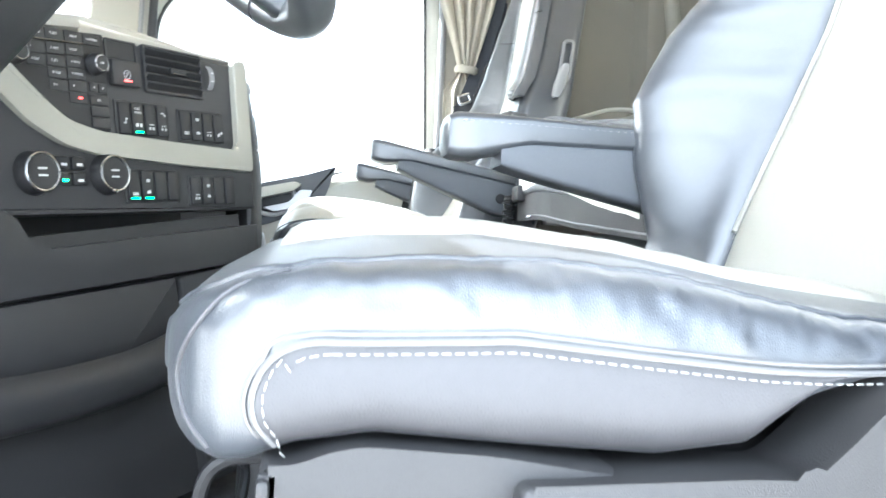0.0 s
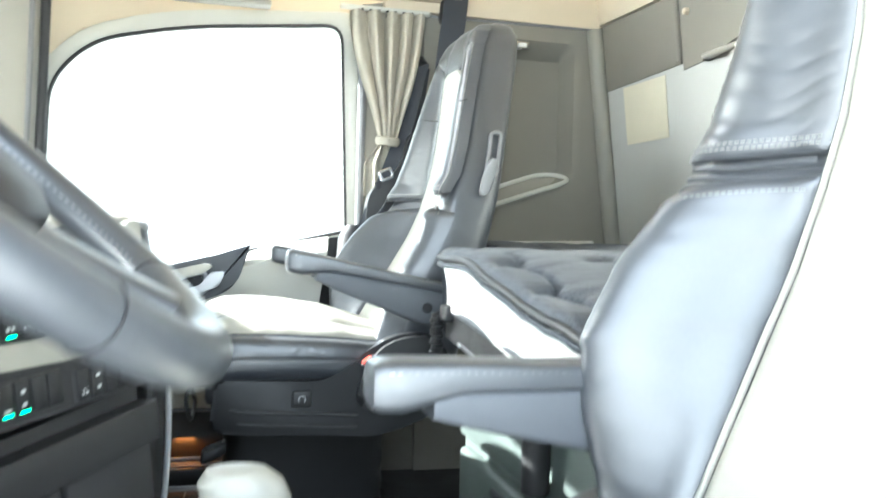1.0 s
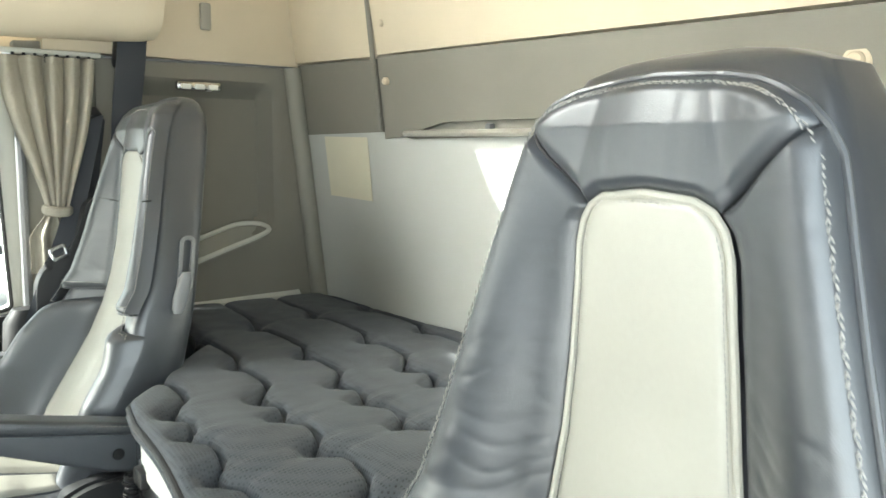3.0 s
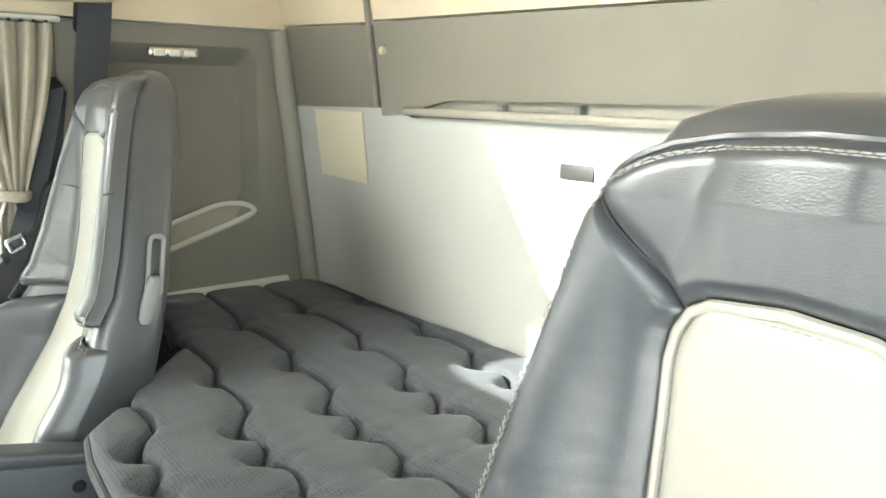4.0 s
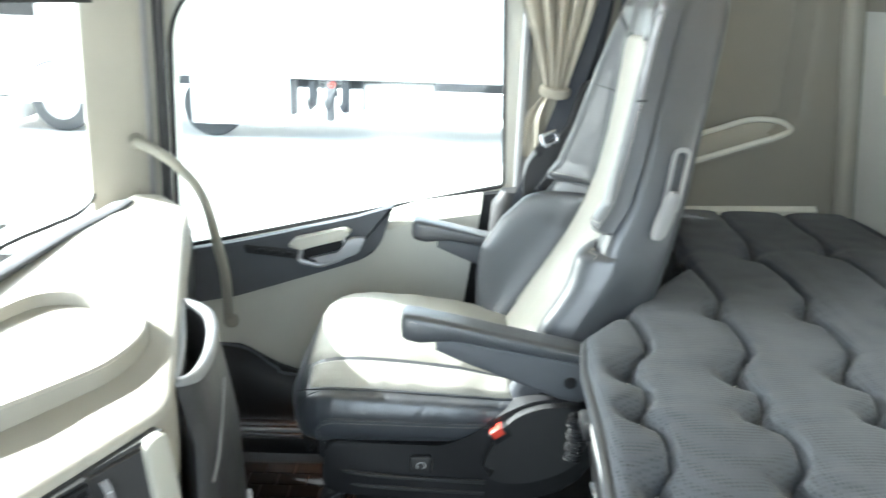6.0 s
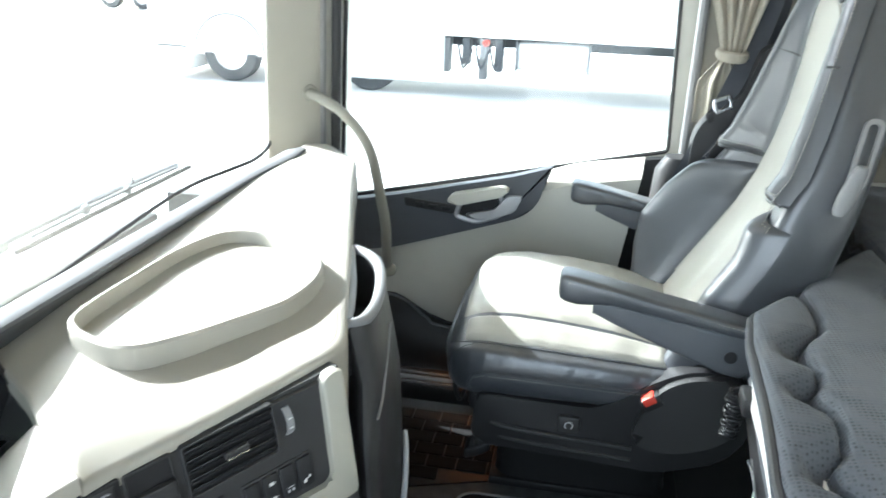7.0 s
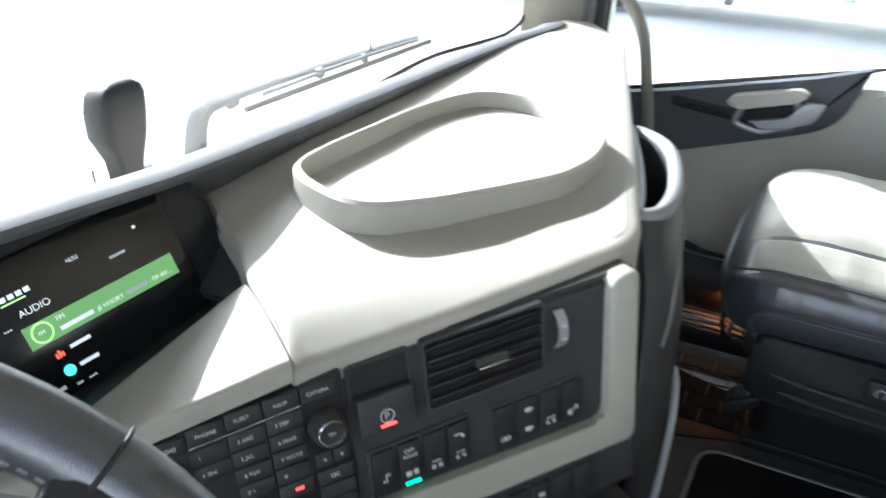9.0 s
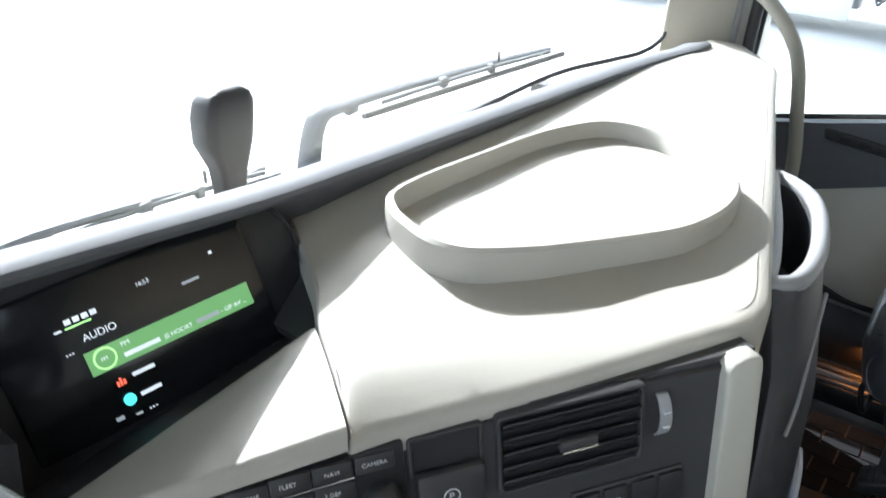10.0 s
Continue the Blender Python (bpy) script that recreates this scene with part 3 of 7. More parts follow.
# paler bar along the pocket's top, stands for its thin highlight
bm = bmesh.new()
tube(bm, smooth_path([V(-0.36, DOOR - 0.030, 0.319), V(-0.15, DOOR - 0.032, 0.312), V(-0.06, DOOR - 0.034, 0.259), V(0.0, DOOR - 0.034, 0.236), V(0.35, DOOR - 0.034, 0.232)], 6), 0.0035, 6)
part("pocket_edge", bm, SLATE, door, "slate line for the highlight on the pocket edge")
# unseen panel added in front of the door, closes the footwell against sun
bm = bmesh.new()
box(bm, (-0.57, 1.19, 0.27), (0.50, 0.05, 0.50), 0.008)
structure("kick_panel", bm, DARKER, "unseen black panel added beside the footwell to stop sun leaks", "wall")
# door sill with the amber courtesy lamp
bm = bmesh.new()
box(bm, (0.1, 1.06, 0.075), (0.9, 0.10, 0.05), 0.012)
sill = structure("door_sill", bm, DARKER, "black ribbed passenger door sill", "trim")
for k in range(3):
    bm = bmesh.new()
    tube(bm, [V(-0.33, 1.022 + 0.026 * k, 0.101), V(0.53, 1.022 + 0.026 * k, 0.101)], 0.004, 6)
    part("rib", bm, SLATE, sill)
bm = bmesh.new()
tube(bm, [V(-0.33, 1.005, 0.125), V(0.52, 1.005, 0.125)], 0.006, 8)
part("bright_strip", bm, GREY_PLASTIC, sill, "worn grey strip")
bm = bmesh.new()
box(bm, (0.08, 1.100, 0.175), (0.05, 0.012, 0.010), 0.003)
lamp = thing("courtesy_lamp", (0.08, 1.1, 0.175), "small glowing amber courtesy lamp low in the door", "lamp")
part("lens", bm, AMBER_LAMP, lamp)
glow = new("courtesy_glow", bpy.data.lights.new("courtesy_glow", "AREA"))
glow.data.energy, glow.data.size, glow.data.color = 0.060, 0.05, (1.0, 0.33, 0.07)
glow.matrix_world = look((0.08, 1.070, 0.165), (0.08, 1.055, 0.09))

# B-pillar panel between door and sleeper wall
bm = bmesh.new()
slab(bm, lambda a, b: V(lerp(0.545, 0.74, a), DOOR + 0.02 - 0.035 * smooth01(a * 3), lerp(0.04, 1.40, b)), (0, 0.06, 0), 8, 6)
structure("pillar_middle", bm, WALL_CLOTH, "grey pillar panel behind the passenger door", "wall")
bm = bmesh.new()
tube(bm, [V(0.548, DOOR + 0.012, z) for z in (0.3, 0.72, 1.0, 1.36)], 0.012, 8)
structure("door_edge_seal", bm, GREY_PLASTIC, "grey door edge seal", "trim")

# overhead lockers above door and windscreen
bm = bmesh.new()
prof = round_corners([(1.13, 1.392), (0.965, 1.376), (0.90, 1.402), (0.86, 1.50), (0.84, 1.72), (1.13, 1.72)], [0.0, 0.03, 0.04, 0.05, 0.02, 0.0], 4)
rings = []
for x, k in ((-0.42, 0.0), (0.3, 0.0), (0.76, 0.004), (0.81, 0.010), (0.835, 0.026)):
    cy, cz = 1.0, 1.55
    rings.append([V(x, lerp(y, cy, k * 2), lerp(z, cz, k * 2) - 0.01 + 0.03 * (x + 0.42) / 1.26) for y, z in prof])
loft(bm, rings)
structure("overhead_locker", bm, LINER, "beige padded locker above the passenger door", "locker")
bm = bmesh.new()
# unseen top cut low so sun from the roof opening clears it
prof = round_corners([(-0.56, 1.44), (-0.10, 1.335), (0.035, 1.335), (0.05, 1.355), (0.05, 1.40), (-0.56, 1.70)], [0.02, 0.05, 0.02, 0.01, 0.01, 0.0], 4)
loft(bm, [[V(x, y, z) for x, z in prof] for y in (-1.0, 0.86, 0.885)])
structure("overhead_shelf", bm, CREAM, "pale overhead shelf unit above the windscreen", "locker")
bm = bmesh.new()
box(bm, (0.15, 1.085, 1.353), (0.26, 0.05, 0.018), 0.007)
structure("door_grip_cover", bm, CREAM, "cream cover strip above the passenger window", "trim")

# ---- dashboard ----
dash = thing("dashboard", (-0.2, 0.0, 0.70), "cream-topped dashboard with a dark angled switch fascia", "dashboard")
# fascia plane
FO = V(-0.099, -0.244, 0.700)
FU = V(0.141, 0.199, 0.021).normalized()
FN = V(0.8086, -0.5799, 0.0993)
FN = (FN - FU * FN.dot(FU)).normalized()
FV = FN.cross(FU).normalized()


def fas(u, v, d=0.0):
    return FO + u * FU + v * FV + d * FN


def flat_box(bm, u, v, w, h, d0, d1, r=0.002):
    """A bevelled block on the fascia, centre u, v, from depth d0 to d1."""
    m = Matrix((FU, FV, FN)).transposed().to_4x4()
    return box(bm, fas(u, v, (d0 + d1) / 2), (w, h, abs(d1 - d0)), r, 2, m)


# dark body of the centre console
bm = bmesh.new()
prism(bm, [(-0.60, -0.06), (-0.60, -0.220), (0.268, -0.220), (0.266, 0.004), (0.0, 0.004), (-0.03, -0.06)], fas(0, 0, -0.004), FU, FV, 0.05)
part("console_body", bm, DARK, dash)
bm = bmesh.new()
prism(bm, [(-0.60, -0.07), (-0.60, -0.62), (0.270, -0.62), (0.270, -0.10), (0.0, -0.07)], fas(0, 0, -0.12), FU, FV, 0.02)
part("console_back", bm, DARKER, dash)
# fascia: one dark panel
bm = bmesh.new()
prism(bm, [(-0.20, -0.214), (0.269, -0.219), (0.264, -0.150), (0.243, -0.001), (-0.04, 0.0), (-0.20, -0.02)], fas(0, 0, 0.0), FU, FV, 0.01, r=0.003)
fascia = part("fascia", bm, DARK, dash, "dark grey switch fascia")

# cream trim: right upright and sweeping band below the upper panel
# greyer than the cream pad, the shade under the pad put into its colour
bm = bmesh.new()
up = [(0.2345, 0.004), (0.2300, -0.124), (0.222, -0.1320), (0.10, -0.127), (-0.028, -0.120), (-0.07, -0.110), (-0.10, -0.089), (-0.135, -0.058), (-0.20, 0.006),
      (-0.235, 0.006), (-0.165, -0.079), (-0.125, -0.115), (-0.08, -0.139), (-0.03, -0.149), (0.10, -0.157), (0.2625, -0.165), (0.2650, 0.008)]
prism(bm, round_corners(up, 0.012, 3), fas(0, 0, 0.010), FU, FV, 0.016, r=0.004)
part("trim_band", bm, TRIM_BAND, dash, "trim band round the switch panel, greyed for the pad's shade")

# stowage slot and parking-brake switch
bm = bmesh.new()
frame_prism(bm, rounded(0.052, 0.032, 0.003, 3, 0.0245, -0.014), rounded(0.046, 0.026, 0.002, 3, 0.0245, -0.014), fas(0, 0, 0.003), FU, FV, 0.006, r=0.001)
part("slot_frame", bm, DARK, fascia)
bm = bmesh.new()
flat_box(bm, 0.0245, -0.014, 0.046, 0.026, 0.0002, 0.0012, 0.0)
part("slot_well", bm, DARKER, fascia)
bm = bmesh.new()
flat_box(bm, 0.0252, -0.0418, 0.0475, 0.0340, 0.0, 0.010, 0.004)
pb = part("brake_switch", bm, DARK, fascia, "dark parking brake switch")
bm = bmesh.new()
tube(bm, [fas(0.0242 + 0.0055 * math.cos(a), -0.0442 + 0.0055 * math.sin(a), 0.0104) for a in np.linspace(0, 2 * math.pi, 20, endpoint=False)], 0.0005, 5, closed=True)
part("brake_symbol", bm, WHITE_MARK, pb)
writing("P", 0.008, fas(0.0219, -0.0470, 0.0102), FU, FV, WHITE_MARK, pb)
bm = bmesh.new()
flat_box(bm, 0.0245, -0.0520, 0.0125, 0.0022, 0.010, 0.0107, 0.0003)
part("red_lamp", bm, RED_LAMP, pb)

# air vent with slats, tab and thumb wheel
bm = bmesh.new()
frame_prism(bm, rounded(0.112, 0.064, 0.004, 3, 0.1150, -0.0290), rounded(0.104, 0.057, 0.003, 3, 0.1150, -0.0290), fas(0, 0, 0.005), FU, FV, 0.02, r=0.0015)
vent = part("air_vent", bm, DARK, fascia, "dark air vent")
bm = bmesh.new()
flat_box(bm, 0.1150, -0.029, 0.104, 0.057, 0.0003, 0.0010, 0.0)
part("vent_well", bm, DARKER, vent)
for k in range(5):
    bm = bmesh.new()
    m = Matrix((FU, FV, FN)).transposed().to_4x4() @ pose(0, 0, 0, 38)
    box(bm, fas(0.1150, -0.0062 - 0.0113 * k, 0.0040), (0.103, 0.0098, 0.0020), 0.0008, 1, m)
    part("slat", bm, DARKER, vent)
bm = bmesh.new()
flat_box(bm, 0.1165, -0.0285, 0.029, 0.0085, 0.004, 0.0115, 0.002)
tab = part("vent_tab", bm, DARK, vent)
bm = bmesh.new()
tube(bm, [fas(0.1035, -0.0325, 0.0118), fas(0.1300, -0.0325, 0.0118)], 0.0008, 5)
part("tab_edge", bm, CHROME, tab)
bm = bmesh.new()
rings = []
for k in range(9):
    a = radians(-60 + 15 * k)
    c = fas(0.1845, -0.0275 + 0.020 * math.sin(a), -0.006 + 0.015 * math.cos(a))
    rings.append([c - 0.0045 * FU, c - 0.0045 * FU + 0.002 * FN, c + 0.0045 * FU + 0.002 * FN, c + 0.0045 * FU])
loft(bm, rings)
wheel_t = part("thumb_wheel", bm, GREY_PLASTIC, vent, "grey thumb wheel")
for v0 in (-0.018, -0.030):
    bm = bmesh.new()
    flat_box(bm, 0.1845, v0 - 0.0035, 0.005, 0.0012, 0.010, 0.0118, 0.0)
    part("wheel_mark", bm, WHITE_MARK, wheel_t)


def rocker(u, v, w, h, marks, lamp=None, parent=fascia):
    """A rocker switch with printed marks of given (du, dv, w, h)."""
    bm = bmesh.new()
    flat_box(bm, u, v, w - 0.0016, h, 0.0, 0.0055, 0.0025)
    sw = part("rocker_switch", bm, DARKER, parent)
    for du, dv, mw, mh in marks:
        bm = bmesh.new()
        flat_box(bm, u + du, v + dv, mw, mh, 0.0054, 0.0058, 0.0)
        part("symbol", bm, WHITE_MARK, sw, smooth=0)
    if lamp:
        bm = bmesh.new()
        flat_box(bm, u, v - h / 2 + 0.004, w * 0.62, 0.0022, 0.0050, 0.0062, 0.0003)
        part("lamp", bm, lamp, sw)
    return sw


SYM_B = [(-0.003, -0.011, 0.0035, 0.0035), (0.003, -0.011, 0.0035, 0.0035), (0, -0.006, 0.008, 0.0012)]
SYM_D = [(0, -0.009, 0.008, 0.001), (0, -0.012, 0.008, 0.001), (-0.004, -0.0105, 0.001, 0.004), (0.004, -0.0105, 0.001, 0.004), (0, -0.0105, 0.003, 0.002)]
SYM_E = [(0, 0.007, 0.006, 0.004), (0, -0.008, 0.006, 0.004), (0.0045, 0.007, 0.002, 0.001), (0.0045, -0.008, 0.002, 0.001)]


def panel(u, v, w, h):
    bm = bmesh.new()
    flat_box(bm, u, v, w, h, -0.002, 0.0022, 0.002)
    return part("switch_panel", bm, DARK, fascia)


p1 = panel(0.0505, -0.0992, 0.090, 0.0470)
rocker(0.0190, -0.0992, 0.0216, 0.042, [(0, -0.004, 0.0012, 0.0075), (-0.0022, -0.0065, 0.002, 0.002), (0.0022, -0.001, 0.002, 0.002)], parent=p1)
sw = rocker(0.0408, -0.0992, 0.0216, 0.042, [(-0.003, -0.008, 0.0045, 0.0045), (0.0035, -0.008, 0.004, 0.0045)], GREEN_LAMP, parent=p1)
writing("OFF", 0.0050, fas(0.0355, -0.0875, 0.0056), FU, FV, WHITE_MARK, sw)
writing("ROAD", 0.0044, fas(0.0345, -0.0922, 0.0056), FU, FV, WHITE_MARK, sw)
rocker(0.0626, -0.0992, 0.0216, 0.042, SYM_B, parent=p1)
rocker(0.0844, -0.0992, 0.0216, 0.042, [(-0.001, 0.0105, 0.0065, 0.0014), (0.003, 0.008, 0.003, 0.003), (-0.003, -0.011, 0.003, 0.003), (0.003, -0.011, 0.003, 0.003), (0, -0.0065, 0.008, 0.001)], parent=p1)
p2 = panel(0.1612, -0.1012, 0.092, 0.0460)
for k, sy in enumerate((SYM_D, [(0, 0.0095, 0.006, 0.004), (0.0045, 0.0095, 0.002, 0.001), (0, -0.0095, 0.006, 0.004), (0.0045, -0.0095, 0.002, 0.001)],
                        [(-0.003, -0.0115, 0.003, 0.003), (0.003, -0.0115, 0.003, 0.003), (0, -0.007, 0.009, 0.001)], [(-0.003, -0.0105, 0.004, 0.004), (0.004, -0.0065, 0.003, 0.003), (0.0, -0.008, 0.006, 0.001)])):
    rocker(0.1272 + 0.0227 * k, -0.1012, 0.0222, 0.041, sy, parent=p2)
p3 = panel(0.0590, -0.1870, 0.096, 0.0440)
for k, (sy, lm) in enumerate(((SYM_D, GREEN_LAMP), (SYM_E[:2], GREEN_LAMP), ([], None), ([], None))):
    rocker(0.0242 + 0.0232 * k, -0.1870, 0.0228, 0.040, sy, lm, parent=p3)
p4 = panel(0.1725, -0.1930, 0.097, 0.0440)
for k, sy in enumerate((SYM_B, SYM_E[:2], [], [])):
    rocker(0.1372 + 0.0236 * k, -0.1930, 0.0232, 0.040, sy, parent=p4)

# radio: key block, bright line, knob
bm = bmesh.new()
prism(bm, round_corners([(-0.004, 0.004), (-0.004, -0.119), (-0.046, -0.119), (-0.100, -0.084), (-0.152, -0.040), (-0.169, -0.022), (-0.169, -0.009)], [0.004, 0.004, 0.02, 0.02, 0.02, 0.008, 0.002], 3)[::-1], fas(0, 0, 0.004), FU, FV, 0.008, r=0.002)
radio = part("radio", bm, DARKER, fascia, "black radio key panel")
for word, u, v in (("CAMERA", -0.0238, -0.0065), ("NAVI", -0.0506, -0.0068), ("FLEET", -0.0772, -0.0075), ("PHONE", -0.1036, -0.0096), ("AUDIO", -0.1300, -0.0130)):
    bm = bmesh.new()
    flat_box(bm, u, v, 0.0254, 0.0135, 0.003, 0.0062, 0.002)
    key = part("radio_key", bm, DARK, radio)
    writing(word, 0.0043, fas(u - 0.00145 * len(word), v - 0.0014, 0.0064), FU, FV, WHITE_MARK, key)
bm = bmesh.new()
tube(bm, [fas(-0.1165, -0.0178, 0.0055), fas(-0.0372, -0.0136, 0.0055)], 0.0008, 6)
part("bright_line", bm, CHROME, radio)
for c, words in enumerate((("3 DEF", "6 MNO", "9 WXYZ", "#", ""), ("2 ABC", "5 JKL", "8 TUV", "0 +"), ("1", "4 GHI"))):
    for r, word in enumerate(words):
        u, v = -0.0502 - 0.0270 * c, -0.0228 - 0.0145 * r - 0.0020 * c
        bm = bmesh.new()
        flat_box(bm, u, v, 0.0258, 0.0134, 0.003, 0.0058, 0.0016)
        key = part("radio_key", bm, DARK, radio)
        if word:
            writing(word, 0.0042, fas(u - 0.0075, v - 0.0014, 0.0060), FU, FV, WHITE_MARK, key)
        else:
            bm = bmesh.new()
            flat_box(bm, u + 0.002, v, 0.0062, 0.0018, 0.0057, 0.0061, 0.0)
            part("symbol", bm, RED_LAMP, key, smooth=0)
for u, v, w, h in ((-0.0195, -0.0808, 0.028, 0.0125), (-0.0195, -0.0950, 0.028, 0.0125), (-0.0195, -0.1090, 0.028, 0.0125), (-0.0268, -0.0650, 0.0125, 0.012), (-0.0132, -0.0650, 0.0125, 0.012)):
    bm = bmesh.new()
    flat_box(bm, u, v, w, h, 0.003, 0.0058, 0.0015)
    part("radio_key", bm, DARK, radio)
for u, sg in ((-0.0265, -1), (-0.0130, 1)):
    bm = bmesh.new()
    prism(bm, [(u + sg * 0.0014, -0.0650), (u - sg * 0.0010, -0.0634), (u - sg * 0.0010, -0.0666)][::sg], fas(0, 0, 0.0060), FU, FV, 0.0003)
    part("symbol", bm, WHITE_MARK, radio, smooth=0)
writing("ESC", 0.0043, fas(-0.0240, -0.0823, 0.0060), FU, FV, WHITE_MARK, radio)
for u, v, word in ((-0.0215, -0.0365, "ON"), (-0.1330, -0.0380, "")):
    bm = bmesh.new()
    cylinder(bm, fas(u, v, 0.003), fas(u, v, 0.018), 0.0140, 0.0122, 28, 0.0015)
    kn = part("volume_knob", bm, DARK, radio, "round black volume knob")
    bm = bmesh.new()
    tube(bm, [fas(u + 0.0095 * math.cos(a), v + 0.0095 * math.sin(a), 0.0180) for a in np.linspace(0, 2 * math.pi, 28, endpoint=False)], 0.0008, 6, closed=True)
    part("knob_ring", bm, CHROME, kn)
    if word:
        writing(word, 0.0036, fas(u - 0.0030, v - 0.0013, 0.0182), FU, FV, WHITE_MARK, kn)

# climate knobs
for u in (-0.120, -0.017):
    bm = bmesh.new()
    cylinder(bm, fas(u, -0.173, 0.0), fas(u, -0.173, 0.018), 0.026, 0.0235, 32, 0.002)
    ck = part("climate_knob", bm, DARKER, fascia, "round black climate knob with a bright ring")
    bm = bmesh.new()
    tube(bm, [fas(u + 0.0215 * math.cos(a), -0.173 + 0.0215 * math.sin(a), 0.0178) for a in np.linspace(0, 2 * math.pi, 36, endpoint=False)], 0.0018, 8, closed=True)
    part("knob_ring", bm, CHROME, ck)
    for dv in (0.004, -0.004):
        bm = bmesh.new()
        flat_box(bm, u, -0.173 + dv, 0.012, 0.0022, 0.0178, 0.0184, 0.0)
        part("symbol", bm, WHITE_MARK, ck, smooth=0)
for k in range(4):
    bm = bmesh.new()
    flat_box(bm, -0.080 + 0.022 * (k % 2), -0.160 - 0.019 * (k // 2), 0.020, 0.016, 0.0, 0.0045, 0.002)
    key = part("climate_key", bm, DARKER, fascia)
    bm = bmesh.new()
    flat_box(bm, -0.080 + 0.022 * (k % 2), -0.162 - 0.019 * (k // 2), 0.008, 0.003, 0.0044, 0.0050, 0.0)
    part("symbol", bm, GREEN_LAMP if k == 2 else WHITE_MARK, key, smooth=0)

# lower console: open shelf, locker door with a curved lip
bm = bmesh.new()
prism(bm, [(-0.60, -0.216), (-0.15, -0.216), (-0.135, -0.246), (0.268, -0.226), (0.268, -0.62), (-0.60, -0.62)][::-1], fas(0, 0, -0.035), FU, FV, 0.22)
low = part("lower_console", bm, DARK, dash, "dark lower console")
bm = bmesh.new()
prism(bm, round_corners([(-0.60, -0.21), (-0.152, -0.215), (-0.125, -0.262), (0.10, -0.252), (0.268, -0.245), (0.268, -0.300), (0.10, -0.305), (-0.60, -0.33)], [0, 0.01, 0.02, 0, 0, 0, 0, 0], 3)[::-1], fas(0, 0, 0.002), FU, FV, 0.035, r=0.004)
part("shelf_front", bm, DARK, low)
bm = bmesh.new()
prism(bm, round_corners([(-0.60, -0.335), (0.100, -0.312), (0.103, -0.40), (-0.02, -0.425), (-0.60, -0.44)], [0, 0.004, 0.02, 0, 0], 3)[::-1], fas(0, 0, -0.012), FU, FV, 0.02, r=0.004)
part("locker_door", bm, DARK, low, "smooth dark locker door")
bm = bmesh.new()
lp = [fas(-0.60, -0.40, 0.0), fas(-0.22, -0.425, 0.012), fas(-0.05, -0.428, 0.012), fas(0.06, -0.415, 0.008), fas(0.125, -0.395, 0.0)]
tube(bm, smooth_path(lp, 6), 0.024, 12, flat=1.35)
part("locker_lip", bm, DARK, low, "rounded dark lip under the locker door")
bm = bmesh.new()
prism(bm, round_corners([(0.112, -0.312), (0.264, -0.302), (0.258, -0.60), (0.13, -0.60)], 0.006, 3)[::-1], fas(0, 0, -0.016), FU, FV, 0.018, r=0.004)
part("side_locker", bm, DARK, low)

# cream top pad with rolled front edge
def strip_foot(t):
    """Foot of the strip on the fascia, from the driver's side to the joint."""
    u = table([0, 0.35, 0.62, 0.8, 1.0], [-0.51, -0.312, -0.195, -0.112, -0.0395], t)
    return fas(u, 0.0065 + (u + 0.038) * 0.107, 0.005), 0.015 + 0.0085 * t


def pad_back(t):
    pts = [(-0.38, -0.66, 0.590), (-0.288, -0.50, 0.632), (-0.25, -0.40, 0.664), (-0.232, -0.326, 0.690), (-0.2085, -0.2145, 0.7245)]
    xs = [0, 0.35, 0.62, 0.8, 1.0]
    return V(*[table(xs, [p[k] for p in pts], t) for k in range(3)])


top_outline = [(-0.1195, -0.2775), (-0.041, -0.1535), (0.013, -0.060), (0.038, -0.014), (0.0455, 0.012), (0.0435, 0.04), (0.028, 0.093), (-0.028, 0.300), (-0.071, 0.451), (-0.142, 0.703), (-0.200, 0.93), (-0.30, 1.045),
               (-0.36, 1.02), (-0.345, 0.80), (-0.335, 0.50), (-0.335, 0.20), (-0.345, 0.02), (-0.352, -0.104), (-0.297, -0.143), (-0.244, -0.180), (-0.2075, -0.2130)]
JOINT = (Vector((-0.1195, -0.2775)), Vector((-0.2075, -0.2130)))


def front_gap(q):
    """Distance from the pad's front edge."""
    best = 1.0
    for a, b in zip(top_outline[:4], top_outline[1:5]):
        a, b = Vector(a), Vector(b)
        k = max(0.0, min(1.0, (q - a).dot(b - a) / (b - a).length_squared))
        best = min(best, (q - a - (b - a) * k).length)
    return best


def pad_z(x, y):
    return 0.7265 + 0.012 * smooth01((y + 0.3) / 0.5) + 0.010 * smooth01((-x - 0.20) / 0.2) - 0.02 * smooth01((y - 0.7) / 0.3)


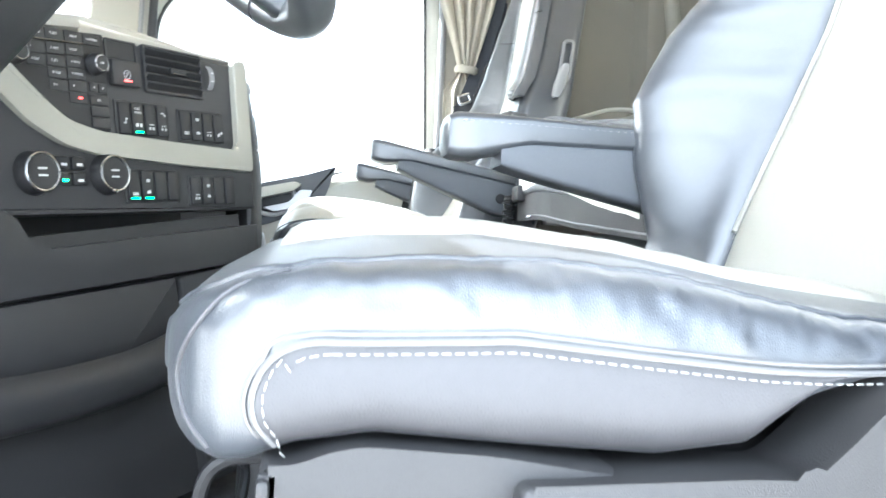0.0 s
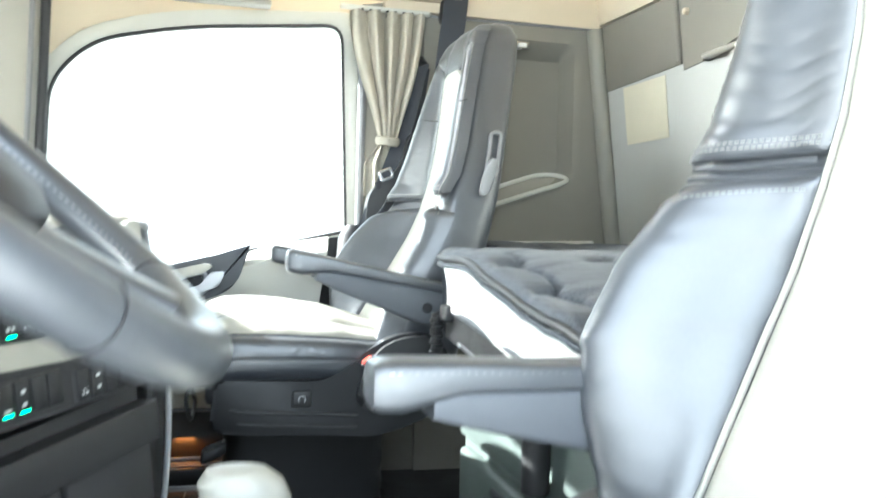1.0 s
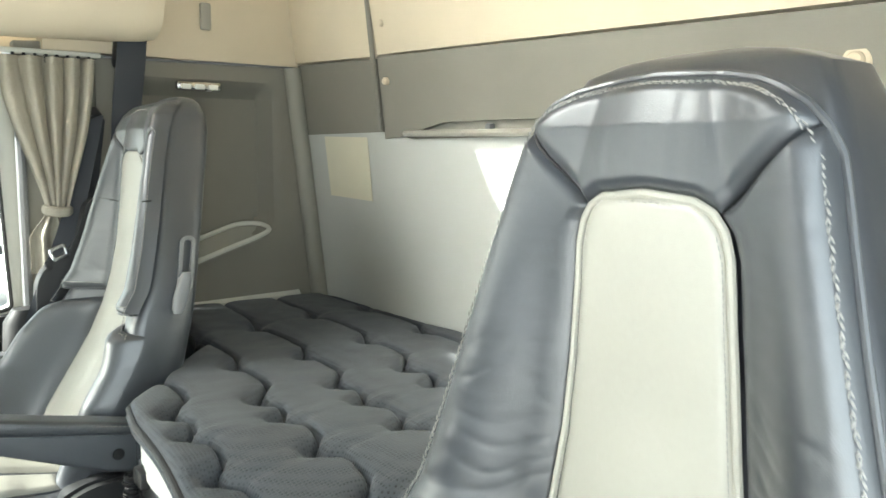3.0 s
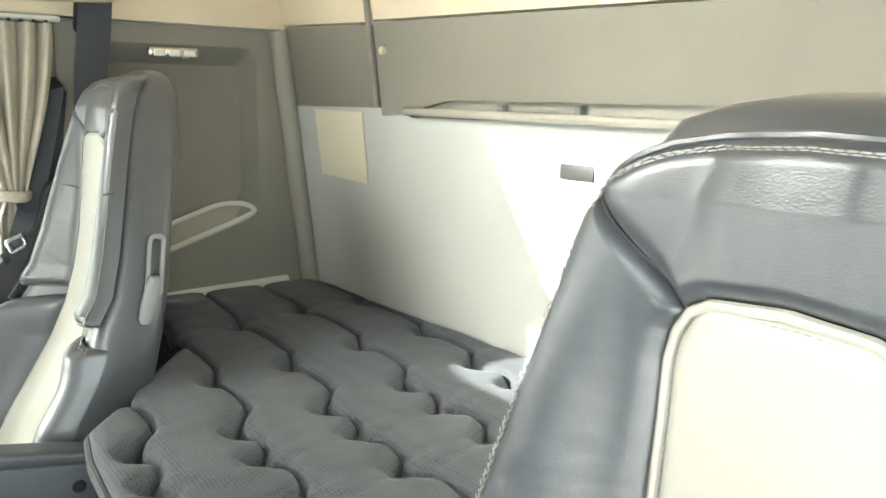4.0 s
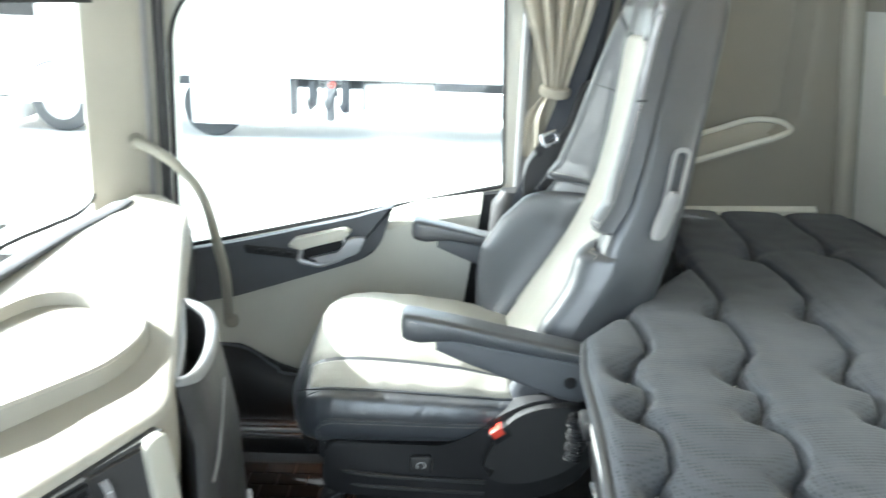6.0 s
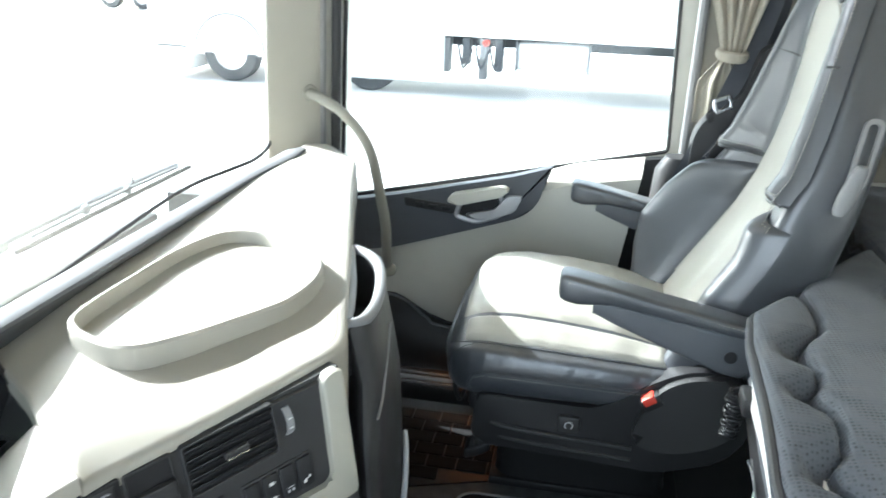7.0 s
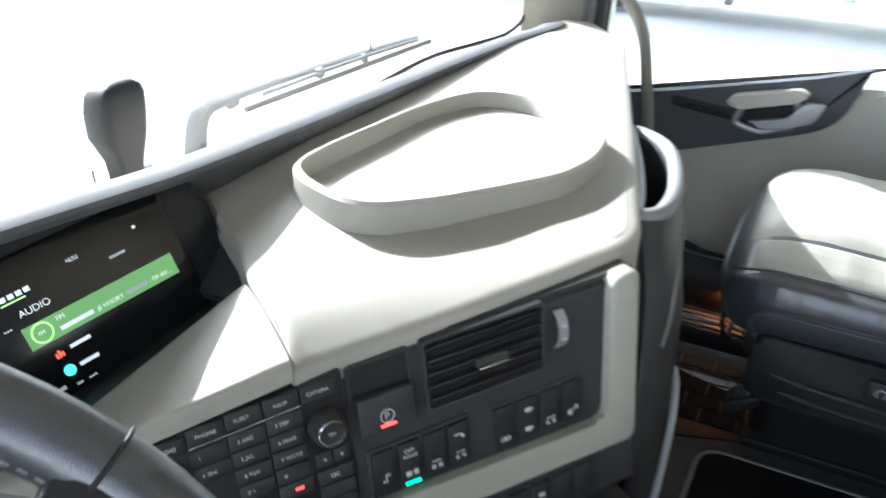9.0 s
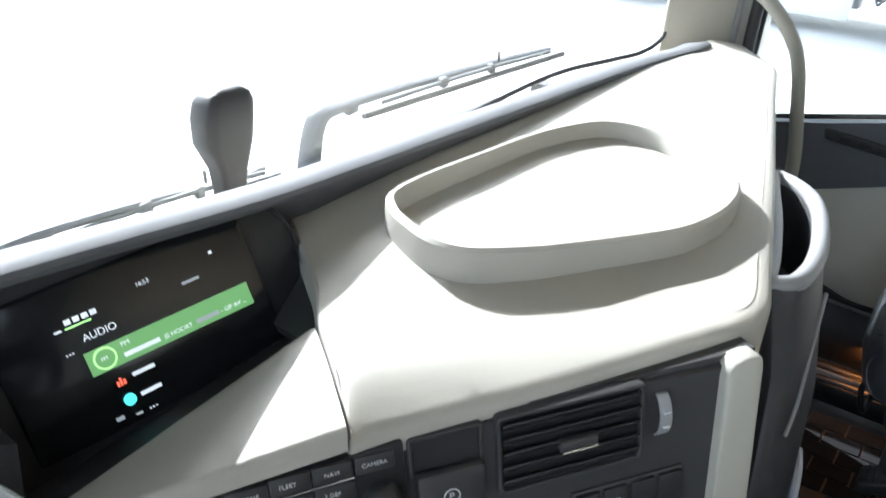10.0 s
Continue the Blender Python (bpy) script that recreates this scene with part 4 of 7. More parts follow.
bm = bmesh.new()
ol = round_corners(top_outline, [0.004, 0, 0.012, 0.02, 0.02, 0.02, 0, 0, 0, 0, 0.05, 0.02, 0.02, 0, 0, 0, 0, 0.006, 0, 0.01, 0.004], 5)
dense = []
for i, p in enumerate(ol):
    q = ol[(i + 1) % len(ol)]
    n = max(1, round(math.dist(p, q) / 0.010))
    dense += [(lerp(p[0], q[0], k / n), lerp(p[1], q[1], k / n)) for k in range(n)]
ol = dense
rings = []
for d, dz in ((0.0, -0.095), (0.0, -0.010), (0.0015, -0.0045), (0.005, -0.0010), (0.012, 0.0), (0.020, 0.0002), (0.028, 0.0004), (0.042, 0.0008), (0.054, 0.0008)):
    ring = []
    n = len(ol)
    for i, (x, y) in enumerate(ol):
        a, b = Vector(ol[i - 1]), Vector(ol[(i + 1) % n])
        t = (b - a).normalized()
        nrm = Vector((-t.y, t.x))
        jd = (JOINT[1] - JOINT[0]).normalized()
        away = abs((Vector((x, y)) - JOINT[0]).cross(jd))
        nrm *= lerp(0.15, 1.0, smooth01((away - 0.001) / 0.012))
        # the front slopes down to meet the switch fascia
        front = smooth01((t.y - 0.2) / 0.4) * smooth01((0.02 - y) / 0.10)
        e = lerp(min(d, 0.014), d, front)
        q = Vector((x + nrm.x * e, y + nrm.y * e))
        fall = smooth01((0.02 - q.y) / 0.10) * max(0.0, pad_z(x, y) - 0.011 - 0.105 * (q.y + 0.244) - 0.700) * table([0, 0.012, 0.028, 0.042, 0.054], [1.0, 0.8, 0.42, 0.12, 0.0], front_gap(q))
        ring.append(V(q.x, q.y, pad_z(x, y) + dz - (fall if dz > -0.05 else 0.008 * (x > -0.1))))
    rings.append(ring)
loft(bm, rings)
part("top_pad", bm, CREAM, dash, "cream grained dashboard top")
# joint line in the pad and the lower strip in front of the screen
def strip_fn(a, b):
    base, h = strip_foot(a)
    k = min(1.0, b / 0.4) * math.pi / 2
    crest = base + V(0, 0, 0.7 * h * math.sin(k)) - FN * 0.007 * (1 - math.cos(k))
    f = max(0.0, (b - 0.4) / 0.6)
    return lerp(crest, pad_back(a), f) + V(0, 0, 0.003 * math.sin(math.pi * f))


bm = bmesh.new()
slab(bm, strip_fn, (-0.015, 0.010, -0.012), 24, 24)
part("screen_strip", bm, CREAM, dash, "cream strip in front of the screen")

# tray on the dashboard
rim = [(-0.272, -0.054), (-0.250, -0.082), (-0.218, -0.099), (-0.186, -0.109), (-0.157, -0.104), (-0.131, -0.081), (-0.101, -0.044), (-0.049, 0.037), (-0.034, 0.076), (-0.027, 0.126), (-0.033, 0.180), (-0.055, 0.222), (-0.100, 0.262), (-0.157, 0.290), (-0.205, 0.290), (-0.238, 0.262), (-0.262, 0.18), (-0.270, 0.087), (-0.276, 0.0)]
rp = smooth_path([(x, y, 0) for x, y in rim], 4, True)
bm = bmesh.new()
sect = [(0.0, 0.000, 0), (0.001, 0.026, 0), (0.004, 0.0295, 0), (0.008, 0.0295, 0), (0.0105, 0.026, 0), (0.0125, 0.004, 0)]
rings = []
n = len(rp)
for i, p in enumerate(rp):
    t = (rp[(i + 1) % n] - rp[i - 1]).normalized()
    inn = V(-t.y, t.x, 0)
    zb = 0.7335
    rings.append([V(p.x - 0.003, p.y + 0.004, zb) + inn * (d * 1.0 - 0.002) + V(0, 0, h - 0.012 * (h == 0)) for d, h, _ in sect])
rings.append(rings[0])
loft(bm, rings, caps=False, closed=False)
bmesh.ops.remove_doubles(bm, verts=bm.verts, dist=1e-6)
tray = part("tray", bm, CREAM, dash, "raised cream tray rim on the dashboard top")
bm = bmesh.new()
vs = [bm.verts.new((-0.155 + (p.x + 0.152) * 0.955, 0.094 + (p.y - 0.09) * 0.955, 0.7425)) for p in rp]
bm.faces.new(vs)
part("tray_floor", bm, CREAM, tray, smooth=0)

# dark ridge along the windscreen, also the hood over the screen
bm = bmesh.new()
ridge = [(-0.335, -0.90, 0.800), (-0.318, -0.518, 0.801), (-0.306, -0.352, 0.797), (-0.304, -0.175, 0.783), (-0.308, -0.041, 0.776), (-0.315, 0.125, 0.768), (-0.319, 0.357, 0.760), (-0.321, 0.637, 0.751), (-0.316, 0.83, 0.742), (-0.325, 0.93, 0.736)]
rings = []
rpts = smooth_path(ridge, 5)
for i, p in enumerate(rpts):
    t = (rpts[min(i + 1, len(rpts) - 1)] - rpts[max(i - 1, 0)]).normalized()
    side = t.cross(V(0, 0, 1)).normalized()
    k = smooth01((-0.10 - p.y) / 0.12)
    rings.append([p + side * a + V(0, 0, b) for a, b in ((lerp(-0.030, -0.075, k), lerp(-0.055, -0.030, k)), (lerp(-0.016, -0.030, k), lerp(-0.024, -0.015, k)), (-0.002, -0.010), (0.002, -0.004), (0.0, 0.0), (-0.008, 0.003), (-0.045, -0.006), (-0.085, -0.030), (-0.085, -0.065))])
loft(bm, rings)
part("ridge", bm, RIDGE, dash, "dark padded ridge below the windscreen")
# sunlit shelf between ridge and glass
bm = bmesh.new()
slab(bm, lambda a, b: V(lerp(table([-0.9, -0.3, 0.1, 0.9], [-0.53, -0.455, -0.39, -0.385], lerp(-1.0, 1.0, a)), glass_x(lerp(-1.0, 1.0, a), 0.5) + 0.012, b), lerp(-1.0, 1.0, a), lerp(0.70, 0.515 + 0.12 * smooth01((abs(lerp(-1.0, 1.0, a)) - 0.55) / 0.4), b)), (0, 0, -0.04), 24, 4)
part("defrost_shelf", bm, CREAM, dash, "pale shelf under the windscreen")
# black recess with the screen
SN = V(0.8562, -0.2955, 0.4238).normalized()
SU = V(0.032, 0.123, 0.020)
SU = (SU - SN * SU.dot(SN)).normalized()
SV = SN.cross(SU).normalized()
SO = V(-0.338, -0.319, 0.697)


def scr(u, v, d=0.0):
    return SO + u * SU + v * SV + d * SN


bm = bmesh.new()
prism(bm, round_corners([(-0.36, -0.145), (-0.02, -0.098), (0.145, -0.040), (0.190, -0.010), (0.186, 0.040), (0.160, 0.066), (-0.36, 0.066)], [0, 0.02, 0.03, 0.02, 0.02, 0.004, 0], 4), scr(0, 0, -0.004), SU, SV, 0.03, r=0.004)
hous = part("screen_housing", bm, DARKER, dash, "black recessed screen housing")
bm = bmesh.new()
slab(bm, lambda a, b: lerp(pad_back(a) + V(0.004, 0.002, -0.006), scr(lerp(-0.36, 0.150, a), lerp(-0.10, -0.055, a), -0.004), b), (-0.004, 0.002, -0.012), 16, 6)
part("housing_apron", bm, DARKER, hous, "glossy black apron below the display")
bm = bmesh.new()
cheek_a = [(-0.354, -0.101, 0.722), (-0.298, -0.140, 0.720), (-0.242, -0.178, 0.712), (-0.206, -0.212, 0.704)]
cheek_b = [scr(0.158, 0.064, -0.002), scr(0.184, 0.030, -0.002), scr(0.180, -0.012, -0.002), scr(0.140, -0.040, -0.002)]
slab(bm, lambda a, b: lerp(V(*[table([0, 0.35, 0.75, 1], [p[k] for p in cheek_a], a) for k in range(3)]), V(*[table([0, 0.35, 0.75, 1], [p[k] for p in cheek_b], a) for k in range(3)]), b), (-0.004, 0.004, -0.01), 14, 5)
part("housing_cheek", bm, DARK, hous, "dark cheek beside the display")
bm = bmesh.new()
prism(bm, rounded(0.200, 0.118, 0.004, 3, 0.045, -0.004), scr(0, 0, -0.001), SU, SV, 0.006, r=0.0015)
disp = part("display", bm, SCREEN_BLACK, hous, "lit colour display")


def bar(u, v, w, h, mat, parent=disp, d=0.0004, name="bar"):
    bm = bmesh.new()
    prism(bm, [(u, v), (u + w, v), (u + w, v + h), (u, v + h)], scr(0, 0, d), SU, SV, 0.0004)
    return part(name, bm, mat, parent, smooth=0)


bar(0.000, -0.018, 0.131, 0.0185, SCREEN_GREEN, name="highlight_band")
writing("AUDIO", 0.0078, scr(0.004, 0.0085, 0.0006), SU, SV, SCREEN_WHITE, disp)
writing("FM", 0.0056, scr(0.0255, -0.0060, 0.0010), SU, SV, SCREEN_WHITE, disp)
writing("16:53", 0.0048, scr(0.052, 0.0305, 0.0006), SU, SV, SCREEN_WHITE, disp)
bar(0.0255, -0.0142, 0.0275, 0.0034, SCREEN_WHITE, d=0.0009)
bar(0.0830, -0.0142, 0.0190, 0.0034, SCREEN_GREY, d=0.0009)
writing("JE HOORT", 0.0050, scr(0.0565, -0.0142, 0.0010), SU, SV, SCREEN_WHITE, disp)
writing("- OP AV ...", 0.0050, scr(0.1035, -0.0142, 0.0010), SU, SV, SCREEN_WHITE, disp)
bar(0.025, -0.0300, 0.017, 0.0030, SCREEN_WHITE)
bar(0.025, -0.0460, 0.016, 0.0030, SCREEN_WHITE)
for k in range(3):
    bar(0.0125 + 0.0024 * k, -0.0325, 0.0018, 0.004 + 0.002 * (k % 2), SCREEN_RED)
bar(-0.004, 0.0215, 0.019, 0.0012, SCREEN_LIME)
for k in range(4):
    bar(-0.003 + 0.0062 * k, 0.0245, 0.0045, 0.0040, SCREEN_WHITE)
bar(-0.0115, 0.0215, 0.005, 0.0016, SCREEN_WHITE)
bar(0.112, 0.0320, 0.0026, 0.0026, SCREEN_WHITE)
bar(0.084, 0.0180, 0.014, 0.0022, SCREEN_GREY)
for k in range(3):
    bar(-0.0105 + 0.0022 * k, 0.0035, 0.0012, 0.0012, SCREEN_WHITE)
    bar(0.0265 + 0.0024 * k, -0.0580, 0.0012, 0.0012, SCREEN_WHITE)
bar(0.002, -0.0560, 0.006, 0.0030, SCREEN_GREY)
bar(0.016, -0.0580, 0.005, 0.0018, SCREEN_GREY)
for r, mat, d, nm in ((0.0085, SCREEN_LIME, 0.0010, "round_icon"), (0.0070, SCREEN_GREEN, 0.0013, "icon_disc")):
    bm = bmesh.new()
    prism(bm, [(0.0125 + r * math.cos(a), -0.0085 + r * math.sin(a)) for a in np.linspace(0, 2 * math.pi, 26, endpoint=False)], scr(0, 0, d), SU, SV, 0.0003)
    part(nm, bm, mat, disp, smooth=0)
writing("FM", 0.0042, scr(0.0092, -0.0098, 0.0016), SU, SV, SCREEN_WHITE, disp)
bm = bmesh.new()
prism(bm, [(0.0165 + 0.0046 * math.cos(a), -0.0445 + 0.0046 * math.sin(a)) for a in np.linspace(0, 2 * math.pi, 22, endpoint=False)], scr(0, 0, 0.0006), SU, SV, 0.0003)
part("round_icon", bm, SCREEN_TEAL, disp, smooth=0)

# right flank of the dashboard
bm = bmesh.new()
flank = [(0.040, 0.03), (0.016, 0.13), (-0.040, 0.34), (-0.088, 0.51), (-0.172, 0.81), (-0.215, 0.99)]
slab(bm, lambda a, b: V(table([0, 0.1, 0.32, 0.5, 0.8, 1], [p[0] for p in flank], a) + 0.0 - 0.02 * b, table([0, 0.1, 0.32, 0.5, 0.8, 1], [p[1] for p in flank], a), lerp(0.66, 0.06, b)), (-0.10, -0.02, 0), 12, 6)
part("flank", bm, DARK, dash, "dark flank of the dashboard")

# pocket bin on the flank
bin_ = thing("pocket_bin", (0.05, 0.2, 0.2), "dark grey pocket bin with a loop rim beside the dashboard", "bin")
top = [(0.030, 0.085), (0.050, 0.097), (0.055, 0.14), (0.049, 0.20), (0.030, 0.28), (0.006, 0.335), (-0.028, 0.366), (-0.048, 0.36), (-0.012, 0.24), (0.014, 0.14)]
mid = Vector((0.012, 0.22))


def bin_ring(z, out, k=1.0):
    """The bin's outline at height z, pushed out on its open side, drawn in by k."""
    pts = []
    for i, (x, y) in enumerate(top):
        p = mid + (Vector((x, y)) - mid) * k
        pts.append(V(p.x + (out if i < 7 else 0.0), p.y - (0.035 * smooth01((0.64 - z) / 0.06) if i < 2 else 0), z))
    return smooth_path(pts, 4, True)


bm = bmesh.new()
loft(bm, [bin_ring(0.10, 0.010), bin_ring(0.30, 0.030), bin_ring(0.46, 0.032), bin_ring(0.58, 0.026), bin_ring(0.64, 0.015), bin_ring(0.68, 0.007), bin_ring(0.708, 0.001), bin_ring(0.720, -0.001, 0.985),
          bin_ring(0.7235, -0.003, 0.95), bin_ring(0.722, -0.005, 0.88), bin_ring(0.714, -0.006, 0.84), bin_ring(0.66, -0.006, 0.82), bin_ring(0.635, -0.004, 0.80)])
body = part("body", bm, DARK, bin_)
# rim paler than the body, the sky's reflection put into its colour
bm = bmesh.new()
tube(bm, bin_ring(0.7215, -0.0035, 0.925), 0.0085, 10, closed=True)
part("rim", bm, GREY_PLASTIC, body, "smooth loop rim, paled for the sky's reflection")
# bright bars stand for the light that the flap edges catch
bm = bmesh.new()
tube(bm, smooth_path([V(0.061, 0.195, 0.680), V(0.068, 0.150, 0.648), V(0.076, 0.095, 0.618), V(0.078, 0.060, 0.604)], 6), 0.0018, 6)
part("edge_line", bm, GREY_PLASTIC, body, "bright bar for the light caught on the bin flap's edge")
bm = bmesh.new()
tube(bm, smooth_path([V(0.076, 0.238, 0.468), V(0.084, 0.212, 0.460), V(0.090, 0.185, 0.428), V(0.092, 0.155, 0.365), V(0.090, 0.130, 0.300), V(0.084, 0.100, 0.22)], 6), 0.0050, 8, flat=1.5)
part("edge_line", bm, SATIN, body, "bright bar for the light caught on the lower flap's edge")
bm = bmesh.new()
cylinder(bm, (0.028, 0.140, 0.640), (0.030, 0.140, 0.703), 0.015, 0.017, 18, 0.004)
cup = thing("paper_cup", (0.02, 0.2, 0.66), "small pale crumpled cup in the pocket bin", "cup")
part("cup", bm, TRIM_PALE, cup)

# grab handle from the pillar down to the dashboard end
grab = thing("grab_handle", (-0.15, 1.0, 0.45), "pale grey bent entry grab handle beside the windscreen pillar", "handle")
bm = bmesh.new()
tube(bm, smooth_path([(-0.352, 1.05, 0.842), (-0.315, 1.02, 0.838), (-0.255, 0.995, 0.812), (-0.205, 0.985, 0.765), (-0.178, 0.985, 0.71), (-0.160, 0.99, 0.62), (-0.148, 1.0, 0.535), (-0.146, 1.005, 0.43)], 6), 0.0125, 12)
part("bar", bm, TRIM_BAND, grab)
for p in ((-0.36, 1.055, 0.843), (-0.146, 1.006, 0.42)):
    bm = bmesh.new()
    cylinder(bm, Vector(p) + V(0, 0.012, -0.004), Vector(p) + V(0.010, -0.006, 0.004), 0.018, n=16, chamfer=0.003)
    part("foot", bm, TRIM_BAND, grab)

# sensor stalk behind the ridge
stalk = thing("sensor_stalk", (-0.585, 0.02, 0.55), "dark grey knob-shaped stalk standing at the windscreen", "stalk")
bm = bmesh.new()
rings = []
for z, w, d, off in ((0.545, 0.016, 0.013, 0.010), (0.610, 0.016, 0.013, 0.010), (0.650, 0.0175, 0.014, 0.009), (0.678, 0.021, 0.016, 0.007), (0.698, 0.028, 0.019, 0.003), (0.712, 0.033, 0.021, 0.0), (0.742, 0.0345, 0.022, -0.001), (0.760, 0.033, 0.021, 0.0), (0.770, 0.028, 0.018, 0.001), (0.7745, 0.020, 0.012, 0.002), (0.776, 0.010, 0.006, 0.002)):
    rings.append([V(-0.585 + p[0] * d, 0.021 + off + p[1] * w + 0.06 * (z - 0.70), z) for p in rounded(2, 2, 0.40, 4)])
loft(bm, rings)
part("knob", bm, DARK, stalk)
bm = bmesh.new()
box(bm, (-0.585, 0.017, 0.548), (0.06, 0.07, 0.012), 0.004)
part("foot", bm, DARK, stalk)

# wipers outside the windscreen
for pts in ([(-0.80, 0.376, 0.50), (-0.80, 0.398, 0.598), (-0.79, 0.455, 0.616), (-0.775, 0.612, 0.623), (-0.74, 0.85, 0.634), (-0.70, 1.02, 0.645)],
            [(-0.83, -0.42, 0.52), (-0.82, -0.20, 0.548), (-0.81, -0.11, 0.562), (-0.80, 0.063, 0.558), (-0.79, 0.174, 0.552), (-0.785, 0.262, 0.556)]):
    wip = thing("wiper", pts[0], "dark windscreen wiper parked along the glass", "wiper", "wipers")
    bm = bmesh.new()
    n = len(smooth_path(pts, 5))
    tube(bm, smooth_path(pts, 5), [table([0, 0.25, 0.45, 1], [0.026, 0.022, 0.013, 0.006], i / (n - 1)) for i in range(n)], 8, flat=0.6)
    part("arm", bm, SLATE, wip)
    a, b = Vector(pts[2]), Vector(pts[-1])
    bm = bmesh.new()
    tube(bm, smooth_path([lerp(a, b, t) + V(0.012, 0, -0.026 + 0.010 * t) for t in (0.06, 0.3, 0.6, 1.06)], 4), 0.0058, 6)
    blade = part("blade", bm, DARKER, wip, "black rubber blade")
    bm = bmesh.new()
    tube(bm, smooth_path([lerp(a, b, t) + V(0.010, 0, -0.014 + 0.010 * t + 0.006 * math.sin(math.pi * t)) for t in (0.14, 0.4, 0.7, 0.98)], 4), 0.0040, 6)
    part("spine", bm, SLATE, blade)
    for t, w in ((0.02, 0.030), (0.42, 0.022), (0.66, 0.016)):
        bm = bmesh.new()
        box(bm, lerp(a, b, t) + V(0.006, 0, -0.006), (0.016, w, 0.020), 0.005, 2, pose(0, 0, 0, 8, 0, 0))
        part("link", bm, SLATE, wip)
    bm = bmesh.new()
    cylinder(bm, lerp(a, b, 0.70) + V(0.004, 0, 0.004), lerp(a, b, 0.70) + V(0.004, -0.002, 0.024), 0.0028, n=8)
    part("nozzle", bm, DARKER, wip)
bm = bmesh.new()
slab(bm, lambda a, b: V(-0.86 - 0.05 * b, lerp(-1.0, 1.0, a), lerp(0.42, 0.05, b)), (-0.04, 0, 0), 4, 2)
structure("front_panel", bm, PAINT, "white outer front panel below the windscreen", "trim")

# ---- steering wheel ----
WC = V(-0.005, -0.697, 0.776)
WA = V(math.cos(radians(39.9)), 0, -math.sin(radians(39.9)))
WB = V(0, 1, 0)
WNRM = WA.cross(WB)


def whl(r, ang, d=0.0):
    return WC + r * (math.cos(radians(ang)) * WA + math.sin(radians(ang)) * WB) + d * WNRM


wheel = thing("steering_wheel", WC, "black leather steering wheel with silver-grey spokes", "steering wheel")
bm = bmesh.new()
tube(bm, [whl(0.2180, a) for a in range(0, 360, 4)], [0.0178 + 0.0010 * math.cos(radians(2 * a)) for a in range(0, 360, 4)], 16, closed=True)
rim_w = part("rim", bm, WHEEL_LEATHER, wheel)
for a in (-107, -42, 42, 107):
    bm = bmesh.new()
    tube(bm, [whl(0.2180 + 0.0177 * math.cos(t), a, 0.0177 * math.sin(t)) for t in np.linspace(0, 2 * math.pi, 20, endpoint=False)], 0.0012, 5, closed=True)
    part("seam", bm, DARKER, rim_w)
bm = bmesh.new()
stitches(bm, [whl(0.2002, a, 0.003) for a in range(45, 320, 2)], 0.004, 0.003, 0.0006)
tagged(part("stitching", bm, GREY_PLASTIC, rim_w), kind="stuff")
bm = bmesh.new()
rings = []
for d, w, h in ((-0.075, 0.055, 0.055), (-0.05, 0.085, 0.080), (-0.02, 0.098, 0.088), (0.002, 0.094, 0.084), (0.012, 0.080, 0.070), (0.016, 0.05, 0.045)):
    rings.append([WC + x * w * WA + y * h * WB + d * WNRM for x, y in rounded(2, 2, 0.7, 4)])
loft(bm, rings)
part("hub", bm, DARK, wheel, "dark grey hub pad")
for a, w in ((103, 0.030), (-103, 0.030), (24, 0.020), (-24, 0.020)):
    bm = bmesh.new()
    rings = []
    for r, ww, th, d in ((0.07, 1.3, 0.018, -0.022), (0.11, 1.1, 0.014, -0.018), (0.16, 0.9, 0.012, -0.010), (0.195, 0.9, 0.012, -0.004), (0.212, 1.1, 0.012, 0.0)):
        c = whl(r, a, d)
        t = (whl(r, a + 1) - whl(r, a - 1)).normalized()
        rings.append([c + x * w * ww * t + y * th * WNRM for x, y in rounded(2, 2, 0.6, 3)])
    loft(bm, rings)
    sp = part("spoke", bm, WHEEL_LEATHER if abs(a) < 50 else DARKER, wheel)
    if abs(a) > 50:
        bm = bmesh.new()
        rings = []
        for r, ww, d in ((0.085, 1.0, -0.002), (0.11, 0.95, 0.0), (0.16, 0.7, 0.004), (0.185, 0.55, 0.007)):
            c = whl(r, a, d)
            t = (whl(r, a + 1) - whl(r, a - 1)).normalized()
            rings.append([c + (x * 0.55 + 0.25) * w * ww * t + y * 0.005 * WNRM for x, y in rounded(2, 2, 0.5, 3)])
        loft(bm, rings)
        ins = part("spoke_insert", bm, SATIN, sp, "silver-grey spoke insert with keys")
        for k in range(2):
            bm = bmesh.new()
            c = whl(0.108 + 0.035 * k, a, 0.007)
            box(bm, c, (0.022, 0.026, 0.004), 0.002, 2, Matrix((WA, WB, WNRM)).transposed().to_4x4() @ pose(0, 0, 0, 0, 0, a))
            part("wheel_key", bm, GREY_PLASTIC, ins)
column = thing("steering_column", (-0.2, -0.697, 0.5), "dark plastic steering column shroud", "column")
bm = bmesh.new()
rings = []
for d, w in ((-0.06, 0.06), (-0.10, 0.085), (-0.20, 0.09), (-0.34, 0.10)):
    rings.append([WC + x * w * 0.85 * WA + y * w * WB + d * WNRM for x, y in rounded(2, 2, 0.6, 4)])
loft(bm, rings)
part("shroud", bm, DARK, column)
bm = bmesh.new()
tube(bm, [WC - 0.085 * WNRM + V(0.03, 0.06, 0), WC - 0.075 * WNRM + V(0.04, 0.13, 0.0), WC - 0.07 * WNRM + V(0.05, 0.20, 0.005)], [0.009, 0.010, 0.012], 10)
part("stalk", bm, DARKER, column)
bm = bmesh.new()
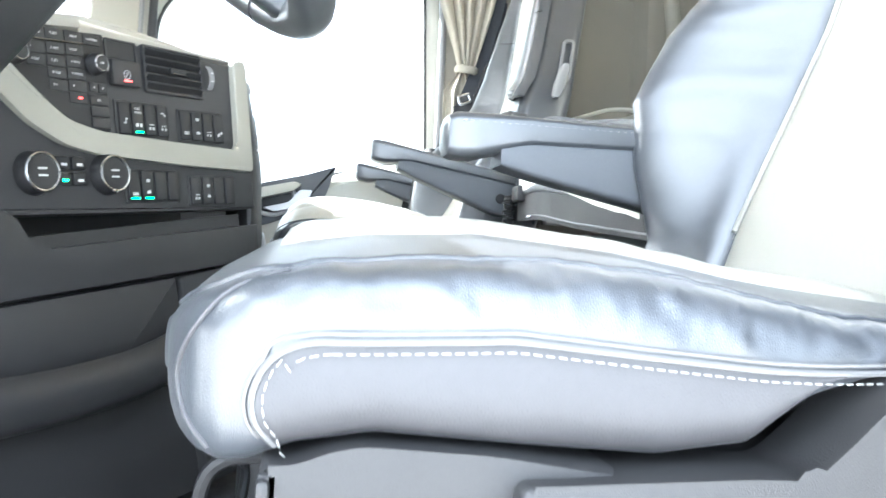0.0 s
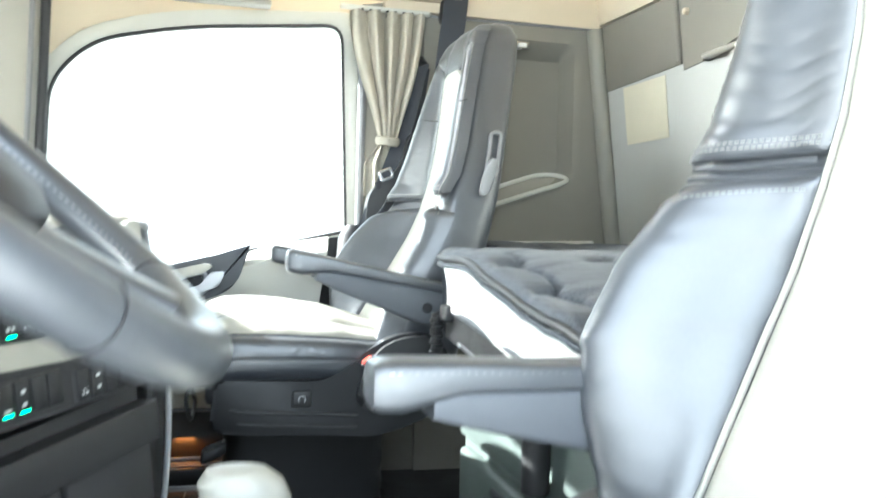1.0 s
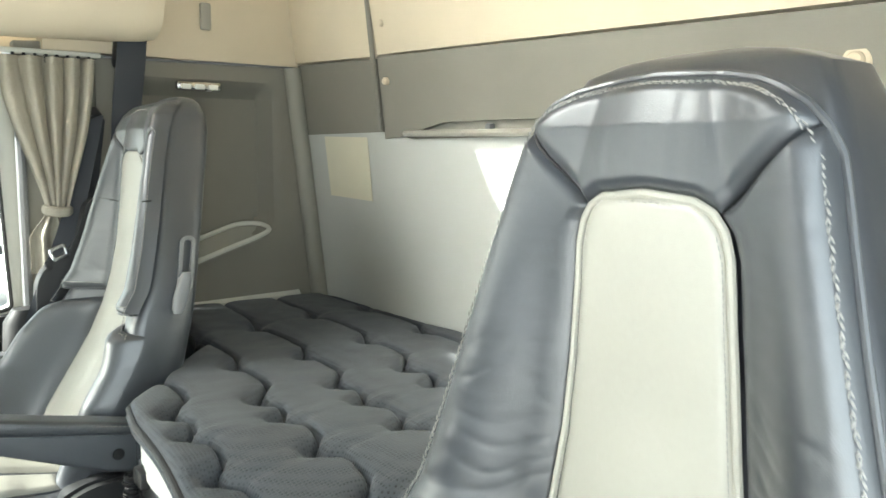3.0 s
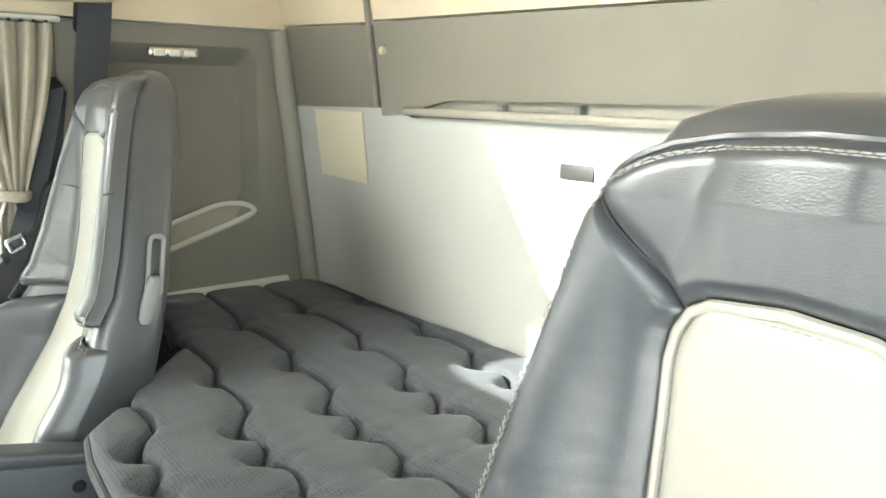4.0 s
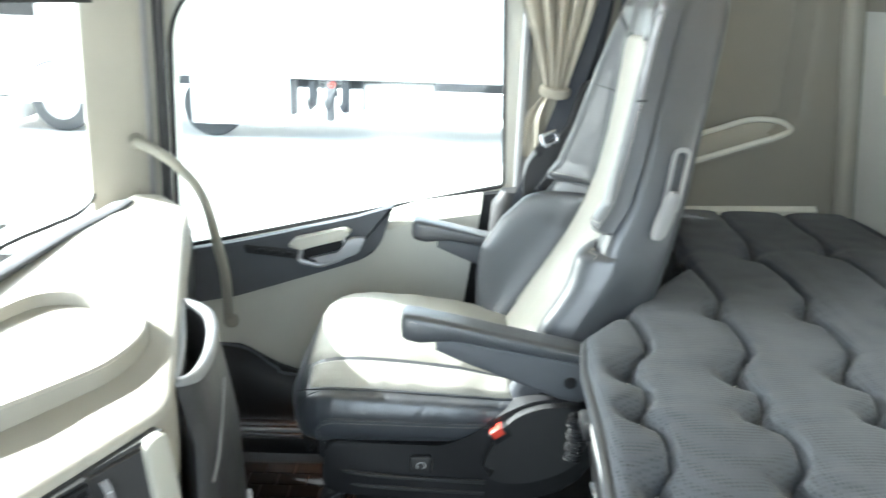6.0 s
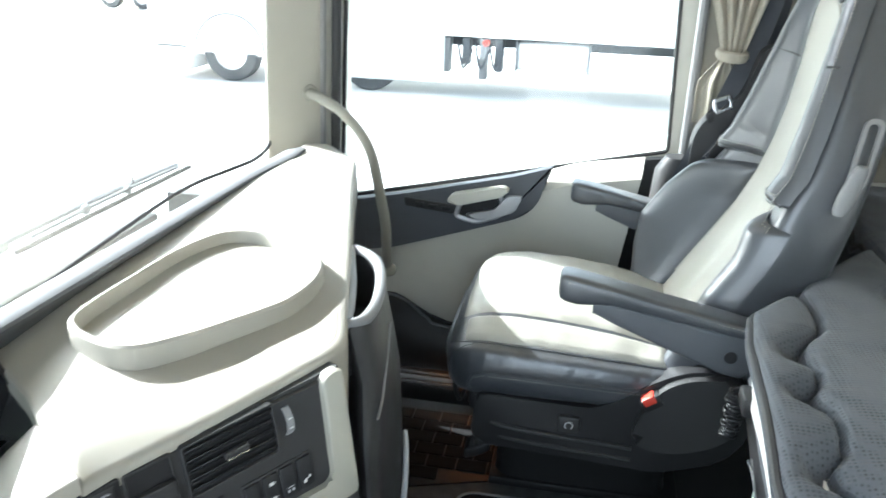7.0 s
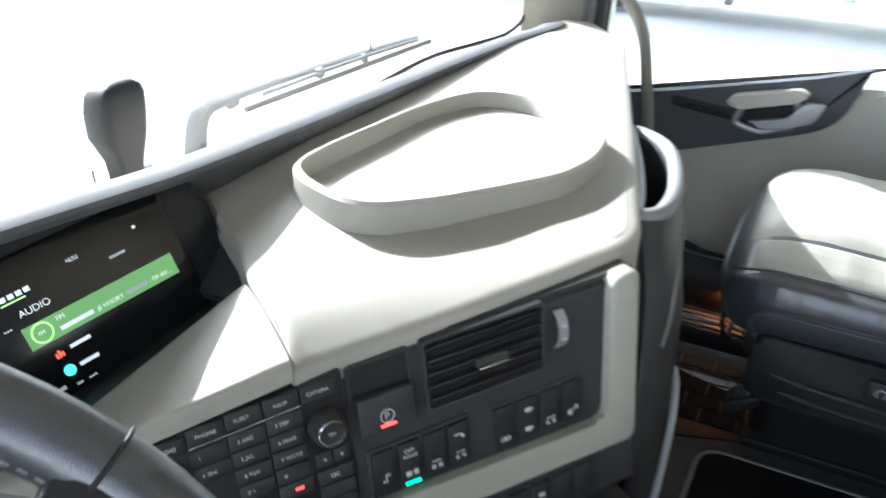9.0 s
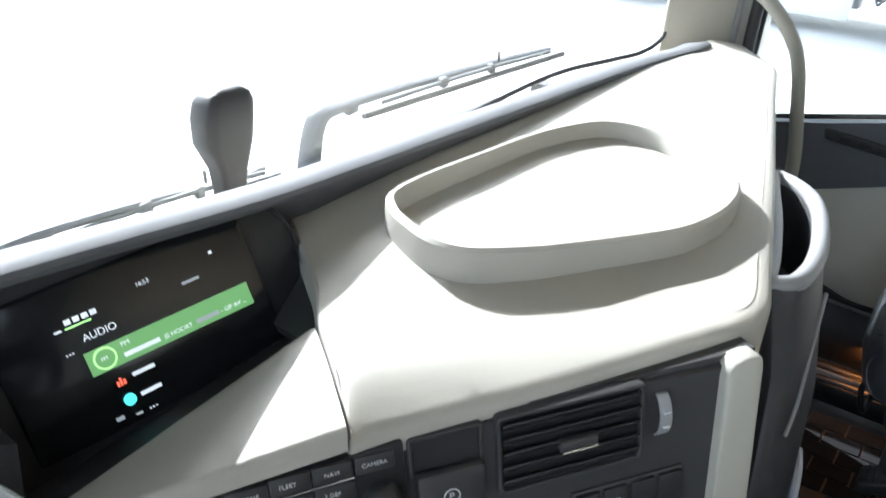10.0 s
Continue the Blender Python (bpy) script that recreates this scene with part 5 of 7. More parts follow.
slab(bm, lambda a, b: lerp(strip_foot(a * 0.60)[0] + V(-0.004, 0, 0.002), V(-0.200, lerp(-0.75, -0.425, a), 0.575), b), (-0.02, 0, -0.01), 16, 6)
bez = part("instrument_bezel", bm, CREAM, dash, "cream surround of the instruments")
bm = bmesh.new()
prism(bm, [(-0.160 + 0.021 * math.cos(t), -0.026 + 0.014 * math.sin(t)) for t in np.linspace(0, 2 * math.pi, 24, endpoint=False)][::-1], fas(0, 0, 0.006), FU, FV, 0.03, r=0.002)
part("start_button", bm, DARKER, bez, "black oval start button")
# instrument hood behind the wheel
bm = bmesh.new()
slab(bm, lambda a, b: V(lerp(-0.28, -0.50, b) - 0.03 * math.sin(math.pi * a), lerp(-1.02, -0.40, a), 0.70 + 0.055 * math.sin(math.pi * a) ** 0.6 + 0.02 * b), (-0.02, 0, -0.14), 14, 4)
part("instrument_hood", bm, DARK, dash)


# ---- seats ----
BZ = [0.500, 0.580, 0.650, 0.720, 0.790, 0.860, 0.930, 1.000, 1.070, 1.130, 1.180, 1.210, 1.230, 1.246]
BXB = [0.528, 0.514, 0.512, 0.545, 0.598, 0.632, 0.642, 0.648, 0.654, 0.660, 0.666, 0.675, 0.690, 0.715]
BXC = [0.572, 0.608, 0.640, 0.668, 0.684, 0.690, 0.690, 0.687, 0.682, 0.676, 0.674, 0.680, 0.692, 0.715]
BXR = [0.752, 0.758, 0.762, 0.765, 0.768, 0.770, 0.772, 0.776, 0.780, 0.784, 0.784, 0.780, 0.775, 0.765]
BWB = [0.225, 0.240, 0.246, 0.246, 0.240, 0.228, 0.208, 0.187, 0.164, 0.144, 0.128, 0.114, 0.095, 0.055]
BWC = [0.128, 0.130, 0.130, 0.124, 0.111, 0.096, 0.085, 0.080, 0.078, 0.069, 0.054, 0.045, 0.040, 0.030]


def back_x(s, z):
    """Front of the backrest: hollow in the middle, bolsters forward, rolled at the edge."""
    wb, wc, xb, xc = (table(BZ, t, z) for t in (BWB, BWC, BXB, BXC))
    s = abs(s)
    if s <= wc:
        return xc - 0.006 * (1 - (s / wc) ** 2)
    e = (s - wc) / (wb - wc)
    x = lerp(xc, xb, smooth01(e / 0.72))
    if e > 0.72:
        x += (0.045 if z < 0.78 else 0.014) * ((e - 0.72) / 0.28) ** 2
    return x


def pillow(bm, where, place, la, lb, puff, r, nu, nv, sink=0.012, crease=0.0, seed=0):
    """A padded panel: where(a, b) -> (s, z); place(s, z, lift) -> point."""
    def fn(a, b):
        s, z = where(a, b)
        e = min(1.0, min(min(a, 1 - a) * la, min(b, 1 - b) * lb) / r)
        h = puff * math.sqrt(max(0.0, 1 - (1 - e) ** 2)) - sink * (1 - e) ** 3
        if crease:
            q = noise.noise(V(s * 9 + seed, z * 55 + 3 * noise.noise(V(s * 14, z * 16, seed)), seed))
            q2 = noise.noise(V(s * 60, z * 90, seed + 7))
            h += crease * e * (q + 0.25 * q2) * lerp(1.0, 0.25, smooth01((z - 1.06) / 0.07))
        return place(s, z, h)
    return grid(bm, fn, nu, nv)


def cushion(root, cy):
    """Seat cushion: rounded box of leather with piped seams, side panels and cream top."""
    if cy < 0:
        xs = [.100, .104, .108, .113, .120, .132, .145, .165, .200, .260, .335, .380, .410, .440, .500, .560]
        ws = [.180, .205, .220, .232, .244, .253, .258, .261, .262, .262, .261, .259, .257, .254, .245, .230]
        zb = [.380, .371, .365, .360, .355, .351, .353, .361, .366, .361, .356, .361, .384, .395, .400, .405]
        zs = [.395, .397, .399, .401, .403, .405, .406, .408, .409, .411, .404, .400, .399, .399, .401, .405]
        zt = [.408, .414, .418, .422, .426, .431, .437, .440, .444, .447, .443, .434, .428, .424, .420, .418]
        zc = [.412, .420, .426, .431, .437, .444, .452, .459, .465, .468, .460, .454, .449, .445, .438, .430]
    else:
        xs = [.088, .093, .099, .106, .120, .142, .170, .220, .300, .400, .480, .560]
        ws = [.165, .190, .207, .220, .233, .244, .250, .254, .256, .254, .246, .230]
        zb = [.430, .421, .414, .410, .406, .405, .408, .413, .415, .416, .420, .425]
        zt = [.462, .474, .482, .489, .497, .504, .508, .509, .507, .502, .494, .488]
        zs = [lerp(p, q, 0.52) for p, q in zip(zb, zt)]
        zc = [z + k for z, k in zip(zt, [.006, .016, .024, .031, .040, .050, .057, .061, .058, .048, .030, .014])]
    STEP = 4

    def half(x):
        """Side profile from under the edge up to the crown, as (half width, height)."""
        w, b, m, t, c = (table(xs, k, x) for k in (ws, zb, zs, zt, zc))
        pts = [(0.80 * w, b + 0.006), (0.93 * w, b + 0.001), (0.985 * w, lerp(b, m, 0.30)), (1.0 * w, lerp(b, m, 0.72)), (1.003 * w, m),
               (0.997 * w, lerp(m, t, 0.42)), (0.965 * w, lerp(m, t, 0.82)), (0.895 * w, t), (0.70 * w, lerp(t, c, 0.50)), (0.40 * w, lerp(t, c, 0.88)), (0.0, c)]
        return [(p.x, p.y) for p in smooth_path([(a, z, 0) for a, z in pts], STEP)]

    seam_i, top_i = 4 * STEP, 7 * STEP

    def side_s(x, z):
        h = half(x)[STEP:top_i + 1]
        return float(np.interp(z, [p[1] for p in h], [p[0] for p in h]))

    def top_z(x, sv):
        h = half(x)[top_i - 3:][::-1]
        return float(np.interp(abs(sv), [p[0] for p in h], [p[1] for p in h]))

    rough = 0.0026 if cy < 0 else 0.0012

    def pucker(x, i, sg):
        """Leather folds between the side seam and the top seam."""
        k = smooth01((i - seam_i) / 5) * smooth01((top_i + 4 - i) / 6) * smooth01((x - 0.115) / 0.05)
        n1 = noise.noise(V(x * 62 + 1.5 * noise.noise(V(x * 20, i * 0.3, cy)), i * 0.10, sg + cy))
        n2 = noise.noise(V(x * 150, i * 0.25, sg * 3 + cy))
        return rough * k * (n1 + 0.45 * n2)

    def skin(x, i, sg, off=0.0):
        sv, z = half(x)[i]
        e = pucker(x, i, sg) + off
        up = smooth01((i - seam_i) / (top_i - seam_i))
        return V(x, cy + sg * (sv + e * (1 - up)), z + e * up)

    bm = bmesh.new()
    rings = []
    for x in np.linspace(xs[0], xs[-1], 150):
        n = len(half(x))
        rings.append([skin(x, i, -1) for i in range(n)] + [skin(x, i, 1) for i in range(n - 2, -1, -1)])
    first = rings[0]
    c = sum(first, Vector()) / len(first)
    for k, d in ((0.95, 0.003), (0.80, 0.007), (0.4, 0.010)):
        rings.insert(0, [c + (p - c) * k + V(-d, 0, 0) for p in first])
    loft(bm, rings)
    cu = part("cushion", bm, LEATHER, root, "black leather seat cushion", smooth=60)

    # cream panels of the top, each puffed at its seams
    def top_pad(name, s0, s1, x0, x1, label):
        def fn(a, b):
            x = lerp(x0, x1, b)
            w = table(xs, ws, x)
            sv = lerp(s0, s1, a) * w
            e = min(1.0, min(min(a, 1 - a) * abs(s1 - s0) * w, min(b, 1 - b) * (x1 - x0)) / 0.010)
            q = 0.0018 * noise.noise(V(x * 34, sv * 16, cy)) + 0.0016 * noise.noise(V(x * 11 + sv * 30, sv * 9, cy + 4)) * smooth01((x - 0.25) / 0.15)
            return V(x, cy + sv, top_z(x, sv) + 0.0055 * math.sqrt(max(0.0, 1 - (1 - e) ** 2)) - 0.003 * (1 - e) + q * e)
        bm = bmesh.new()
        grid(bm, fn, 26, 56)
        return part(name, bm, CREAM_LEATHER, cu, label, smooth=60)

    x0 = 0.150 if cy < 0 else 0.112
    top_pad("cushion_insert", -0.66, 0.66, x0, 0.545, "cream leather cushion insert")
    if cy > 0:
        for sg in (-1, 1):
            top_pad("cushion_edge", sg * 0.67, sg * 0.885, x0 + 0.012, 0.50, "cream leather cushion edge")

    for sg in (-1, 1):
        f0 = 0.155 if cy < 0 else 0.150

        def face(x, z, off=0.002):
            return V(x, cy + sg * (side_s(x, z) + off), z)

        def side_fn(a, b):
            xa = f0 + table([0, 0.4, 0.7, 0.88, 1], [0.0, -0.008, -0.006, 0.002, 0.014], b)
            x = lerp(xa, lerp(0.382, 0.445, b), a)
            return face(x, lerp(table(xs, zb, x) + 0.004, table(xs, zs, x), b), 0.0018 * math.sin(math.pi * min(1, 0.06 + b)) + 0.0006)
        bm = bmesh.new()
        grid(bm, side_fn, 40, 12)
        # driver's side panel is paler, doorway light put into its colour
        part("side_panel", bm, LEATHER_SKYLIT if cy < 0 else LEATHER, cu, smooth=60)
        run = [(f0 + 0.002, 0.02), (f0 - 0.006, 0.30), (f0 - 0.008, 0.55), (f0 - 0.004, 0.78), (f0 + 0.004, 0.93), (f0 + 0.016, 1.0)]
        pth = [face(x, lerp(table(xs, zb, x) + 0.003, table(xs, zs, x), f)) for x, f in run] + [face(x, table(xs, zs, x)) for x in np.linspace(f0 + 0.03, 0.47, 24)]
        smooth = smooth_path(pth, 4)
        for d, r in ((0.0, 0.0017), (0.0042, 0.0010)):
            bm = bmesh.new()
            tube(bm, [p + V(-d * 0.8 if p.x < f0 + 0.012 else 0, 0, d * 0.9 if p.x >= f0 else 0) for p in smooth], r, 6)
            part("side_piping", bm, PIPING if cy < 0 else LEATHER, cu)
        bm = bmesh.new()
        stitches(bm, [p + V(0.0045 if p.x < f0 + 0.02 else 0, sg * 0.0012, -0.0048 if p.x > f0 else 0) for p in smooth], 0.0042, 0.0016, 0.0005)
        tagged(part("stitching", bm, STITCH, cu), kind="stuff")
        # seam along the top edge
        bm = bmesh.new()
        tube(bm, [skin(x, top_i, sg, 0.0006) for x in np.linspace(xs[2], 0.50, 70)], 0.0015, 6)
        part("edge_piping", bm, LEATHER, cu)
        # piping of the front corner, from the top edge down to the underside
        fr = []
        for f, k in ((1.0, 0.060), (0.96, 0.036), (0.82, 0.022), (0.60, 0.014), (0.40, 0.013), (0.20, 0.018), (0.06, 0.028)):
            x = xs[0] + k
            b, t = table(xs, zb, x), table(xs, zt, x)
            fr.append(face(x, lerp(b + 0.002, t - 0.001, f), 0.0012))
        bm = bmesh.new()
        tube(bm, smooth_path(fr, 6), 0.0012, 6)
        part("front_piping", bm, LEATHER_SKYLIT if cy < 0 else LEATHER, cu)
    return cu


def driver_face(shell, bp):
    """Stitched front of the driver's backrest: cream insert, two wings, head panel. Heights are true."""
    lift_z = 0.030
    OZ = [0.770, 0.790, 0.820, 0.900, 1.006, 1.070, 1.105, 1.130, 1.147, 1.160, 1.170, 1.177, 1.182, 1.1845]
    OW = [0.238, 0.236, 0.228, 0.206, 0.173, 0.1535, 0.1430, 0.1350, 0.1260, 0.1140, 0.0980, 0.0790, 0.0500, 0.0]
    IZ = [0.380, 0.620, 0.690, 0.760, 0.830, 0.900, 0.960, 1.020, 1.060, 1.078, 1.090, 1.097, 1.101]
    IW = [0.128, 0.130, 0.124, 0.112, 0.0955, 0.0840, 0.0775, 0.0720, 0.0690, 0.0640, 0.0550, 0.0410, 0.0]

    def at(sv, z, lift):
        return bp(sv, max(0.47, z) + lift_z, lift + (0.3 * (0.47 - z) if z < 0.47 else 0.0)) + V(0, 0, min(0.0, z - 0.47))

    def top_of(sv):
        return float(np.interp(abs(sv), OW[::-1], OZ[::-1]))

    def arch(sv):
        return float(np.interp(abs(sv), IW[::-1][:8], IZ[::-1][:8]))

    def puffed(where, la, lb, puff, r, nu, nv, folds, mat, name, label, along=False):
        def fn(a, b):
            sv, z = where(a, b)
            e = min(1.0, min(min(a, 1 - a) * la, min(b, 1 - b) * lb) / r)
            h = puff * math.sqrt(max(0.0, 1 - (1 - e) ** 2)) - 0.004 * (1 - e) ** 2
            if along:
                q = noise.noise(V(sv * 55, z * 7, 4.0)) + 0.4 * noise.noise(V(sv * 120, z * 18, 9.0))
            else:
                n = noise.noise(V(sv * 11, (z + 0.30 * abs(sv)) * 44 + 1.1 * noise.noise(V(sv * 18, z * 13, 1.0)), 2.0 + (sv > 0)))
                q = -(1 - min(1.0, 2.2 * abs(n))) ** 2 * smooth01((1.04 - z) / 0.16) * lerp(1.0, 0.4, a)
                q += 0.22 * noise.noise(V(sv * 45, z * 95, 5.0))
            return at(sv, z, h + folds * e * q)
        bm = bmesh.new()
        grid(bm, fn, nu, nv)
        return part(name, bm, mat, shell, label, smooth=70)

    # centre insert with its piped edge
    def ins(a, b):
        z = lerp(0.39, 1.1008, 1 - (1 - b) ** 2.2)
        return lerp(-1, 1, a) * table(IZ, IW, z) * 0.975, z
    bm = bmesh.new()
    def ins_fn(a, b):
        sv, z = ins(a, b)
        e = min(1.0, min(min(a, 1 - a) * 0.16, (1.101 - z) * 0.9 + 0.0001) / 0.010)
        q = 0.0012 * noise.noise(V(sv * 14, z * 26 + sv * 20, 8.0))
        return at(sv, z, 0.008 * math.sqrt(max(0.0, 1 - (1 - e) ** 2)) - 0.002 * (1 - e) + q * e)
    grid(bm, ins_fn, 28, 90)
    part("centre_insert", bm, CREAM_LEATHER, shell, "cream leather centre insert", smooth=70)
    edge = [ins(0, b) for b in np.linspace(0.06, 1, 80)] + [ins(1, b) for b in np.linspace(1, 0.06, 80)]
    bm = bmesh.new()
    tube(bm, [at(sv * 1.02, z + 0.001, 0.0040) for sv, z in edge], 0.0034, 8)
    part("insert_piping", bm, CREAM_LEATHER, shell, "cream piping")
    bm = bmesh.new()
    stitches(bm, [at(sv * 0.955, z - 0.004, 0.0062) for sv, z in edge[:76] + edge[84:]], 0.0040, 0.0016, 0.0005)
    tagged(part("stitching", bm, STITCH, shell), kind="stuff")

    SI, SO_, ZI, ZO = 0.0590, 0.1255, 1.0905, 1.1480
    for sg in (-1, 1):
        def wing(a, b):
            z = lerp(lerp(0.797, 0.790, a), ZO, b)
            inner = table(IZ, IW, z) + 0.003 if z < ZI else lerp(SI, SO_, (z - ZI) / (ZO - ZI))
            return sg * lerp(inner, max(inner, table(OZ, OW, z)), a), z
        puffed(wing, 0.085, 0.36, 0.0105, 0.016, 44, 190, 0.0017, LEATHER, "wing", "")
        # seam between wing and head panel
        bm = bmesh.new()
        tube(bm, [at(sg * lerp(SI, SO_, t), lerp(ZI, ZO, t), 0.0005) for t in np.linspace(0.02, 0.99, 10)], 0.0016, 6)
        part("slant_seam", bm, DARKER, shell)
        # foot of the wing: piping and stitches, round the lower outer corner
        ft = [wing(a, 0.012) for a in np.linspace(0.02, 0.90, 14)] + [wing(0.975, b) for b in (0.03, 0.06)]
        bm = bmesh.new()
        tube(bm, smooth_path([at(sv, z, 0.0040) for sv, z in ft], 3), 0.0022, 6)
        part("wing_piping", bm, LEATHER, shell)
        for off in (0.030, 0.046):
            bm = bmesh.new()
            stitches(bm, [at(*wing(a, off), 0.0108) for a in np.linspace(0.05, 0.93, 16)], 0.0044, 0.0012, 0.0009)
            tagged(part("stitching", bm, STITCH, shell), kind="stuff")
        # pleats between wing and lower bolster
        for k in range(4):
            bm = bmesh.new()
            tube(bm, [at(sg * lerp(0.106, 0.226, a), 0.7875 - 0.0058 * k - 0.016 * a * (k > 0) * k / 3 + 0.0015 * math.sin(7 * a + k), -0.0020 - 0.0012 * (k % 2)) for a in np.linspace(0, 1, 12)], [float(0.0042 - 0.0012 * abs(2 * a - 1)) for a in np.linspace(0, 1, 12)], 6)
            part("pleat", bm, LEATHER, shell)

    def head(a, b):
        k = lerp(-1, 1, a)
        lo = (k * SI, min(arch(k * SI) + 0.003, 1.1035) if abs(k) < 0.96 else ZI)
        hi = (k * SO_ * 0.995, top_of(k * SO_ * 0.995))
        return lerp(lo[0], hi[0], b), lerp(lo[1], hi[1], b)
    puffed(head, 0.18, 0.082, 0.0110, 0.013, 70, 60, 0.0008, LEATHER, "head_panel", "", along=True)

    # outer seam: dark piping and a light twisted thread along the whole outline
    line = [(q, z) for q, z in zip([table(OZ, OW, z) for z in np.linspace(0.795, 1.172, 110)], np.linspace(0.795, 1.172, 110))]
    crown = [(q, top_of(q)) for q in np.linspace(0.093, -0.093, 60)]
    run = line + crown + [(-q, z) for q, z in line[::-1]]
    bm = bmesh.new()
    tube(bm, [at(sv, z, 0.0010) for sv, z in run], 0.0030, 8)
    part("edge_piping", bm, LEATHER, shell)
    pts = []
    for sv, z in run:
        n = Vector((sv, max(0.0, z - 1.105) * 1.6)).normalized()
        pts.append(at(sv - n.x * 0.0058, z - n.y * 0.0058, 0.0086))
    for side in (-0.0007, 0.0007):
        bm = bmesh.new()
        stitches(bm, [p + V(0, side * (1 if k % 2 else -1), side) for k, p in enumerate(pts)], 0.0046, 0.0012, 0.0006)
        tagged(part("stitching", bm, STITCH, shell), kind="stuff")


def seat(name, cy, dx, cush_dz, back_dz, label, arms, arm_tilt, lean, yaw, roll, buckle_side=-1):
    root = thing(name, (0.35 + dx, cy, FLOOR), label, "seat", "cab seats")

    def edge_x(s, z):
        """Bolster front; the aisle-side one of the passenger seat is flatter low down."""
        k = lerp(0.50, 1.0, smooth01((z - 0.70) / 0.14)) if s < 0 and cy > 0 else 1.0
        return lerp(table(BZ, BXC, z), table(BZ, BXB, z), k)

    def bx(s, z):
        if s < 0 and cy > 0:
            f, xb, xc = back_x(s, z), table(BZ, BXB, z), table(BZ, BXC, z)
            return xc + (f - xc) * (edge_x(s, z) - xc) / (xb - xc) if abs(xb - xc) > 0.02 else f
        return back_x(s, z)

    def bp(s, z, lift=0.0):
        return V(bx(s, z) - lift + dx, cy + s, z + back_dz)

    # backrest shell
    bm = bmesh.new()
    rings = []
    for z in np.linspace(0.42, 1.236 if cy > 0 else 1.219, 30):
        wb, xb, xr, xc = (table(BZ, t, z) for t in (BWB, BXB, BXR, BXC))
        f = xb + 0.016
        if z < 0.5:
            f, xr = 0.58, 0.745
        mid, half = (f + xr) / 2, (xr - f) / 2
        ring = []
        for t in np.linspace(0, 2 * math.pi, 72, endpoint=False):
            front = math.cos(t) < 0
            p = math.copysign(abs(math.cos(t)) ** (0.24 if front else 0.45), math.cos(t))
            q = math.copysign(abs(math.sin(t)) ** (0.24 if front else 0.40), math.sin(t))
            x = mid + half * p
            if p < 0 and z >= 0.5:
                x = lerp(mid, max(edge_x(q, z) + 0.016, bx(wb * 0.97 * q, z) + 0.012), -p)
            ring.append(V(x + dx, cy + wb * 0.985 * q, z + back_dz))
        rings.append(ring)
    last = rings[-1]
    c = sum(last, Vector()) / len(last)
    for k, dz in ((0.7, 0.010), (0.35, 0.015)):
        rings.append([c + (p - c) * k + V(0, 0, dz) for p in last])
    loft(bm, rings)
    shell = part("backrest", bm, LEATHER, root, "black leather backrest with light stitching")

    if cy < 0:
        driver_face(shell, bp)

    # cream centre insert, round-topped
    def ins_where(a, b):
        z = lerp(0.46, 1.128, 1 - (1 - b) ** 1.8)
        w = table(BZ, BWC, max(0.5, z))
        top = max(0.0, (z - 1.095) / 0.033)
        w *= 0.45 + 0.55 * math.sqrt(max(0.0, 1 - top ** 2.2))
        return lerp(-w, w, a) * 0.985, max(0.5, z) if z > 0.5 else z
    if cy > 0:
        bm = bmesh.new()
        pillow(bm, ins_where, lambda s, z, h: V((bx(s, max(0.5, z)) if z > 0.5 else bx(s, 0.5) - (0.5 - z) * 0.5) - h + dx, cy + s, z + back_dz), 0.2, 0.66, 0.012, 0.012, 20, 60, crease=0.0012, seed=cy * 10)
        part("centre_insert", bm, CREAM_LEATHER, shell, "cream leather centre insert")
        bm = bmesh.new()
        edge = [ins_where(0, b) for b in np.linspace(0.08, 1, 60)] + [ins_where(1, b) for b in np.linspace(1, 0.08, 60)]
        tube(bm, [V(bx(s, z) - 0.0062 + dx, cy + s, z + back_dz) for s, z in edge], 0.0042, 8)
        part("insert_piping", bm, CREAM_LEATHER, shell)

    for sg in (-1, 1):
        # lower bolster
        def low_where(a, b):
            z = lerp(0.46, (0.800 if cy > 0 else 0.812) - 0.026 * a + (0.02 if cy > 0 else 0.035) * a * (1 - a), b)
            zz = max(0.5, z)
            return sg * lerp(table(BZ, BWC, zz), table(BZ, BWB, zz), a), z
        bm = bmesh.new()
        pillow(bm, low_where, lambda s, z, h: V(bx(s, max(0.5, z)) - 0.35 * max(0, 0.5 - z) - h + dx, cy + s, z + back_dz), 0.12, 0.32, 0.015, 0.022, 24, 60, crease=0.0024 if cy < 0 else 0.0006, seed=3 + sg)
        part("lower_bolster", bm, LEATHER, shell)
        if cy < 0:
            for run in ([low_where(a, 0.95) for a in np.linspace(0.06, 0.93, 16)], [low_where(0.925, b) for b in np.linspace(0.1, 0.95, 40)]):
                bm = bmesh.new()
                stitches(bm, [V(bx(q, max(0.5, z)) - 0.0138 + dx, cy + q, z + back_dz) for q, z in run], 0.0045, 0.0013, 0.0009)
                tagged(part("stitching", bm, STITCH, shell), kind="stuff")
            continue
        # upper wing: its outer edge and foot, for piping and stitches
        def wing_where(a, b):
            z = lerp(0.815, 1.170, b)
            return sg * lerp(table(BZ, BWC, z), table(BZ, BWB, z), a), z
        foot = [wing_where(a, 0.006) for a in np.linspace(0.03, 0.985, 14)]
        bm = bmesh.new()
        tube(bm, [bp(s, z, 0.001) for s, z in foot], 0.0022, 6)
        part("piping", bm, LEATHER, shell)
        if lean:
            bm = bmesh.new()
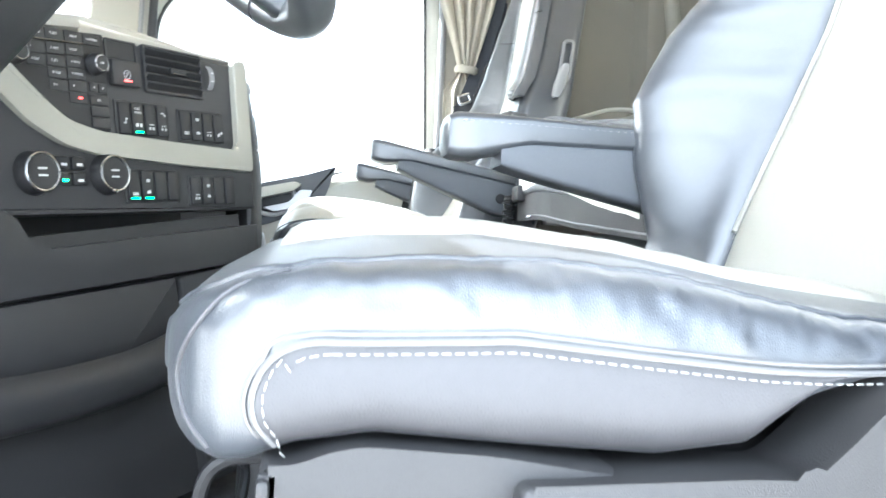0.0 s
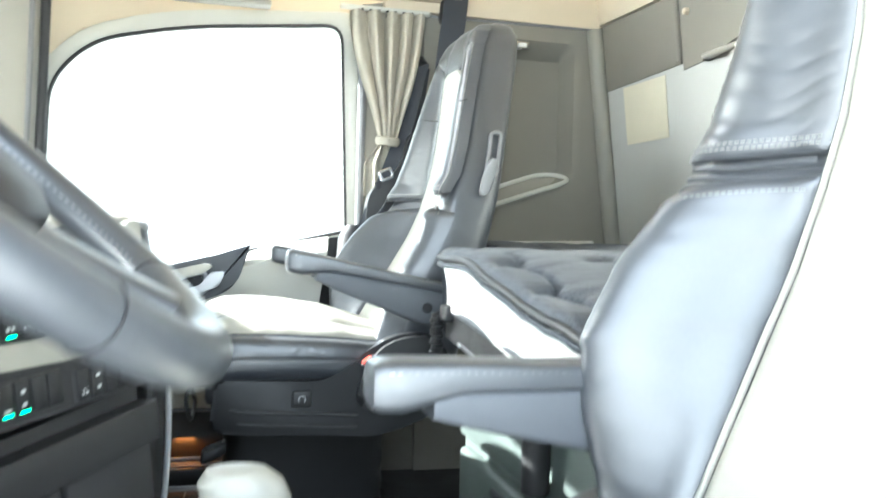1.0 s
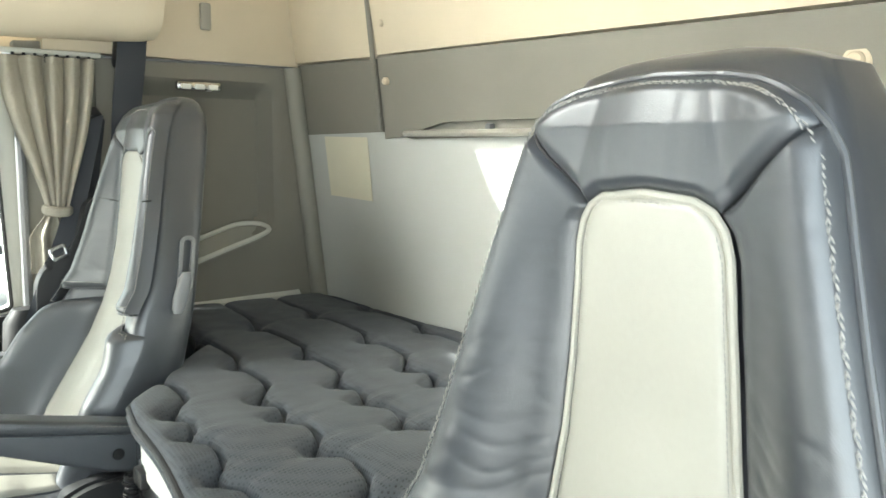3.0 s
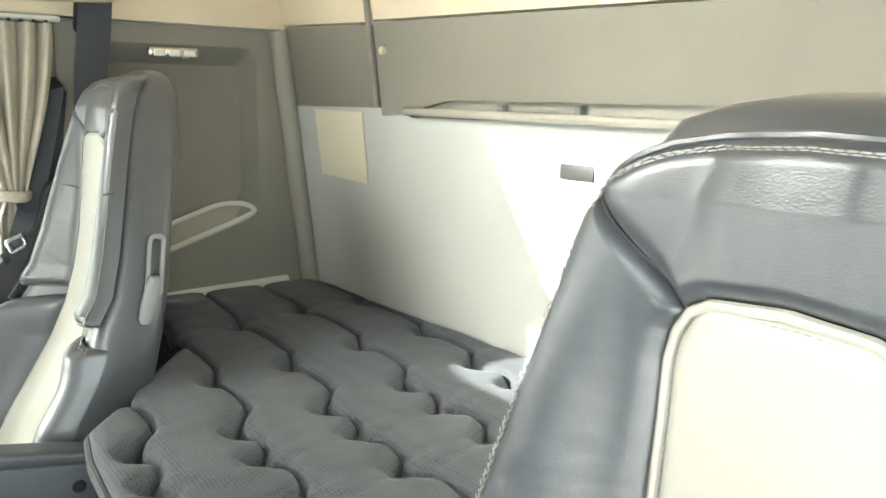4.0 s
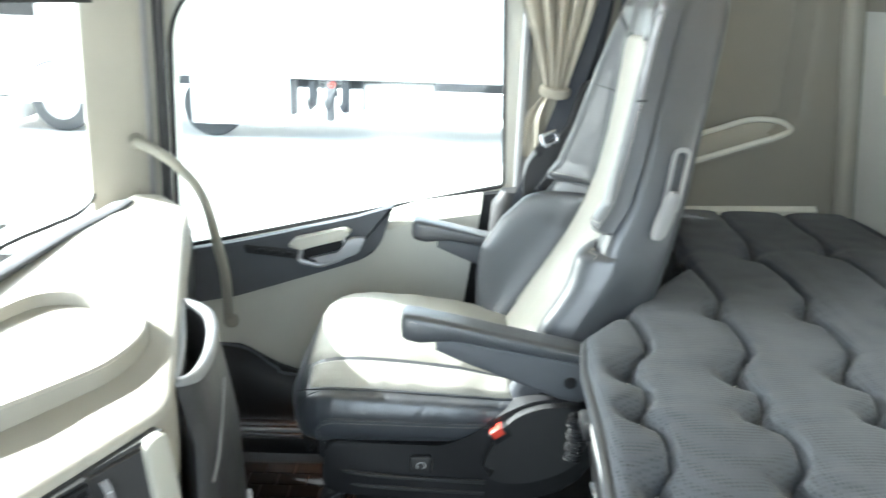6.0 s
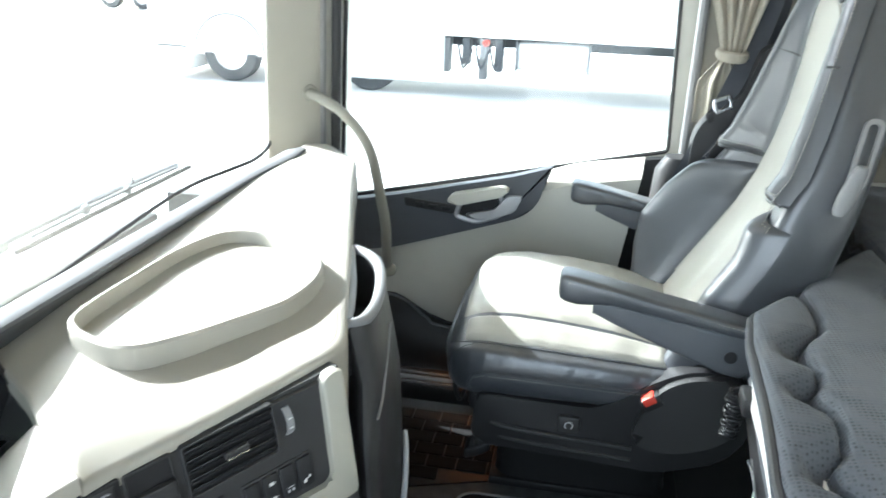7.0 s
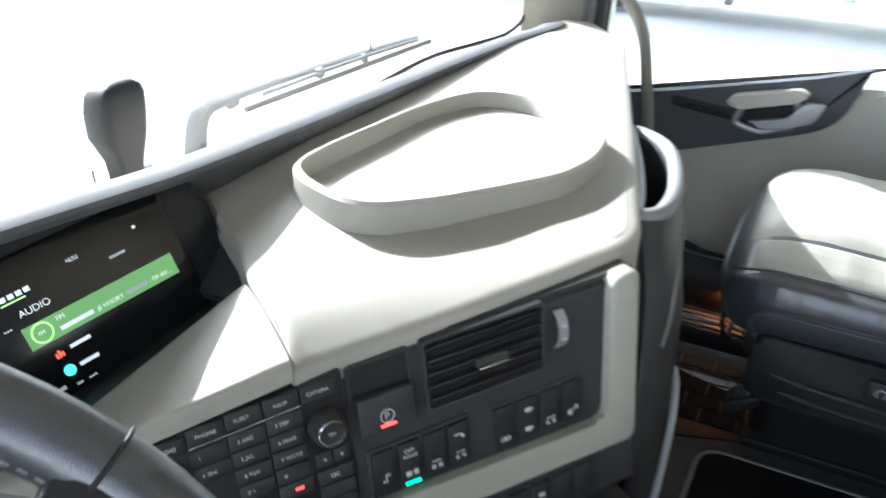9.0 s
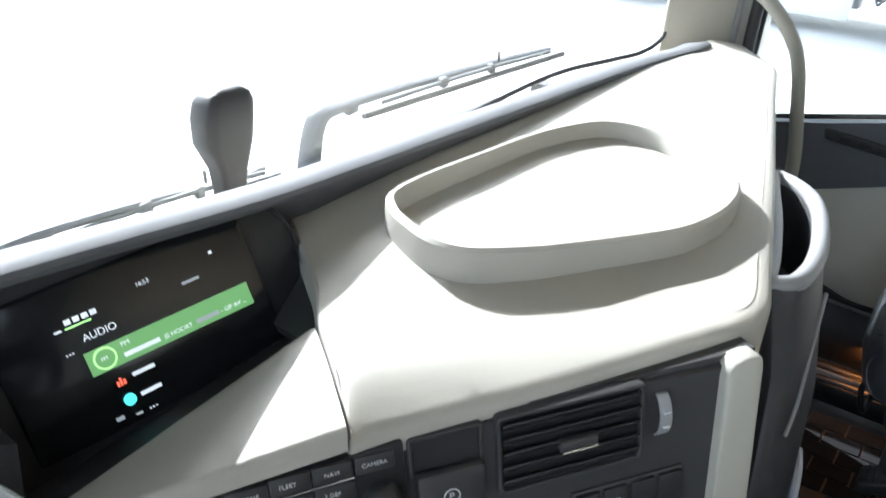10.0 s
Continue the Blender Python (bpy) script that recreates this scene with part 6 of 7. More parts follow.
            tube(bm, [bp(sg * lerp(table(BZ, BWC, 1.02) + 0.004, table(BZ, BWB, 1.02) - 0.004, t), 1.020 + 0.014 * t, 0.0105) for t in np.linspace(0, 1, 8)], 0.0018, 6)
            part("wing_seam", bm, DARKER, shell)
        # slanting seam between wing and head panel
        bm = bmesh.new()
        tube(bm, [bp(sg * lerp(0.058, 0.119, t), lerp(1.126, 1.180, t), 0.0105 - 0.004 * t) for t in np.linspace(0, 1, 8)], 0.0018, 6)
        part("slant_seam", bm, DARKER, shell)
        edge_run = [bp(sg * 0.960 * table(BZ, BWB, z), z, 0.0098 if z > 0.815 else 0.0065) for z in np.linspace(0.52, 1.172, 90)]
        runs = [edge_run, [bp(*wing_where(a, 0.05), 0.0130) for a in np.linspace(0.08, 0.92, 14)]]
        for run in runs:
            bm = bmesh.new()
            stitches(bm, run, 0.0045, 0.0013, 0.0009)
            tagged(part("stitching", bm, STITCH, shell), kind="stuff")
    # head panel
    def upper_where(a, b):
        z = lerp(0.815, 1.241, b)
        return lerp(-1, 1, a) * table(BZ, BWB, z), z

    def upper_place(s, z, h):
        wc = table(BZ, BWC, z)
        if z < 1.128:
            top = max(0.0, (z - 1.095) / 0.033)
            wi = wc * (0.45 + 0.55 * math.sqrt(max(0.0, 1 - top ** 2.2)))
            inside = smooth01((wi + 0.002 - abs(s)) / 0.010)
            h = h * (1 - inside) - 0.012 * inside
        else:
            h -= 0.010 * math.exp(-((z - 1.128) / 0.006) ** 2) * (abs(s) < wc * 0.6)
        d = abs((z - 1.126) - (abs(s) - 0.058) * 0.885)
        if 0.052 < abs(s) < 0.125 and z > 1.12:
            h -= 0.004 * math.exp(-(d / 0.004) ** 2)
        return bp(s, z, h)
    if cy > 0:
        bm = bmesh.new()
        pillow(bm, upper_where, upper_place, 0.36, 0.42, 0.012, 0.020, 90, 110, sink=0.010, crease=0.0007, seed=5 + cy)
        part("upper_back", bm, LEATHER, shell)
        bm = bmesh.new()
        arc = [(q, 1.172 + 0.050 * (1 - abs(q) ** 3)) for q in np.linspace(-1, 1, 70)]
        stitches(bm, [bp(q * table(BZ, BWB, z) * 0.960, z, 0.0128 - 0.003 * abs(q) ** 6) for q, z in arc], 0.0045, 0.0013, 0.0009)
        tagged(part("head_stitching", bm, STITCH, shell), kind="stuff")
    # recliner slot and lever on the near side
    sd = -1 if cy > 0 else 1
    lv = []
    for z in (0.950, 0.865):
        lv.append(V(0.726 + dx - 0.05 * (0.950 - z), cy + sd * (table(BZ, BWB, z) * 0.985 + 0.001), z + back_dz))
    bm = bmesh.new()
    mid = (lv[0] + lv[1]) / 2
    ax = (lv[0] - lv[1]).normalized()
    cr = V(1, 0, 0)
    cr = (cr - ax * cr.dot(ax)).normalized()
    frame_prism(bm, rounded(0.030, 0.112, 0.013, 5), rounded(0.017, 0.096, 0.007, 5), mid + V(0, sd * 0.005, 0.0), cr * -sd * -1, ax, 0.008, r=0.002)
    part("lever_slot", bm, GREY_PLASTIC, shell, "grey slot plate")
    bm = bmesh.new()
    rings = []
    for t, w in ((0.0, 0.007), (0.15, 0.012), (0.6, 0.0145), (0.9, 0.012), (1.0, 0.007)):
        p = lv[1] + V(-0.004, sd * 0.020, 0.030) + (V(-0.010, sd * 0.004, -0.080)) * t
        rings.append([p + V(x * w, y * 0.009, 0) for x, y in rounded(2, 2, 0.8, 4)])
    loft(bm, rings)
    part("recline_lever", bm, GREY_PLASTIC, shell, "grey recline lever")

    # the backrest leans and is turned a little
    for ob in [shell, *shell.children]:
        for v in ob.data.vertices:
            v.co.x += lean * (v.co.z - 0.86) - yaw * (v.co.y - cy)
            v.co.y -= roll * (max(0.75, v.co.z) - 1.02)

    def cz(z):
        return z + cush_dz
    cushion(root, cy)

    # base: pan, bellows, side covers
    bm = bmesh.new()
    box(bm, (0.35 + dx, cy, cz(0.375)), (0.42, 0.46, 0.05), 0.015)
    part("seat_pan", bm, DARKER, root)
    bm = bmesh.new()
    rings = []
    by = cy * 1.19
    zs = np.linspace(FLOOR + 0.02, 0.345 + cush_dz, 11)
    for i, z in enumerate(zs):
        k = 0.99 if i % 2 else 1.01
        rings.append([V(0.37 + dx + x * 0.19 * k, by + y * 0.14 * k, z) for x, y in rounded(2, 2, 0.3, 4)])
    loft(bm, rings)
    part("bellows", bm, DARKER, root, "black rubber bellows")
    bm = bmesh.new()
    box(bm, (0.38 + dx, by, FLOOR + 0.012), (0.42, 0.30, 0.024), 0.006)
    part("floor_plate", bm, DARKER, root)
    for sg in (-1, 1):
        bm = bmesh.new()
        if cy < 0:
            fore = round_corners([(0.151, 0.27), (0.31, 0.27), (0.31, 0.353), (0.247, 0.3605), (0.189, 0.3645), (0.165, 0.356), (0.151, 0.356)], [0.01, 0, 0, 0.01, 0.012, 0.006, 0.004], 4)
            rear = round_corners([(0.252, 0.27), (0.60, 0.27), (0.66, 0.40), (0.62, 0.47), (0.53, 0.455), (0.47, 0.418), (0.436, 0.386), (0.415, 0.366), (0.398, 0.352), (0.372, 0.353), (0.262, 0.350)], [0.01, 0.03, 0.05, 0.05, 0.04, 0.03, 0.02, 0.015, 0.008, 0.01, 0.006], 4)
            prism(bm, fore, V(0, cy + sg * 0.262, 0), V(1, 0, 0), V(0, 0, 1), 0.05 if sg < 0 else -0.05, r=0.007 if sg < 0 else 0.0)
            cov = part("side_cover", bm, DARK, root, "dark plastic side cover")
            bm = bmesh.new()
            prism(bm, rear, V(0, cy + sg * 0.274, 0), V(1, 0, 0), V(0, 0, 1), 0.055 if sg < 0 else -0.055, r=0.004 if sg < 0 else 0.0)
            part("cover_shell", bm, DARK, cov, "raised dark cover shell")
            if sg < 0:
                bm = bmesh.new()
                cylinder(bm, V(0.443, cy - 0.270, 0.374), V(0.443, cy - 0.281, 0.374), 0.0055, n=16, chamfer=0.0012)
                part("cover_screw", bm, TRIM_PALE, cov, "pale screw cap")
                bm = bmesh.new()
                box(bm, (0.153, cy - 0.262, 0.346), (0.006, 0.010, 0.010), 0.003)
                part("cover_clip", bm, DARK, cov)
            continue
        cover = round_corners([(0.15, 0.300), (0.50, 0.285), (0.63, 0.33), (0.66, 0.45), (0.60, 0.505), (0.53, 0.500), (0.47, 0.468), (0.425, 0.428), (0.37, 0.402), (0.16, 0.408)], [0.03, 0.03, 0.04, 0.05, 0.05, 0.03, 0.03, 0.03, 0.02, 0.02], 4)
        prism(bm, [(x + dx, z) for x, z in cover], V(0, cy + sg * 0.253, cush_dz), V(1, 0, 0), V(0, 0, 1), 0.05 if sg < 0 else -0.05, r=0.008 if sg < 0 else 0.0)
        cov = part("side_cover", bm, DARKER, root, "dark plastic side cover")
        if sg < 0:
            bm = bmesh.new()
            c = V(0.333 + dx, cy + sg * 0.258, cz(0.368))
            box(bm, c, (0.040, 0.012, 0.034), 0.005)
            but = part("adjust_button", bm, DARK, cov)
            bm = bmesh.new()
            tube(bm, [c + V(0.007 * math.cos(t), -0.0065, 0.007 * math.sin(t)) for t in np.linspace(-0.9, 4.0, 16)], 0.0012, 5)
            part("symbol", bm, WHITE_MARK, but)
            bm = bmesh.new()
            dome = round_corners([(0.443, 0.372), (0.452, 0.415), (0.487, 0.481), (0.535, 0.506), (0.62, 0.512), (0.64, 0.43), (0.595, 0.378), (0.522, 0.352), (0.470, 0.354)], [0.02, 0.03, 0.04, 0.04, 0.03, 0.04, 0.04, 0.03, 0.02], 4)
            prism(bm, [(x + dx, z) for x, z in dome], V(0, cy - 0.272, 0), V(1, 0, 0), V(0, 0, 1), 0.06, r=0.020, seg=5)
            part("cover_dome", bm, DARK, cov, "raised dark grey hinge cover")
    bm = bmesh.new()
    tube(bm, smooth_path([V(0.165 + dx, cy - 0.13, cz(0.375)), V(0.115 + dx, cy - 0.13, cz(0.375)), V(0.100 + dx, cy - 0.125, cz(0.350)), V(0.106 + dx, cy - 0.12, cz(0.315)), V(0.112 + dx, cy - 0.09, cz(0.300)), V(0.112 + dx, cy + 0.09, cz(0.300)), V(0.106 + dx, cy + 0.12, cz(0.315)), V(0.100 + dx, cy + 0.125, cz(0.350)), V(0.115 + dx, cy + 0.13, cz(0.375)), V(0.165 + dx, cy + 0.13, cz(0.375))], 5), 0.0045, 8)
    part("slide_bar", bm, DARKER, root, "black slide bar")
    # rounded front pan and the ribs that run back from it
    bm = bmesh.new()
    rings = []
    for z, f, w in ((0.288, 0.030, 0.215), (0.294, 0.010, 0.232), (0.310, 0.002, 0.240), (0.340, 0.0, 0.242), (0.372, 0.006, 0.238), (0.380, 0.016, 0.225)):
        rings.append([V(0.152 + f + dx + (x + 1) * 0.20, cy + y * w, cz(z)) for x, y in rounded(2, 2, 0.28, 5)])
    loft(bm, rings)
    part("front_pan", bm, DARKER, root, "black rounded seat pan")
    if cy > 0:
        for z, d in ((0.342, 0.0), (0.316, -0.004)):
            bm = bmesh.new()
            tube(bm, smooth_path([V(0.158 + dx, cy - 0.14, cz(z + 0.016)), V(0.160 + dx, cy - 0.205, cz(z + 0.014)), V(0.178 + dx, cy - 0.243 - d, cz(z + 0.008)), V(0.24 + dx, cy - 0.256 - d, cz(z)), V(0.45 + dx, cy - 0.256 - d, cz(z - 0.010))], 6), 0.0042, 8)
            part("pan_rib", bm, DARK, root)
    bm = bmesh.new()
    rings = []
    for t, w, h in ((0.0, 0.016, 0.012), (0.15, 0.021, 0.013), (0.55, 0.025, 0.014), (0.92, 0.024, 0.013), (1.0, 0.020, 0.009)):
        c = V(0.185 - 0.050 * t + dx, cy - 0.185, cz(0.258 - 0.020 * t))
        rings.append([c + V(0, y * w, z * h) for y, z in rounded(2, 2, 0.5, 4)])
    loft(bm, rings)
    th = part("tilt_handle", bm, DARKER, root, "black ribbed tilt handle with white arrows")
    for k in range(4):
        bm = bmesh.new()
        tube(bm, [V(0.172 - 0.009 * k + dx, cy - 0.185 + q, cz(0.2665 - 0.0036 * k)) for q in (-0.020, 0.020)], 0.0016, 6)
        part("grip_rib", bm, DARKER, th)
    for sg in (-1, 1):
        bm = bmesh.new()
        prism(bm, [(0.0, 0.0), (0.008, -0.004), (0.008, 0.004)] if sg > 0 else [(0.0, 0.0), (-0.008, 0.004), (-0.008, -0.004)], V(0.180 + dx, cy - 0.185 - sg * 0.003, cz(0.2712)), V(0, -1, 0), V(1, 0, 0), 0.0006)
        part("arrow_mark", bm, WHITE_MARK, th, smooth=0)

    # buckle
    bk = V(0.473 + dx, cy + buckle_side * 0.262 if buckle_side < 0 else cy + 0.262, cz(0.440))
    m = pose(0, 0, 0, 0, -35, 0)
    bm = bmesh.new()
    box(bm, bk, (0.036, 0.028, 0.024), 0.004, 2, m)
    box(bm, bk + V(0.014, 0, -0.026), (0.018, 0.016, 0.050), 0.004, 2, m)
    st = part("buckle", bm, DARKER, root, "black belt buckle with red button")
    bm = bmesh.new()
    box(bm, bk + V(-0.0055, -0.003, 0.0045), (0.024, 0.0245, 0.016), 0.003, 2, m)
    part("red_button", bm, RED, st)

    # armrests
    for ya, drop in arms:
        def ap(t, w, z):
            x = lerp(0.293, 0.615, t)
            return V(x + dx, cy + ya + w, 0.628 + (0.615 - x) * math.tan(radians(arm_tilt)) + z + drop)
        bm = bmesh.new()
        rings = []
        for t, w, zt, zb in ((0.0, 0.019, -0.010, -0.036), (0.010, 0.026, -0.002, -0.043), (0.035, 0.029, 0.002, -0.046), (0.10, 0.030, 0.003, -0.046), (0.28, 0.030, 0.002, -0.030), (0.5, 0.030, 0.0, -0.028), (0.8, 0.030, -0.001, -0.026), (1.0, 0.029, -0.003, -0.026)):
            rings.append([ap(t, x * w, (zt + zb) / 2 + y * (zt - zb) / 2) for x, y in rounded(2, 2, 0.42, 5)])
        loft(bm, rings)
        arm = part("armrest", bm, LEATHER, root, "black leather armrest")
        bm = bmesh.new()
        rings = []
        for t, zt, zb in ((0.185, -0.030, -0.052), (0.30, -0.026, -0.062), (0.6, -0.024, -0.082), (0.85, -0.022, -0.098), (0.96, -0.022, -0.098), (1.0, -0.024, -0.085)):
            rings.append([ap(t, x * 0.0265, (zt + zb) / 2 + y * (zt - zb) / 2) for x, y in rounded(2, 2, 0.25, 3)])
        loft(bm, rings)
        part("arm_shell", bm, SLATE, arm, "slate plastic armrest shell")
        bm = bmesh.new()
        cylinder(bm, ap(0.90, -0.0245, -0.062), ap(0.90, -0.0285, -0.062), 0.011, n=18, chamfer=0.001)
        part("pivot_cap", bm, DARKER, arm)
        for sg in (-1, 1):
            bm = bmesh.new()
            stitches(bm, [ap(t, sg * 0.0292, -0.008) for t in np.linspace(0.05, 0.98, 20)], 0.005, 0.003, 0.0009)
            tagged(part("stitching", bm, STITCH, arm), kind="stuff")
    return root


seat("driver_seat", -0.724, 0.012, -0.050, -0.030, "black and cream leather driver's seat with one lowered inner armrest", [(0.255, -0.035)], 0.5, 0.0, 0.0, 0.05)
seat("passenger_seat", 0.724, 0.0, 0.012, 0.0, "black and cream leather passenger seat with both armrests down", [(-0.275, 0.0), (0.285, 0.004)], 10.5, 0.16, 0.06, 0.0)

# ---- bunk ----
BED = 0.690


def bed_front(y):
    if y >= 0.34:
        return min(0.86, 0.586 + 0.72 * (y - 0.34))
    if y <= -0.36:
        return min(0.86, 0.585 + 0.9 * (-0.36 - y))
    return table([-0.36, -0.28, -0.05, 0.25, 0.34], [0.585, 0.566, 0.556, 0.572, 0.586], y)


def seam_off(y, k):
    """Scalloped run of a quilting seam: a slow bulge, then a sharp step back."""
    if y < -0.045:
        f = ((y + 0.045) / 0.15) % 1.0
        g = table([0.0, 0.12, 0.30, 0.62, 0.86, 1.0], [-0.018, -0.020, 0.002, 0.007, 0.004, -0.018], f)
        g += 0.05 * smooth01((-0.3 - y) / 0.8)
    else:
        g = table([-0.045, -0.02, 0.005, 0.04, 0.075, 0.095, 0.115, 0.14, 0.17, 0.21, 0.235, 0.262, 0.298, 0.34, 0.40, 0.455, 0.485, 0.525, 0.62, 0.72, 0.765, 0.795, 0.86, 0.95, 1.1],
                  [-0.018, -0.019, 0.001, 0.006, 0.004, -0.011, -0.012, 0.004, 0.010, -0.001, 0.001, 0.014, 0.041, 0.049, 0.049, 0.044, 0.052, 0.070, 0.077, 0.073, 0.062, 0.074, 0.082, 0.080, 0.088], y)
    return 0.630 + 0.1555 * k + g


TUFTS = [-0.945, -0.795, -0.645, -0.495, -0.345, -0.195, -0.035, 0.105, 0.222, 0.462, 0.778]


def bed_z(x, y):
    d, k = min((abs(x - seam_off(y, k)), k) for k in range(0, 5))
    slope = (seam_off(y + 0.004, k) - seam_off(y - 0.004, k)) / 0.008
    d /= math.sqrt(1 + slope * slope)
    side = x - seam_off(y, k)
    t2 = max(math.exp(-((y - t) / 0.030) ** 2) for t in TUFTS)
    z = BED + 0.010 - 0.018 * math.exp(-(d / 0.0042) ** 1.5) - (0.007 + 0.010 * t2) * math.exp(-(d / 0.022) ** 1.2)
    if side < 0:
        z -= 0.018 * math.exp(-((side + 0.013) / 0.017) ** 2) * t2
    z += 0.003 * noise.noise(V(x * 7, y * 7, 2.0)) + 0.0012 * noise.noise(V(x * 22, y * 22, 6.0))
    z -= 0.075 * smooth01((0.12 - y) / 0.5) * smooth01((0.95 - x) / 0.35)
    z -= 0.02 * smooth01((-0.9 - y) / 0.2)
    return z


bunk = thing("bunk", (0.95, 0, FLOOR), "lower bunk with a quilted charcoal topper on a white mattress", "bed")
NU, NV = 560, 260


def bed_fn(a, b):
    y = lerp(-1.085, 1.085, a)
    x0, x1 = bed_front(y), rear_x(0.69) - 0.006
    x = lerp(x0, x1, b)
    e = min((x - x0), (x1 - x) * 1.5, (y + 1.085), (1.085 - y))
    drop = 0.016 * (1 - math.sqrt(max(0.0, 1 - (1 - min(1, e / 0.022)) ** 2)))
    edge_up = 0.018 * max(smooth01((y - 0.70) / 0.32), smooth01((x - 0.92) / 0.28))
    return V(x, y, bed_z(x, y) + edge_up - drop)


bm = bmesh.new()
grid(bm, bed_fn, NU, NV)
topper = part("topper", bm, MATTRESS, bunk, "charcoal quilted mesh topper", smooth=60)
rim_pts = [bed_fn(a, 0) + V(-0.002, 0, -0.004) for a in np.linspace(0, 1, 160)]
bm = bmesh.new()
tube(bm, rim_pts, 0.0065, 8)
part("topper_piping", bm, DARK, topper, "dark edge binding")
bm = bmesh.new()
tube(bm, [p + V(-0.001, 0, -0.012) for p in rim_pts], 0.005, 6)
part("topper_edge", bm, MATTRESS, topper)
bm = bmesh.new()
slab(bm, lambda a, b: bed_fn(a, 0) + V(0.004 + 0.010 * b + 0.004 * math.sin(math.pi * b), 0, -0.016 - 0.088 * b), (0.25, 0, 0), 80, 6)
part("mattress", bm, TICKING, bunk, "white mattress side")
for a0, a1 in ((0.0, 0.325), (0.668, 1.0)):
    bm = bmesh.new()
    slab(bm, lambda a, b: bed_fn(lerp(a0, a1, a), 0) + V(-0.004, 0, -0.010 - 0.115 * b), (0.006, 0, 0), 30, 3)
    part("topper_skirt", bm, MATTRESS, topper)
bm = bmesh.new()
prism(bm, [(0.645, -0.36), (0.87, -0.66), (0.87, -1.08), (1.30, -1.08), (1.30, 1.08), (0.87, 1.08), (0.87, 0.72), (0.645, 0.34)], V(0, 0, 0.565), V(1, 0, 0), V(0, 1, 0), 0.02)
part("bed_board", bm, DARK, bunk)
# front rail: dark board with a rounded bead on top and a thin line at its foot
RAIL_Y, RAIL_X, RAIL_Z = [-0.36, -0.12, 0.10, 0.335], [0.594, 0.576, 0.579, 0.600], [0.536, 0.556, 0.578, 0.584]


def rail_at(y, off=0.0, down=0.0):
    return V(table(RAIL_Y, RAIL_X, y) - off, y, table(RAIL_Y, RAIL_Z, y) - down)


bm = bmesh.new()
slab(bm, lambda a, b: rail_at(lerp(0.335, -0.36, a), 0.0, 0.006 + 0.056 * b), (0.018, 0, 0), 16, 3)
rail = part("front_rail", bm, DARK, bunk, "dark front rail with a pale top bead")
bm = bmesh.new()
tube(bm, smooth_path([rail_at(y, -0.004, 0.003) for y in np.linspace(0.335, -0.36, 12)], 3), 0.009, 10)
part("rail_bead", bm, SLATE, rail)
bm = bmesh.new()
tube(bm, smooth_path([rail_at(y, 0.001, 0.054) for y in np.linspace(0.20, -0.36, 10)], 3), 0.0018, 6)
part("rail_line", bm, GREY_PLASTIC, rail)
bm = bmesh.new()
box(bm, rail_at(0.185, 0.003, 0.056), (0.006, 0.030, 0.007), 0.002)
part("clip", bm, CHROME, rail, "bright steel clip")
# under-bunk locker with drawers
chest = thing("bunk_locker", (0.8, 0, FLOOR), "grey-green drawer locker under the bunk", "locker")
bm = bmesh.new()
box(bm, (0.80, -0.02, 0.265), (0.34, 0.62, 0.45), 0.012)
part("body", bm, CHEST, chest)
for z, h in ((0.405, 0.12), (0.25, 0.15), (0.105, 0.11)):
    bm = bmesh.new()
    box(bm, (0.625, 0.065, z), (0.025, 0.40, h), 0.012, 3)
    dr = part("drawer", bm, CHEST, chest)
    bm = bmesh.new()
    box(bm, (0.612, 0.0, z + h * 0.30), (0.014, 0.12, 0.018), 0.005)
    part("drawer_pull", bm, DARKER, dr)
bm = bmesh.new()
cylinder(bm, (0.60, -0.16, 0.36), (0.60, -0.16, 0.47), 0.020, n=16, chamfer=0.004)
part("latch_post", bm, DARK, chest)
# coiled cord on the rail
cord = thing("coiled_cord", (0.585, 0.305, 0.45), "black coiled cord hanging on a bracket beside the bunk", "cord")
bm = bmesh.new()
tube(bm, [V(0.576 + 0.011 * math.cos(t) + 0.002 * math.sin(0.3 * t), 0.312 + 0.011 * math.sin(t), 0.572 - 0.00046 * i + 0.0012 * math.sin(2.7 * t)) for i, t in enumerate(np.linspace(0, 2 * math.pi * 13, 170))], 0.0026, 6)
part("coil", bm, DARKER, cord)
bm = bmesh.new()
box(bm, (0.592, 0.280, 0.574), (0.030, 0.050, 0.032), 0.006)
part("bracket", bm, DARK, cord)

# dark belt reel cover at the door pillar's foot, extended unseen to block sun
bm = bmesh.new()
prism(bm, round_corners([(0.535, 0.50), (0.80, 0.50), (0.80, 1.02), (0.665, 1.02), (0.63, 0.905), (0.545, 0.845)], [0.02, 0.0, 0.03, 0.03, 0.04, 0.05], 5), V(0, 1.030, 0), V(1, 0, 0), V(0, 0, 1), -0.05)
structure("belt_reel_cover", bm, DARK, "dark belt reel cover on the door pillar, extended unseen to block sun", "trim")

# pale strip behind the mattress on the side wall
bm = bmesh.new()
slab(bm, lambda a, b: V(lerp(0.86, 1.27, a), SIDE - 0.016 + 0.014 * b, 0.705 + 0.012 * a + 0.010 * b), (0, 0.0, -0.05), 10, 2)
structure("side_ledge", bm, TRIM_PALE, "pale ledge between mattress and side wall", "trim")

# card on the rear wall
card = thing("notice_card", (rear_x(1.09), 0.85, 1.09), "blank cream card stuck to the rear wall", "card")
bm = bmesh.new()
